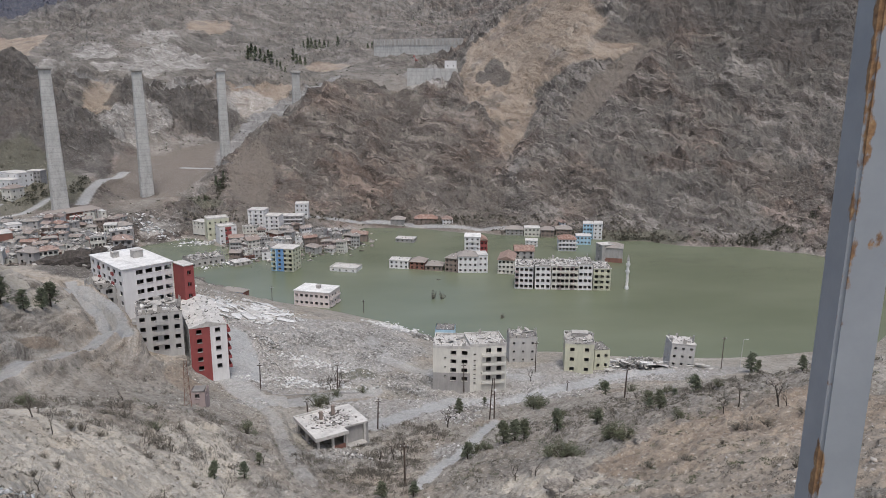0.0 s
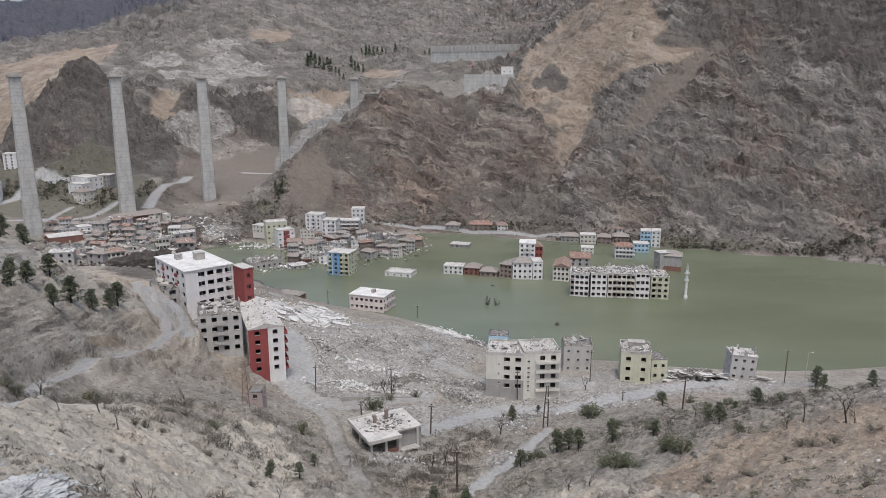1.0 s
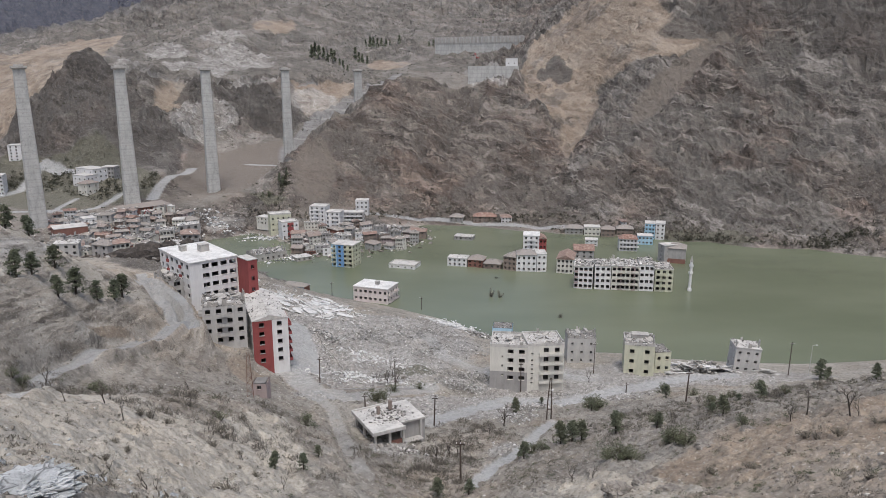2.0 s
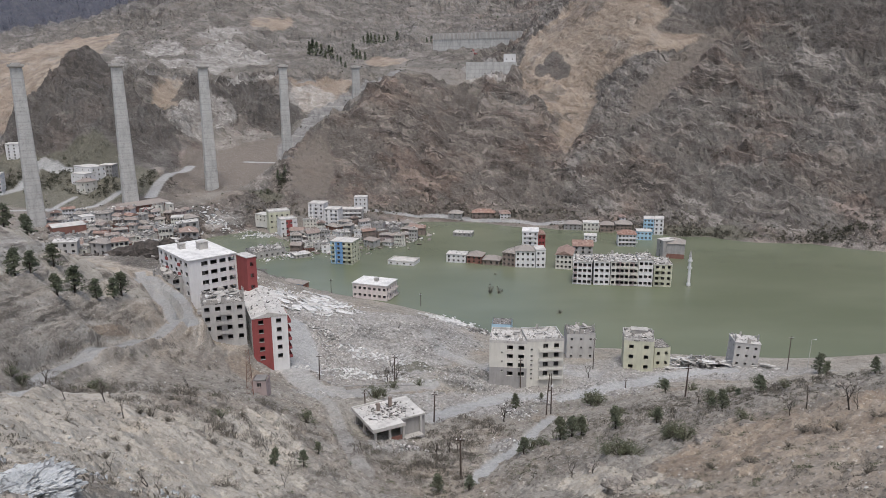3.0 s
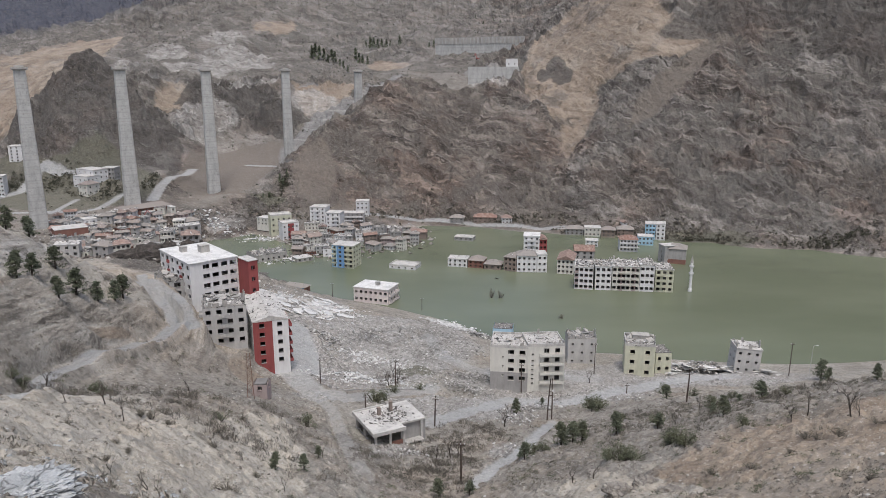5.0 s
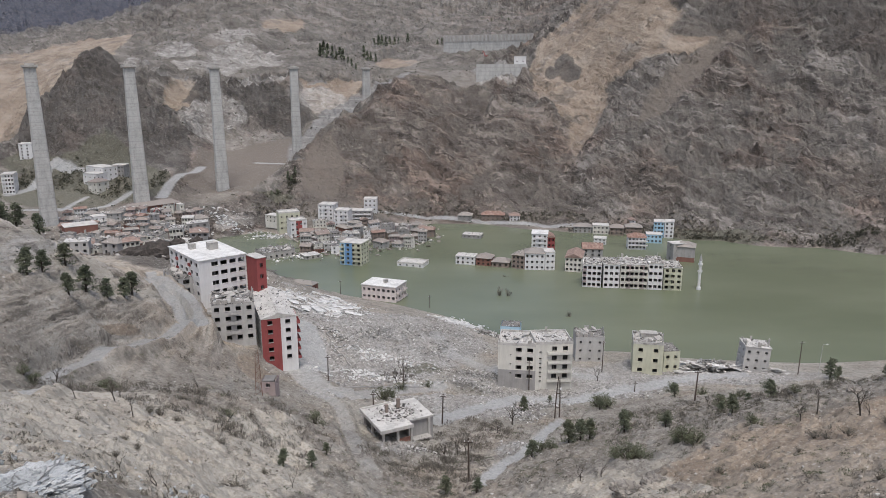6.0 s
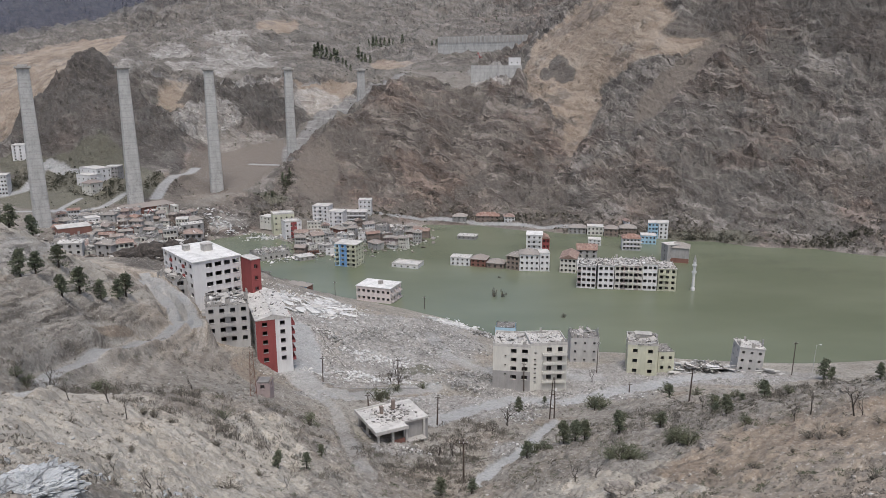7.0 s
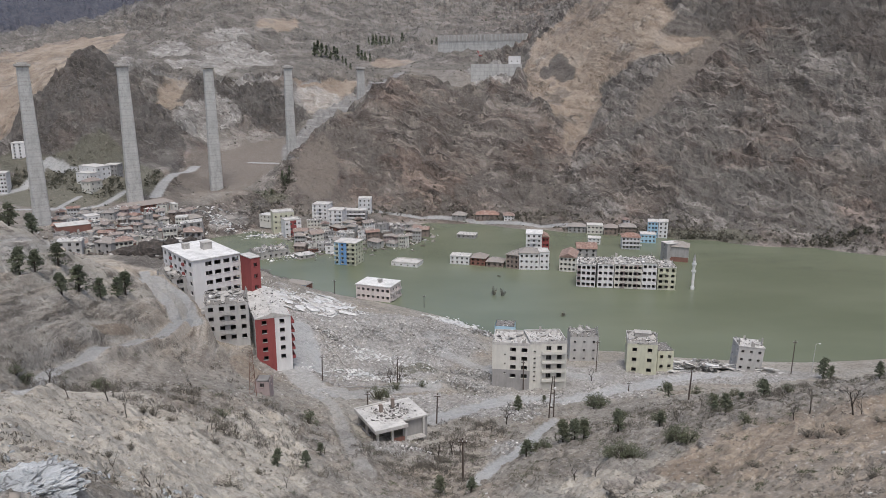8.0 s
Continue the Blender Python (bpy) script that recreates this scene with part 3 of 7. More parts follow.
def value_noise(x, y, seed=0):
    ix, iy = np.floor(x), np.floor(y)
    fx, fy = x - ix, y - iy
    fx, fy = fx * fx * fx * (fx * (6 * fx - 15) + 10), fy * fy * fy * (fy * (6 * fy - 15) + 10)
    a, b = lattice(ix, iy, seed), lattice(ix + 1, iy, seed)
    c, d = lattice(ix, iy + 1, seed), lattice(ix + 1, iy + 1, seed)
    return (a + (b - a) * fx) * (1 - fy) + (c + (d - c) * fx) * fy


def fractal(x, y, octaves=5, seed=0, ridged=False):
    """Fractal noise about -1..1; ridged gives sharp crests near +1."""
    total, size, norm = 0.0, 1.0, 0.0
    for k in range(octaves):
        c, s = math.cos(0.9 * k), math.sin(0.9 * k)
        n = 2 * value_noise(c * x - s * y + 17.3 * k, s * x + c * y - 9.1 * k, seed + k) - 1
        if ridged:
            n = 1 - 2.4 * np.abs(n)
        total, norm = total + size * n, norm + size
        x, y, size = 2.03 * x, 2.03 * y, 0.52 * size
    return total / norm


def polar(x, y):
    return np.arctan2(x, y), 0.75 * np.log(np.maximum(np.hypot(x, y), 1.0))


def lines_to_knots():
    """Points of all the landform lines, thinned where two nearly coincide."""
    knots, slack = [], []
    for name, line in LAND.items():
        knots += line
        slack += [0.014 if name in ("bedded_slope", "spur", "behind_spur", "hill_road") else 0.004] * len(line)
    for side in (-180.0, -135.0, -90.0, 90.0, 135.0, 180.0):
        back = abs(side) / 180
        for dist, rise in ((10, 4 * back - 2), (60, 22 * back - 14), (300, 110 * back - 60), (1000, 240 * back + 20), (3000, 500 * back + 100), (4500, 600 * back)):
            knots.append((dist * math.sin(radians(side)), dist * math.cos(radians(side)), 118 + rise))
    for side in range(-60, 75, 15):
        for dist, z in ((1.2, 118.4), (2.6, 118.2), (4.2, 116.2), (7, 112.8), (12, 108.2), (18, 104)):
            knots.append((dist * math.sin(radians(side)), dist * math.cos(radians(side)), z))
    for side in (-50.0, 50.0):
        for dist, z in ((2000, 300), (4500, 480)):
            knots.append((dist * math.sin(radians(side)), dist * math.cos(radians(side)), z))
    for side in range(-30, 45, 15):
        knots.append((4500 * math.sin(radians(side)), 4500 * math.cos(radians(side)), 420))
    return np.array(knots), np.array(slack + [0.004] * (len(knots) - len(slack)))


KNOTS, SLACK = lines_to_knots()
KU, KW = polar(KNOTS[:, 0], KNOTS[:, 1])
_n = len(KNOTS)
_m = np.zeros((_n + 1, _n + 1))
_m[:_n, :_n] = np.hypot(KU[:, None] - KU[None], KW[:, None] - KW[None]) - np.diag(SLACK)
_m[:_n, _n] = _m[_n, :_n] = 1
WEIGHTS = np.linalg.solve(_m, np.append(KNOTS[:, 2], 0))


def base_height(x, y):
    """The smooth lie of the land, carried between the landform lines."""
    u, w = polar(x, y)
    z = np.full(np.shape(u), WEIGHTS[-1])
    for k in range(_n):
        z = z + WEIGHTS[k] * np.hypot(u - KU[k], w - KW[k])
    # a level standing place beside and behind the viewpoint
    behind = np.clip((np.abs(u) - 0.9) / 0.8, 0, 1) * np.clip((11 - np.hypot(x, y)) / 8, 0, 1)
    return z + behind * (118.0 - z)


def smooth(x, a, b):
    t = np.clip((x - a) / (b - a), 0, 1)
    return t * t * (3 - 2 * t)


def track_mask(x, y):
    """1 on the beaten tracks, falling to 0 beside them."""
    best = np.zeros(np.shape(x))
    for name, (half, pts) in TRACKS.items():
        worn = FAINT.get(name, 1.0)
        for (ax, ay), (bx, by) in zip(pts, pts[1:]):
            dx, dy = bx - ax, by - ay
            t = np.clip(((x - ax) * dx + (y - ay) * dy) / (dx * dx + dy * dy), 0, 1)
            near = np.hypot(x - ax - t * dx, y - ay - t * dy)
            best = np.maximum(best, worn * (1 - smooth(near, 0.86 * half, 1.12 * half)))
    return best


FAINT = {"ruin_track": 0.4, "mound_track": 0.55, "town_street": 0.7, "bank_road": 0.9}
GRADED = ("hill_yard", "hill_road", "ruin_track", "bank_road", "mound_track", "gully_path", "town_street", "bench_road", "lower_bench", "valley_road", "town_road")


def graded(x, y, z):
    """Cut and fill that levels the tracks across the slope."""
    change = np.zeros(np.shape(x))
    for name in GRADED:
        half, pts = TRACKS[name]
        px, py = [p[0] for p in pts], [p[1] for p in pts]
        around = (x > min(px) - 3 * half) & (x < max(px) + 3 * half) & (y > min(py) - 3 * half) & (y < max(py) + 3 * half)
        if not around.any():
            continue
        gx, gy = x[around], y[around]
        best, cx, cy = np.full(gx.shape, 1e9), gx.copy(), gy.copy()
        for (ax, ay), (bx, by) in zip(pts, pts[1:]):
            dx, dy = bx - ax, by - ay
            t = np.clip(((gx - ax) * dx + (gy - ay) * dy) / (dx * dx + dy * dy), 0, 1)
            d = np.hypot(gx - ax - t * dx, gy - ay - t * dy)
            near = d < best
            best, cx, cy = np.where(near, d, best), np.where(near, ax + t * dx, cx), np.where(near, ay + t * dy, cy)
        share = 1 - smooth(best, 1.1 * half, 2.0 * half)
        on = share > 0
        level = np.zeros(gx.shape)
        if on.any():
            level[on] = (base_height(cx[on], cy[on]) - z[around][on]) * share[on]
        part_of = change[around]
        change[around] = np.where(np.abs(level) > np.abs(part_of), level, part_of)
    return change


def outline_mask(poly, x, y, soft):
    """1 inside an outline, falling to 0 outside over a soft edge."""
    out = np.zeros(np.shape(x))
    xs, ys = [p[0] for p in poly], [p[1] for p in poly]
    near = (x > min(xs) - soft) & (x < max(xs) + soft) & (y > min(ys) - soft) & (y < max(ys) + soft)
    if not near.any():
        return out
    px, py = x[near], y[near]
    dist, inner = np.full(px.shape, 1e9), np.zeros(px.shape, dtype=bool)
    for (ax, ay), (bx, by) in zip(poly, poly[1:] + poly[:1]):
        dx, dy = bx - ax, by - ay
        t = np.clip(((px - ax) * dx + (py - ay) * dy) / (dx * dx + dy * dy), 0, 1)
        dist = np.minimum(dist, np.hypot(px - ax - t * dx, py - ay - t * dy))
        if dy:
            inner ^= ((ay > py) != (by > py)) & (px < dx * (py - ay) / dy + ax)
    out[near] = smooth(np.where(inner, dist, -dist), -soft, soft)
    return out


def zone_mask(name, x, y):
    best = np.zeros(np.shape(x))
    for cx, cy, ax, ay, bx, by in ZONES.get(name, ()):
        det = ax * by - ay * bx
        u, v = ((x - cx) * by - (y - cy) * bx) / det, (ax * (y - cy) - ay * (x - cx)) / det
        best = np.maximum(best, 1 - smooth(np.hypot(u, v), 0.3, 1.5))
    for poly in OUTLINES.get(name, {}).values():
        best = np.maximum(best, outline_mask(poly, x, y, 12.0))
    return best


def relief(x, y, z, slope, on_track):
    """Gullies, crags, ledges and hummocks on top of the smooth land; also how far each place stands out as a crest."""
    dist = np.hypot(x, y)
    far, steep = smooth(dist, 400, 560), np.maximum(smooth(slope, 0.12, 0.42), 0.55 * smooth(dist, 850, 1100))
    dry = smooth(z, 0.5, 10.0) * (1 - far + far * smooth(z, 4.0, 20.0))
    floor_of_valley = (1 - smooth(z, 40, 62)) * smooth(-x, 120, 170) * (1 - smooth(dist, 720, 800))
    dry = dry * (1 - 0.85 * floor_of_valley)
    wx, wy = x + 16 * fractal(x / 55, y / 55, 3, 40), y + 16 * fractal(x / 55, y / 55, 3, 50)
    gully = fractal(wx / 80, wy / 190, 4, 3, True)
    crag = fractal(wx / 30, wy / 42, 5, 11, True)
    spike = fractal(x / 9 + 0.04 * z, y / 14, 4, 15, True)
    splinter = fractal(x / 4.2 + 0.03 * z, y / 6, 3, 16, True)
    size = 0.55 + 0.45 * smooth(dist, 480, 900) + 0.9 * smooth(dist, 1000, 2200)
    calm = 1 - 0.35 * outline_mask(OUTLINES["brown_rock"]["dark_hill"], x, y, 40.0)
    high = calm * far * steep * dry * size * (13.0 * gully + 10.5 * crag + 4.6 * spike + 1.5 * splinter)
    high = high * (1 - 0.8 * np.maximum(np.maximum(zone_mask("tan_earth", x, y), zone_mask("grey_scree", x, y)), zone_mask("shotcrete", x, y)))
    fold = 13 * fractal(x / 150, y / 150, 4, 21) + 2.0 * fractal(x / 22, y / 22, 3, 22)
    tilted = z + 0.6 * high + 0.26 * x - 0.1 * y + fold
    for thick, depth, seed in ((8.5, 3.6, 23), (3.7, 1.9, 27)):
        ledge = tilted / thick + 0.4 * fractal(tilted / 30, x / 400, 3, seed + 1)
        step = ledge - np.floor(ledge)
        cut = np.where(step < 0.72, step / 0.72, (1 - step) / 0.28)
        high = high + far * steep * dry * size * depth * cut * smooth(fractal(x / 26, y / 40, 4, seed), -0.1, 0.3)
    near = 1 - far
    rough = fractal(x / 3.4, y / 3.4, 5, 70, True)
    lump = near * (0.18 + steep) * dry * ((0.7 + 0.6 * smooth(x, -10, 30)) * (1 - 0.75 * smooth(-x, 30, 60) * smooth(y, 95, 125)) * fractal(x / 18, y / 18, 5, 60) + (0.75 - 0.6 * smooth(-x, 30, 60)) * rough)
    lump = lump * (1 - 0.8 * smooth(-x, 45, 65) * smooth(y, 90, 115))
    bed = (z + 0.2 * y) / 3.0 + 0.3 * fractal(x / 30, y / 30, 4, 80)
    west = smooth(-x, 45, 80) * smooth(y, 100, 140)
    lump = lump + near * steep * west / (1 + slope * slope) * (0.9 * smooth(bed - np.floor(bed), 0.3, 0.8) + 0.45 * smooth(2.7 * bed - np.floor(2.7 * bed), 0.4, 0.8) + 0.4 * fractal(x / 13, y / 13, 4, 82, True))
    tilted = tilted * far + near * (1.6 * (z + 0.2 * y) + 0.8 * fractal(x / 30, y / 30, 4, 80))
    lump = lump + near * zone_mask("pale_rubble", x, y) * dry * (1.2 * fractal(x / 7, y / 7, 4, 88) + 0.6 * fractal(x / 2.2, y / 2.2, 2, 89, True))
    cliff = zone_mask("dark_rock", x, y) * near
    lump = lump + cliff * (1.8 * fractal(x / 11, y / 11, 4, 85, True) + 0.8 * rough)
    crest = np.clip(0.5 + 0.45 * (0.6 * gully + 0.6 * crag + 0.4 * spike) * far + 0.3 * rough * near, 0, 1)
    return (high + lump) * (1 - 0.85 * on_track) * smooth(dist, 6, 40) + graded(x, y, z), crest, tilted


def slope_of(x, y, z):
    e = 0.02 * np.hypot(x, y) + 0.2
    return np.hypot(base_height(x + e, y) - z, base_height(x, y + e) - z) / e


def ground_at(x, y):
    """Height of the finished ground at one place."""
    x, y = np.array([float(x)]), np.array([float(y)])
    z = base_height(x, y)
    return float((z + relief(x, y, z, slope_of(x, y, z), track_mask(x, y))[0])[0])


def steps(*spans):
    out = []
    for a, b, n in spans:
        out.append(np.exp(np.linspace(math.log(a), math.log(b), n, endpoint=False)))
    return np.append(np.concatenate(out), 4600.0)


def mesh_of(name, verts, faces, mat=None, smooth_shade=False):
    me = bpy.data.meshes.new(name)
    verts, faces = np.asarray(verts, dtype=np.float32), np.asarray(faces, dtype=np.int32)
    me.vertices.add(len(verts))
    me.vertices.foreach_set("co", verts.ravel())
    k = faces.shape[1]
    me.loops.add(faces.size)
    me.loops.foreach_set("vertex_index", faces.ravel())
    me.polygons.add(len(faces))
    me.polygons.foreach_set("loop_start", np.arange(0, faces.size, k, dtype=np.int32))
    me.polygons.foreach_set("loop_total", np.full(len(faces), k, dtype=np.int32))
    if smooth_shade:
        me.polygons.foreach_set("use_smooth", np.ones(len(faces), dtype=bool))
    me.update(calc_edges=True)
    if mat:
        me.materials.append(mat)
    return me


def build_ground():
    az = np.radians(np.concatenate([np.arange(-180, -34, 5.0), np.arange(-34, 39, 0.125), np.arange(39, 180, 5.0)]))
    rad = steps((0.02, 18, 30), (18, 80, 210), (80, 320, 340), (320, 440, 50), (440, 980, 330), (980, 4600, 190))
    a, r = np.meshgrid(az, rad)
    x, y = r * np.sin(a) + 0.4, r * np.cos(a) - 0.3
    z = base_height(x, y)
    dz_r = np.gradient(z, axis=0) / np.maximum(np.gradient(r, axis=0), 1e-6)
    dz_a = np.gradient(z, axis=1) / np.maximum(np.gradient(a, axis=1) * r, 1e-6)
    slope = np.hypot(dz_r, dz_a)
    way = track_mask(x, y)
    bump_up, crest, tilted = relief(x, y, z, slope, way)
    z = z + bump_up
    rows, cols = z.shape
    verts = np.stack([x, y, z], -1).reshape(-1, 3)
    i, j = np.meshgrid(np.arange(rows - 1), np.arange(cols), indexing="ij")
    k = (j + 1) % cols
    faces = np.stack([i * cols + j, i * cols + k, (i + 1) * cols + k, (i + 1) * cols + j], -1).reshape(-1, 4)
    me = mesh_of("ground", verts, faces[:, ::-1], GROUND, True)
    dist = np.hypot(x, y)
    me.polygons.foreach_set("use_smooth", (dist[:-1] < 440).ravel())
    layers = {name: zone_mask(name, x, y) for name in (*ZONES, "shotcrete")}
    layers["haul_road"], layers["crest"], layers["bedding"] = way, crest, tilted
    # painted haze sets in with distance, on the left only
    layers["hazy_woods"] = smooth(dist, 1500, 2300) * smooth(-x / dist, 0.02, 0.3) * 0.9
    layers["rocky"] = np.clip((0.45 + 0.55 * np.maximum(smooth(slope, 0.15, 0.4), 0.8 * smooth(dist, 800, 1000))) * smooth(dist, 330, 520) + 0.22 * smooth(slope, 0.3, 0.6), 0, 1)
    layers["bare"] = np.clip(way + layers["pale_rubble"] + 0.6 * layers["tan_earth"] + 0.65 * layers["pale_soil"] + smooth(dist, 420, 480) * 0.3, 0, 1)
    layers["heath"] = outline_mask(HEATH, x, y, 9.0)
    layers["ledgy"] = smooth(-x, 45, 75) * smooth(y, 95, 130) * (1 - smooth(dist, 300, 340)) * smooth(slope, 0.12, 0.3)
    layers["bare"] = np.maximum(layers["bare"], 0.6 * layers["ledgy"])
    layers["grey_range"] = smooth(dist, 760, 950) * smooth(-x / dist, -0.12, 0.02)
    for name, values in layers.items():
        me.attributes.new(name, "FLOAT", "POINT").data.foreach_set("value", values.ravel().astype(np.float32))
    return tagged(new("ground", me), "dry brown hillsides with rock ledges and scree round a lake", "ground", kind="structure")


ground = build_ground()


def build_water():
    bm = bmesh.new()
    bmesh.ops.create_grid(bm, x_segments=8, y_segments=8, size=1, matrix=Matrix.Translation((150, 420, 0)) @ Matrix.Diagonal((520, 260, 1, 1)))
    me = bpy.data.meshes.new("water")
    bm.to_mesh(me)
    me.materials.append(WATER)
    return tagged(new("water", me), "still green lake water flooding the town", "water", kind="structure")


water = build_water()

# ---- building parts ----
WHITE = plaster("white_plaster", (0.70, 0.695, 0.69), 0.35)
CREAM = plaster("cream_plaster", (0.645, 0.63, 0.575), 0.45)
YELLOW = plaster("pale_yellow_plaster", (0.55, 0.55, 0.43), 0.55)
RED = plaster("deep_red_plaster", (0.29, 0.08, 0.077), 0.5)
PINK = plaster("pinkish_white_plaster", (0.66, 0.60, 0.575), 0.4)
BLUE = plaster("blue_plaster", (0.16, 0.30, 0.52), 0.3)
SKYBLUE = plaster("light_blue_plaster", (0.42, 0.60, 0.72), 0.3)
GREYWALL = plaster("grey_render", (0.36, 0.35, 0.34), 0.6)
MAUVE = plaster("faded_mauve_render", (0.40, 0.33, 0.32), 0.5)
BROWN = plaster("brown_render", (0.27, 0.22, 0.19), 0.6)
BRICK = plaster("red_brick", (0.24, 0.125, 0.10), 0.6)
BAREWALL = plaster("unpainted_grey_render", (0.47, 0.462, 0.446), 0.6)
STONE = concrete("bare_concrete", (0.40, 0.385, 0.36))
ROOFSLAB = concrete("weathered_roof_slab", (0.50, 0.485, 0.46))
WHITEROOF = concrete("white_roof_screed", (0.62, 0.615, 0.60))
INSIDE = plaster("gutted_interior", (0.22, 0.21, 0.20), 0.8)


def tile_material(name, colour):
    n = Nodes(name, 0.85)
    row = n.t.nodes.new("ShaderNodeTexWave")
    row.bands_direction = "Z"
    row.inputs["Scale"].default_value, row.inputs["Distortion"].default_value = 2.2, 0.6
    n.t.links.new(n.coord, row.inputs["Vector"])
    worn = n.noise(0.5, 7, 0.7)
    col = n.ramp(worn, (0.3, tuple(0.5 * c for c in colour)), (0.5, colour), (0.72, (0.38, 0.33, 0.29)))
    col = n.mix(n.math("MULTIPLY", n.each(), 0.95), col, (0.27, 0.25, 0.23))
    return n.done(col, n.bump(row.outputs["Fac"], 0.5, 0.08))


TILES = tile_material("clay_roof_tiles", (0.27, 0.165, 0.13))
GREYTILES = tile_material("grey_sheet_roof", (0.30, 0.275, 0.25))


def rubble_material():
    n = Nodes("broken_concrete", 0.95)
    tone = n.ramp(n.island(), (0.0, (0.12, 0.112, 0.103)), (0.35, (0.29, 0.277, 0.258)), (0.75, (0.47, 0.456, 0.432)), (1.0, (0.74, 0.73, 0.71)))
    return n.done(n.mix(n.ramp(n.noise(3.0, 5), (0.4, 0.0), (0.7, 0.5)), tone, (0.25, 0.235, 0.215)), n.bump(n.noise(5.0, 4), 0.4, 0.05))


def roof_wreck_material():
    n = Nodes("roof_wreckage", 0.95)
    tone = n.ramp(n.island(), (0.0, (0.05, 0.047, 0.045)), (0.3, (0.16, 0.15, 0.14)), (0.6, (0.33, 0.315, 0.295)), (0.85, (0.52, 0.505, 0.48)), (1.0, (0.75, 0.745, 0.73)))
    return n.done(tone, n.bump(n.noise(5.0, 4), 0.4, 0.05))


RUBBLE, ROOFWRECK = rubble_material(), roof_wreck_material()


def empty(name, m):
    ob = new(name)
    ob.matrix_world = m
    ob.empty_display_size = 0.5
    return ob


def part(name, bm, material, parent, label="", m=None):
    """Links a bmesh (or a ready mesh) as one part under its parent."""
    if isinstance(bm, bpy.types.Mesh):
        me = bm
    else:
        me = bpy.data.meshes.new(name)
        bm.to_mesh(me)
        bm.free()
        me.materials.append(material)
    ob = new(name, me)
    ob.parent = parent
    if m is not None:
        ob.matrix_basis = m
    return tagged(ob, label)


def quad(bm, *pts):
    return bm.faces.new([bm.verts.new(p) for p in pts])


def box(bm, x0, y0, z0, x1, y1, z1, turn=None):
    v = [bm.verts.new(p) for p in ((x0, y0, z0), (x1, y0, z0), (x1, y1, z0), (x0, y1, z0), (x0, y0, z1), (x1, y0, z1), (x1, y1, z1), (x0, y1, z1))]
    for f in ((3, 2, 1, 0), (4, 5, 6, 7), (0, 1, 5, 4), (1, 2, 6, 5), (2, 3, 7, 6), (3, 0, 4, 7)):
        bm.faces.new([v[i] for i in f])
    if turn is not None:
        for p in v:
            p.co = turn @ p.co
    return v


def side_frames(w, d):
    """Origin, direction along and outward direction of the four sides; 0 is the front."""
    return (((0, 0), (1, 0), (0, -1), w), ((w, 0), (0, 1), (1, 0), d), ((w, d), (-1, 0), (0, 1), w), ((0, d), (0, -1), (-1, 0), d))


REVEAL = 0.38
_window_meshes = {}


def window_mesh(ww, wh, mat):
    """Deep reveal with a projecting sill round an empty opening."""
    key = (round(ww, 1), round(wh, 1), mat.name)
    if key not in _window_meshes:
        bm = bmesh.new()
        a, b, r = ww / 2, wh, REVEAL
        quad(bm, (-a, 0, 0), (-a, r, 0), (a, r, 0), (a, 0, 0))
        quad(bm, (-a, 0, b), (a, 0, b), (a, r, b), (-a, r, b))
        quad(bm, (-a, 0, 0), (-a, 0, b), (-a, r, b), (-a, r, 0))
        quad(bm, (a, 0, 0), (a, r, 0), (a, r, b), (a, 0, b))
        box(bm, -a - 0.1, -0.12, -0.1, a + 0.1, 0.05, 0.0)
        me = bpy.data.meshes.new("window")
        bm.to_mesh(me)
        bm.free()
        me.materials.append(mat)
        _window_meshes[key] = me
    return _window_meshes[key]


def openings(length, cols, floors, fh, ww, wh, sill, first, skip, span=(0.0, 1.0)):
    """Evenly spaced openings: column, floor, left, right, bottom, top."""
    out = []
    if cols:
        pitch = length * (span[1] - span[0]) / cols
        for c in range(cols):
            wide = min(ww, 0.74 * pitch)
            mid = span[0] * length + (c + 0.5) * pitch
            for f in range(first, floors):
                if (c, f) not in skip:
                    out.append((mid - wide / 2, mid + wide / 2, f * fh + sill, f * fh + sill + wh))
    return out


def wall_mesh(bm, frame_of, height, low, holes, panels=()):
    """One outer wall sheet with its openings left open; panels of another colour go to meshes of their own."""
    (ox, oy), (dx, dy), (nx, ny), length = frame_of
    cut = [v for p in panels for v in p[:2] if 0 < v < length]
    rise = [p[2] for p in panels if low < p[2] < height]
    ss = sorted({0.0, length, *cut, *[h[0] for h in holes], *[h[1] for h in holes]})
    ts = sorted({low, height, *rise, *[h[2] for h in holes], *[h[3] for h in holes]})
    for s0, s1 in zip(ss, ss[1:]):
        for t0, t1 in zip(ts, ts[1:]):
            sm, tm = (s0 + s1) / 2, (t0 + t1) / 2
            if any(h[0] < sm < h[1] and h[2] < tm < h[3] for h in holes):
                continue
            own = next((p[3] for p in panels if p[0] < sm < p[1] and tm < p[2]), bm)
            quad(own, (ox + dx * s0, oy + dy * s0, t0), (ox + dx * s1, oy + dy * s1, t0), (ox + dx * s1, oy + dy * s1, t1), (ox + dx * s0, oy + dy * s0, t1))


def welded(bm):
    bmesh.ops.remove_doubles(bm, verts=bm.verts, dist=0.002)
    return bm


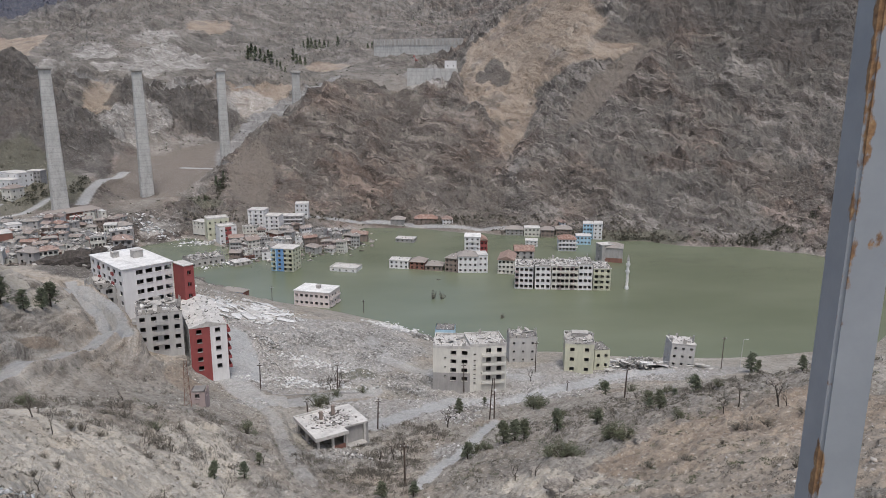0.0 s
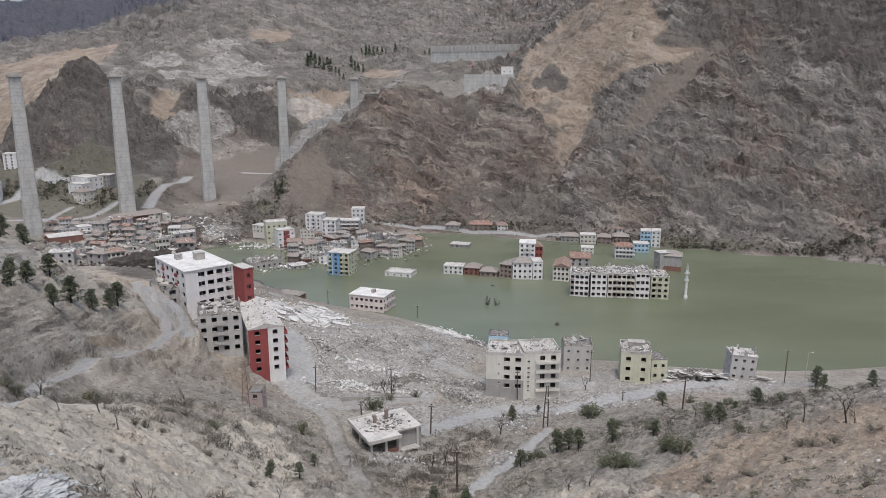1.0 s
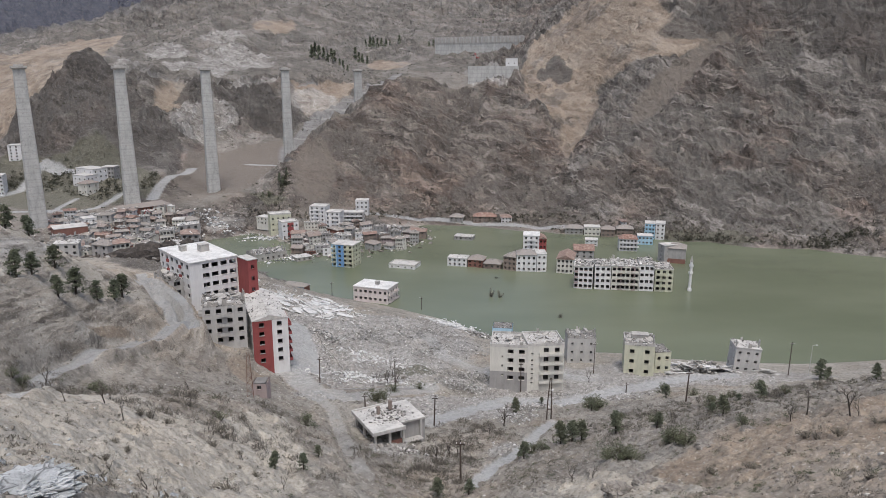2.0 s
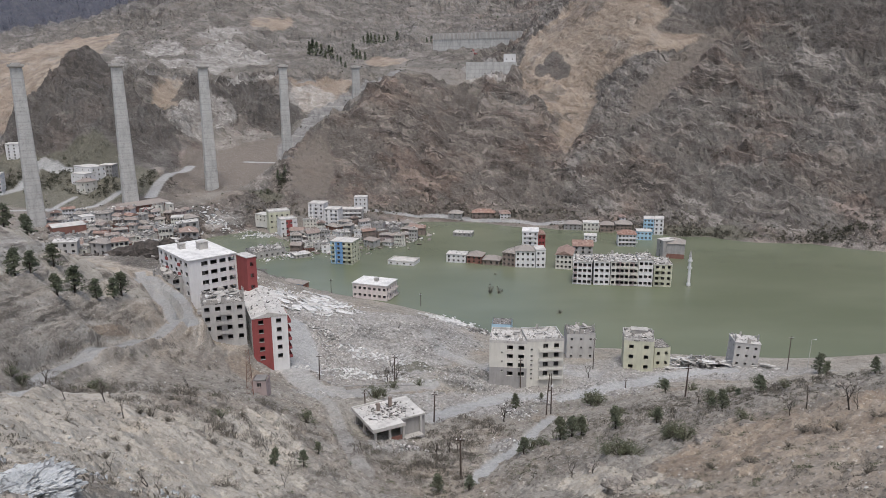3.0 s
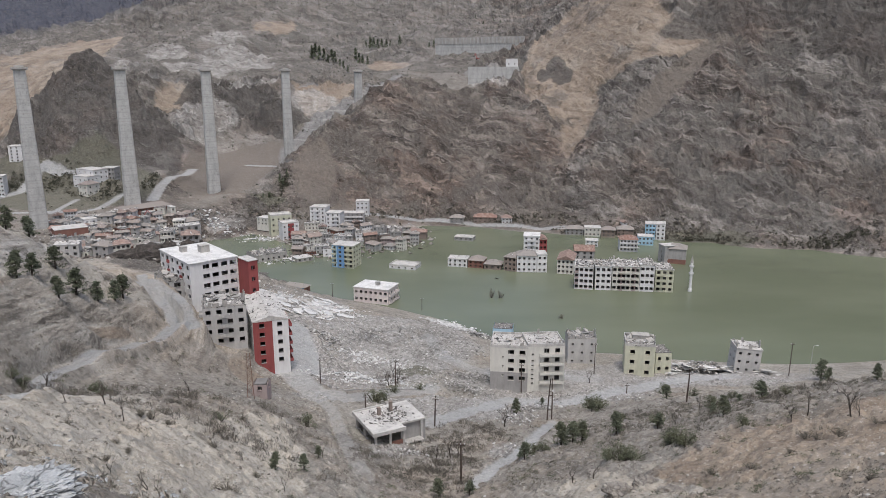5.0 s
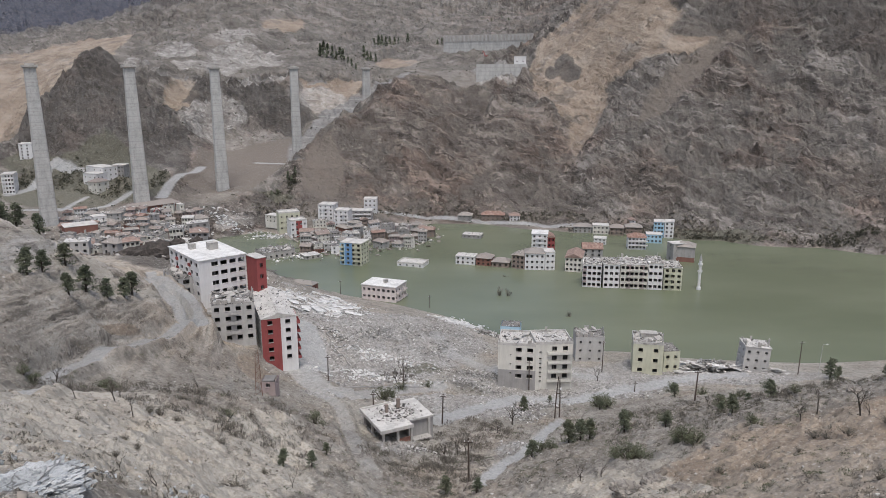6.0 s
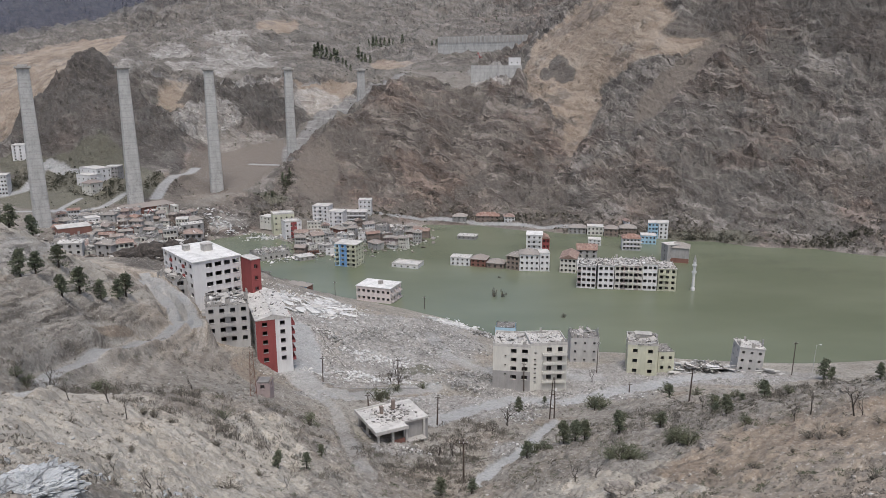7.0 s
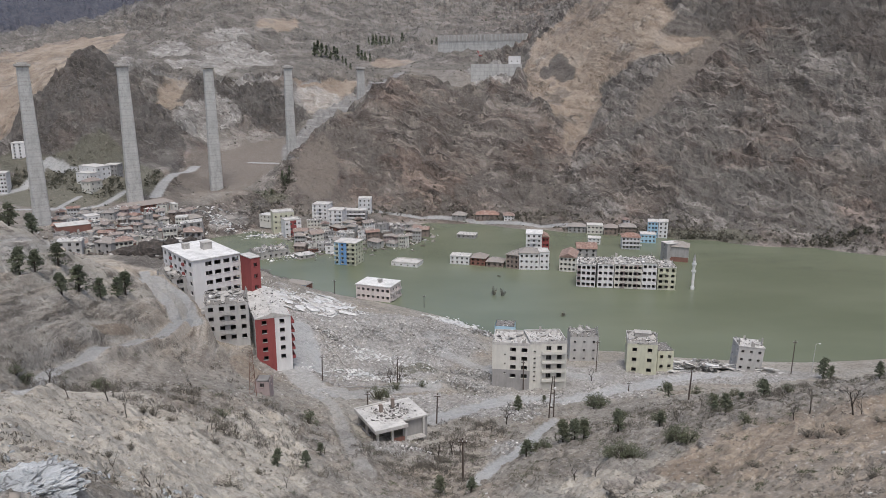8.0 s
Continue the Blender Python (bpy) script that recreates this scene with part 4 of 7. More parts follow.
def chunks(count, spot, low, high, seed, flat=0.6):
    """Verts and faces of broken blocks; spot(rng) gives a place."""
    rng = random.Random(seed)
    verts, faces = [], []
    corner = ((-1, -1, -1), (1, -1, -1), (1, 1, -1), (-1, 1, -1), (-1, -1, 1), (1, -1, 1), (1, 1, 1), (-1, 1, 1))
    for _ in range(count):
        p = spot(rng)
        if p is None:
            continue
        s = low * (high / low) ** (rng.random() ** 1.6)
        q = Euler((rng.uniform(-0.6, 0.6), rng.uniform(-0.6, 0.6), rng.uniform(0, 6.3))).to_matrix()
        dims = Vector((s * rng.uniform(0.6, 1.3), s * rng.uniform(0.4, 1.0), s * flat * rng.uniform(0.3, 1.0)))
        k = len(verts)
        for c in corner:
            v = q @ Vector([c[i] * dims[i] * rng.uniform(0.65, 1.1) / 2 for i in range(3)])
            verts.append((p[0] + v.x, p[1] + v.y, p[2] + v.z + 0.12 * s))
        faces += [(k + 3, k + 2, k + 1, k), (k + 4, k + 5, k + 6, k + 7), (k, k + 1, k + 5, k + 4), (k + 1, k + 2, k + 6, k + 5), (k + 2, k + 3, k + 7, k + 6), (k + 3, k, k + 4, k + 7)]
    return verts, faces


def hip_roof(w, d, z, rise, over, gable):
    bm = bmesh.new()
    x0, y0, x1, y1 = -over, -over, w + over, d + over
    inset = 0.0 if gable else 0.45 * min(w, d)
    if w >= d:
        r0, r1 = (x0 + inset, d / 2, z + rise), (x1 - inset, d / 2, z + rise)
    else:
        r0, r1 = (w / 2, y0 + inset, z + rise), (w / 2, y1 - inset, z + rise)
    c = [(x0, y0, z), (x1, y0, z), (x1, y1, z), (x0, y1, z)]
    low = [(p[0], p[1], z - 0.18) for p in c]
    if w >= d:
        quad(bm, c[0], c[1], r1, r0), quad(bm, c[2], c[3], r0, r1)
        quad(bm, c[1], c[2], r1), quad(bm, c[3], c[0], r0)
    else:
        quad(bm, c[1], c[2], r1, r0), quad(bm, c[3], c[0], r0, r1)
        quad(bm, c[0], c[1], r0), quad(bm, c[2], c[3], r1)
    for i in range(4):
        j = (i + 1) % 4
        quad(bm, low[i], low[j], c[j], c[i])
    quad(bm, *low[::-1])
    return bm


def block(name, label, x, y, z, turn, w, d, floors, fh, wall, roof="flat", front=4, side=2, back=2, win=(1.3, 1.4), sill=0.9, first=0, below=1.5,
          category="apartment building", group="", rooftop=None, balconies=(), mess=0, mess_size=1.8, seed=1, extra=(), tilt=(0, 0), skip=(), trim=None,
          span=(0.0, 1.0), panel=(), balcony_mat=None, rooftop_boxes=(), accent_bays=(), torn=0):
    """A gutted building: its origin is the foot of the front's left corner, the front looks towards -y before it is turned."""
    thing = tagged(empty(name, pose(x, y, z, tilt[0], tilt[1], turn)), label, category, group)
    h = floors * fh
    win, sill = (win[0], min(win[1], 0.5 * fh)), min(sill, 0.28 * fh)
    counts = (front, side, back, side)
    for k, side_of in enumerate(side_frames(w, d)):
        bm = bmesh.new()
        holes = openings(side_of[3], counts[k], floors, fh, win[0], win[1], sill, first, skip if k == 0 else (), span if k == 0 else (0.0, 1.0))
        if k == 0:
            holes += [(s - a / 2, s + a / 2, t, t + b) for s, t, a, b in extra]
        mine = [(p[1], p[1] + p[2], p[4] if len(p) > 4 else h + 1, bmesh.new(), p[3]) for p in panel if p[0] == k]
        wall_mesh(bm, side_of, h, -below, holes, mine)
        ob = part("wall", welded(bm), wall, thing)
        for p in mine:
            part("wall_panel", p[3], p[4], thing)
        (ox, oy), (dx, dy), (nx, ny), _ = side_of
        for s0, s1, t0, t1 in holes:
            m = Matrix(((dx, -nx, 0, ox + dx * (s0 + s1) / 2), (dy, -ny, 0, oy + dy * (s0 + s1) / 2), (0, 0, 1, t0), (0, 0, 0, 1)))
            part("window", window_mesh(s1 - s0, t1 - t0, trim or wall), None, ob, m=m)
    e = REVEAL
    for f in range(floors + (1 if roof == "open" else 0)):
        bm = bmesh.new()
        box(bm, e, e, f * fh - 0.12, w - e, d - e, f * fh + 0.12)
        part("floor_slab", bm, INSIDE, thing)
    # unseen inner walls, added to stop light showing through opposite openings
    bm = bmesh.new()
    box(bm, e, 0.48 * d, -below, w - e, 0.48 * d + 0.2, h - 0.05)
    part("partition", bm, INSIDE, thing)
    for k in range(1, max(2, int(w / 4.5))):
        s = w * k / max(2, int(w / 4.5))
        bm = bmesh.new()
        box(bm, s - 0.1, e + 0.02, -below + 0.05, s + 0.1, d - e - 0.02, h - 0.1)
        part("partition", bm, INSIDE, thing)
    if roof in ("flat", "white", "parapet"):
        bm = bmesh.new()
        o = {"parapet": 0.04, "flat": 0.22, "white": 0.35}[roof]
        box(bm, -o, -o, h, w + o, d + o, h + 0.28)
        if roof == "parapet":
            for a in ((-o, -o, w + o, -o + 0.25), (-o, d + o - 0.25, w + o, d + o), (-o, -o + 0.25, -o + 0.25, d + o - 0.25), (w + o - 0.25, -o + 0.25, w + o, d + o - 0.25)):
                box(bm, a[0], a[1], h + 0.28, a[2], a[3], h + 1.0)
        part("roof", bm, WHITEROOF if roof == "white" else ROOFSLAB, thing)
    elif roof in ("hip", "gable", "greyhip"):
        part("roof", hip_roof(w, d, h + 0.05, (0.1 if rooftop else 0.2) * min(w, d) + 0.4, 0.12 if rooftop else 0.5, roof == "gable"), GREYTILES if roof == "greyhip" else (rooftop or TILES), thing)
    for side_no, s, width, fs in balconies:
        (ox, oy), (dx, dy), (nx, ny), _ = side_frames(w, d)[side_no]
        for f in fs:
            bm = bmesh.new()
            box(bm, -width / 2, -1.2, -0.1, width / 2, -0.003, 0.1)
            box(bm, -width / 2, -1.2, 0.1, width / 2, -1.08, 0.85)
            for q in (-width / 2, width / 2 - 0.12):
                box(bm, q, -1.08, 0.1, q + 0.12, -0.003, 0.85)
            m = Matrix(((dx, -nx, 0, ox + dx * s), (dy, -ny, 0, oy + dy * s), (0, 0, 1, f * fh), (0, 0, 0, 1)))
            part("balcony", bm, balcony_mat or trim or wall, thing, m=m)
    for bx, by, bw, bd, bh in rooftop_boxes:
        bm = bmesh.new()
        box(bm, bx, by, h + 0.28, bx + bw, by + bd, h + 0.28 + bh)
        box(bm, bx - 0.15, by - 0.15, h + 0.28 + bh, bx + bw + 0.15, by + bd + 0.15, h + 0.42 + bh)
        part("stair_head", bm, STONE, thing)
    for side_no, s, width in accent_bays:
        (ox, oy), (dx, dy), (nx, ny), _ = side_frames(w, d)[side_no]
        m = Matrix(((dx, -nx, 0, ox + dx * s), (dy, -ny, 0, oy + dy * s), (0, 0, 1, 0), (0, 0, 0, 1)))
        for f in range(floors - 3, floors):
            bm = bmesh.new()
            box(bm, -width / 2, -0.5, f * fh + 0.2, width / 2, -0.003, f * fh + 1.2)
            part("balcony_panel", bm, RED, thing, m=m)
    if torn:
        rng = random.Random(seed + 50)
        for _ in range(torn):
            (ox, oy), (dx, dy), (nx, ny), length = side_frames(w, d)[rng.randrange(4)]
            s, wide, tall = rng.uniform(0.9, length - 0.9), rng.uniform(0.3, 1.6), rng.uniform(0.4, 2.4) * rng.random() + 0.3
            bm = bmesh.new()
            for p in box(bm, -wide / 2, 0.05, 0.0, wide / 2, 0.3, tall)[4:]:
                p.co.z += rng.uniform(-0.3, 0.3) * tall
            m = Matrix(((dx, -nx, 0, ox + dx * s), (dy, -ny, 0, oy + dy * s), (0, 0, 1, h), (0, 0, 0, 1))) @ Matrix.Rotation(rng.uniform(-0.08, 0.08), 4, "X")
            part("broken_wall", bm, STONE, thing, m=m)
        for _ in range(torn // 3):
            bm = bmesh.new()
            box(bm, -rng.uniform(0.6, 2), -rng.uniform(0.4, 1.4), -0.09, rng.uniform(0.6, 2), rng.uniform(0.4, 1.4), 0.09)
            m = Matrix.Translation((rng.uniform(1.5, w - 1.5), rng.uniform(1.5, d - 1.5), h + rng.uniform(0.3, 0.9))) @ Euler((rng.uniform(-0.4, 0.4), rng.uniform(-0.4, 0.4), rng.uniform(0, 3))).to_matrix().to_4x4()
            part("broken_slab", bm, STONE, thing, m=m)
    if mess:
        top = h + (0.28 if roof != "open" else 0.12)
        slope_up = ((0.1 if rooftop else 0.2) * min(w, d) + 0.4) if roof in ("hip", "gable", "greyhip") else 0.0

        def littered(rng):
            a, b = rng.random(), rng.random()
            return (a * w, b * d, top + slope_up * max(0.0, 1 - abs(2 * (a if w < d else b) - 1)) - 0.25 * (slope_up > 0))

        verts, faces = chunks(int(2.6 * mess), littered, 0.14, 0.5 * mess_size, seed, 0.26)
        ob = part("roof_debris", mesh_of("roof_debris", verts, faces, ROOFWRECK), None, thing, "heap of broken concrete on the roof")
        ob["kind"] = "stuff"
    return thing

# ---- bridge piers, minaret, walls ----
def ring_column(bm, levels, sides=None):
    """A closed column through rings given as (z, half width, half depth, corner cut)."""
    rings = []
    for z, a, b, c in levels:
        pts = ((-a + c, -b), (a - c, -b), (a, -b + c), (a, b - c), (a - c, b), (-a + c, b), (-a, b - c), (-a, -b + c))
        rings.append([bm.verts.new((x, y, z)) for x, y in pts])
    for r0, r1 in zip(rings, rings[1:]):
        for i in range(8):
            bm.faces.new((r0[i], r0[(i + 1) % 8], r1[(i + 1) % 8], r1[i]))
    bm.faces.new(rings[0][::-1])
    bm.faces.new(rings[-1])


def bridge_pier(x, y, z, height, low, high):
    thing = tagged(empty("bridge_pier", pose(x, y, z, 0, 0, -math.degrees(math.atan2(x, y)) + 8)), "tall tapered grey concrete viaduct pier without a deck", "bridge pier", "viaduct piers")
    bm = bmesh.new()
    lv = []
    for k in range(13):
        f = k / 12
        a = (low * (1 - f) + high * f) / 2
        lv.append((-6 + (height + 6) * f, a * 0.92, a * 0.7, 0.12 * a))
    ring_column(bm, lv)
    part("shaft", bm, PIER, thing)
    for k in range(1, 12):
        f = k / 12
        a = (low * (1 - f) + high * f) / 2 * 0.92
        bm = bmesh.new()
        ring_column(bm, [(-6 + (height + 6) * f - 0.15, a + 0.1, a * 0.76 + 0.1, 0.1 * a), (-6 + (height + 6) * f + 0.15, a + 0.1, a * 0.76 + 0.1, 0.1 * a)])
        part("pour_joint", bm, STONE, thing)
    a = high / 2
    bm = bmesh.new()
    ring_column(bm, [(height, a, a * 0.8, 0.1), (height + 0.6, a * 1.25, a, 0.1), (height + 2.0, a * 1.25, a, 0.1), (height + 2.1, a * 0.7, a * 0.6, 0.1), (height + 3.0, a * 0.7, a * 0.6, 0.1)])
    part("pier_head", bm, STONE, thing, "darker formwork and platform at the top")
    return thing


PIERS = [(-265, 476, 20, 101, 11.2, 7.1), (-228, 537, 20, 101, 12.2, 7.6), (-187, 601, 20, 100, 11.2, 7.5), (-139, 676, 38, 82, 9.4, 7.3), (-86, 786, 80, 39, 9.7, 7.9)]
for row in PIERS:
    bridge_pier(*row)


def turned(bm, profile, sides=14):
    rings = [[bm.verts.new((r * math.cos(6.2832 * i / sides), r * math.sin(6.2832 * i / sides), z)) for i in range(sides)] for r, z in profile]
    for r0, r1 in zip(rings, rings[1:]):
        for i in range(sides):
            bm.faces.new((r0[i], r0[(i + 1) % sides], r1[(i + 1) % sides], r1[i]))
    bm.faces.new(rings[-1])


def minaret(x, y, height):
    thing = tagged(empty("minaret", pose(x, y, 0)), "slender white minaret rising out of the lake", "minaret")
    bm = bmesh.new()
    turned(bm, [(1.15, -4), (1.15, 1.2), (0.8, 2.0), (0.75, 0.82 * height)])
    part("shaft", bm, WHITE, thing)
    for f in (0.5, 0.7):
        bm = bmesh.new()
        turned(bm, [(0.8, f * height - 0.7), (1.3, f * height), (1.3, f * height + 0.8), (1.15, f * height + 0.8), (1.1, f * height + 0.1), (0.7, f * height + 0.1)])
        part("gallery", bm, WHITE, thing)
    bm = bmesh.new()
    turned(bm, [(0.95, 0.82 * height), (0.9, 0.83 * height), (0.06, height)])
    part("spire", bm, GREYWALL, thing, "grey conical spire")


minaret(139.5, 394.3, 20.4)


def retaining_wall(name, label, ax, ay, bx, by, z0, h, ribs, cap):
    length, turn = math.hypot(bx - ax, by - ay), math.degrees(math.atan2(by - ay, bx - ax))
    thing = tagged(empty(name, pose(ax, ay, z0, 0, 0, turn)), label, "wall")
    bm = bmesh.new()
    box(bm, 0, 0, -12, length, 3, h)
    part("wall_face", bm, PIER, thing)
    for k in range(ribs):
        bm = bmesh.new()
        s = (k + 0.5) * length / ribs
        box(bm, s - 0.3 * length / ribs, -0.7, h - cap, s + 0.3 * length / ribs, -0.003, h + 0.6)
        part("rib", bm, STONE, thing)
    return thing


retaining_wall("retaining_wall", "grey concrete retaining wall at the tunnel mouth", 31, 845, 86, 832, 108, 17, 0, 2)
retaining_wall("retaining_wall", "grey retaining wall with a row of white concrete ribs", -7, 1052, 108, 985, 147, 17, 24, 8)

# ---- buildings of the near bank, the flooded town, the far bank and the valley ----
block("apartment_building", "white apartment block with empty windows and a flat white roof", -83.8, 236.6, 41, 39.9, 16.8, 27.5, 5, 3.32, WHITE, roof="white", front=4, side=6, win=(2.3, 1.5), span=(0.24, 1.0), below=4, rooftop_boxes=((9, 12, 3.2, 3, 2.4), (4, 17, 2, 2.5, 1.8)), accent_bays=((3, 8.0, 1.6), (3, 19.5, 1.6)))
block("apartment_wing", "deep red rendered wing beside the white apartment block", -70.8, 247.8, 41, -48.1, 7.5, 3.5, 4, 4.03, RED, roof="flat", front=0, side=1, below=8)
block("ruined_building", "grey four-storey ruin with a collapsed roof and balconies", -72.6, 212.6, 37.6, 17, 12.8, 13, 4, 3.1, BAREWALL, roof="open", front=4, side=3, below=8, win=(1.5, 1.4), mess=190, mess_size=3.4, torn=60, balconies=((0, 6.4, 3.0, (1, 2, 3)), (3, 9.5, 4.0, (1, 2, 3))))
block("ruined_annex", "low wrecked annex hanging with debris beside the white block", -91.6, 238.4, 45.0, 39.9, 5.2, 15, 2, 3.0, BAREWALL, roof="open", front=1, side=4, below=6, mess=150, mess_size=3.0, torn=30, seed=12, win=(2.2, 1.6))
block("apartment_building", "tall red and white apartment block with empty windows", -58.4, 215.5, 27, 21, 11.0, 30, 6, 2.93, WHITE, roof="gable", rooftop=ROOFSLAB, front=2, side=5, win=(1.5, 1.3), below=6, first=1, panel=((0, 0.0, 6.0, RED),), balconies=((1, 3.4, 5.0, (1, 2, 3, 4, 5)), (1, 11.0, 5.0, (1, 2, 3, 4, 5))), balcony_mat=RED, trim=GREYWALL, mess=160, seed=4)
block("apartment_building", "cream apartment block with a grey-washed lower half and small windows", 16.9, 237.3, 12, -8.3, 12.9, 13, 5, 3.19, CREAM, roof="parapet", front=2, side=2, win=(2.0, 1.5), span=(0.4, 1.0), extra=tuple((4.3, t, 0.6, 0.6) for t in (5.5, 8.9, 12.2)), below=4, first=1, mess=150, torn=18, seed=7, panel=((0, 0.0, 12.9, GREYWALL, 7.0),))
block("apartment_building", "cream apartment block with open loggias on four floors", 29.7, 235.4, 12, 4.2, 12.7, 12, 5, 3.33, CREAM, roof="parapet", front=2, side=2, win=(1.7, 1.7), span=(0.36, 0.95), extra=tuple((1.6, t, 0.8, 0.6) for t in (3.0, 4.6, 6.2, 7.9, 9.5, 11.2, 13.6)), below=4, first=1, mess=150, torn=18, seed=8, balconies=((0, 8.2, 8.4, (1, 2, 3, 4)),))
block("ruined_house", "grey rendered house with a sagging concrete roof", 51.2, 278.8, 4.5, -3, 11.4, 10, 3, 3.57, BAREWALL, roof="open", front=3, side=2, below=4, torn=26, mess=120, category="house", win=(0.9, 0.9))
block("ruined_house", "pale yellow house with rubble heaped on its roof", 69.8, 261.6, 7, -11.1, 11.1, 12, 3, 4.0, YELLOW, roof="parapet", front=2, side=3, below=4, mess=320, mess_size=3.4, torn=34, rooftop_boxes=((3.0, 6.5, 6.0, 3.5, 1.7),), category="house", win=(1.7, 1.5))
block("ruined_house", "pale yellow house wing broken open at its side", 82.3, 263.8, 7, 5, 6.3, 9, 2, 3.95, YELLOW, roof="open", front=2, side=2, below=4, mess=80, category="house")
block("ruined_house", "tilted grey concrete house sinking on the bank", 113.8, 266.7, 6, -6.6, 9.5, 9, 3, 3.28, BAREWALL, roof="flat", front=3, side=2, below=4, mess=60, torn=8, category="house", tilt=(0, 4), win=(1.1, 1.0))
block("flooded_house", "pink-white house with a flat white roof at the water line", -46.7, 376.7, 0.6, -20.3, 19.9, 14, 2, 3.79, PINK, roof="white", front=7, side=4, balconies=((1, 4.0, 5.0, (0, 1)), (1, 10.5, 5.0, (0, 1))), below=4, category="house", win=(1.6, 1.4), rooftop_boxes=((10, 6, 2, 2, 1.6),))
block("flooded_building", "yellow and blue apartment block standing in the water", -68.6, 448.5, 0, -17.5, 14.6, 12, 5, 2.85, YELLOW, roof="flat", front=4, side=3, win=(1.7, 1.4), panel=((0, 0.0, 3.4, SKYBLUE), (0, 3.4, 5.2, BLUE)), balconies=((0, 1.6, 2.8, (1, 2, 3, 4)), (0, 12.0, 4.2, (1, 2, 3, 4))))
block("flooded_building", "white flooded apartment block with rows of empty windows", 75.4, 399.8, 0, -12.3, 10.4, 16, 4, 3.24, WHITE, torn=14, roof="flat", win=(1.8, 1.7), mess=150, mess_size=3.4, side=3, below=4, front=4, seed=21, trim=MAUVE, balconies=((0, 1.2, 2.0, (1, 2, 3)),))
block("flooded_building", "white flooded apartment block with rubble on its roof", 86.8, 397.6, 0, -7.2, 8.8, 16, 4, 3.38, WHITE, torn=14, roof="flat", win=(1.8, 1.7), mess=150, mess_size=3.4, side=3, below=4, front=3, seed=22)
block("flooded_building", "cream and mauve flooded apartment block with stacked balconies", 96.1, 396.5, 0, -8.4, 14.9, 16, 4, 3.46, CREAM, torn=14, roof="flat", win=(1.8, 1.7), mess=150, mess_size=3.4, side=3, below=4, front=6, seed=23, panel=((0, 3.2, 2.6, MAUVE), (0, 10.6, 2.4, MAUVE)), balconies=((0, 4.5, 2.4, (1, 2, 3)), (0, 8.0, 2.6, (1, 2, 3)), (0, 11.8, 2.2, (1, 2, 3))))
block("flooded_building", "white flooded apartment block with a broken attic", 111.1, 394.3, 0, -8.1, 7.7, 16, 4, 3.77, WHITE, torn=14, roof="flat", win=(1.8, 1.7), mess=150, mess_size=3.4, side=3, below=4, front=3, seed=24)
block("flooded_building", "pale yellow flooded block with open balconies", 119.4, 393.2, 0, -6.3, 9.8, 15, 4, 3.19, YELLOW, torn=14, roof="flat", win=(1.8, 1.7), mess=150, mess_size=3.4, side=3, below=4, front=3, seed=25, balconies=((0, 2.5, 4.0, (1, 2, 3)),))
block("flooded_building", "white flooded building with three rows of windows", 46.6, 436.1, 0, -6.2, 12.1, 11, 3, 3.47, WHITE, roof="greyhip", front=4, side=3, mess=40, below=4)
block("flooded_building", "white flooded building with a pale gable wall", 59, 434.8, 0, 0, 5.9, 11, 3, 3.69, WHITE, roof="flat", front=2, side=0, below=4)
block("flooded_building", "tall white building with a red side and white roof", 55.6, 480.6, 0, -8.5, 10.6, 13, 4, 3.12, WHITE, roof="white", front=3, side=3, below=4, balconies=((0, 5.5, 5.0, (1, 2, 3)),))
block("flooded_building", "red rendered flooded building with a tiled roof", 66.1, 479, 0, 0, 4.9, 12, 3, 3.51, RED, roof="gable", front=2, side=3, below=4)
block("flooded_house", "small white flooded house with a broken roof", 4.3, 449.5, 0, -12.9, 12.4, 9, 2, 2.59, WHITE, roof="flat", front=4, side=2, mess=40, category="house", below=4)
block("flooded_house", "brown flooded house with a clay tile roof", 17.1, 446.8, 0, -16.7, 9.5, 10, 2, 2.39, BRICK, roof="hip", front=3, side=2, category="house", below=4)
block("flooded_house", "collapsed brown flooded house", 26.8, 442.7, 0, -14.5, 10.7, 9, 1, 3.28, BROWN, roof="hip", front=3, side=2, category="house", below=4, mess=40)
block("flooded_house", "brown flooded three-storey house with a torn roof", 38.9, 440, 0, -28.4, 8.3, 10, 3, 2.89, BROWN, roof="greyhip", front=3, side=2, category="house", below=4, mess=40)
block("flooded_building", "cream flooded building with a broad clay tile roof", 70.7, 432.2, 0, -15, 9.9, 18, 3, 2.97, CREAM, roof="gable", front=4, side=3, below=4)
block("flooded_building", "grey flooded building with a broken tile roof", 85.7, 456.6, 0, -6.5, 12.5, 12, 3, 2.74, GREYWALL, roof="gable", front=3, side=3, below=4, mess=60)
block("flooded_building", "grey flooded building with bare end wall", 143.8, 456.6, 0, -19.4, 12.8, 12, 3, 3.24, GREYWALL, roof="greyhip", front=0, side=3, below=4, mess=40, panel=((0, 0.0, 14.5, BRICK, 3.0),))
block("flooded_building", "tall grey flooded tower house with balconies", 141.1, 462.4, 0, -75.1, 7.5, 10, 4, 2.83, GREYWALL, roof="flat", front=1, side=2, below=4)
block("flooded_building", "white house with long balconies and a clay tile roof", 122.3, 488.6, 0, -7.7, 12.1, 10, 3, 2.78, WHITE, roof="hip", front=5, side=3, below=4, balconies=((0, 7.0, 12.0, (1, 2)),))
block("flooded_building", "light blue house beside the flooded street", 139.9, 507.0, 0.0, -9.5, 10.4, 9.0, 2, 3.08, SKYBLUE, roof="flat", front=4, side=2, below=1.5)
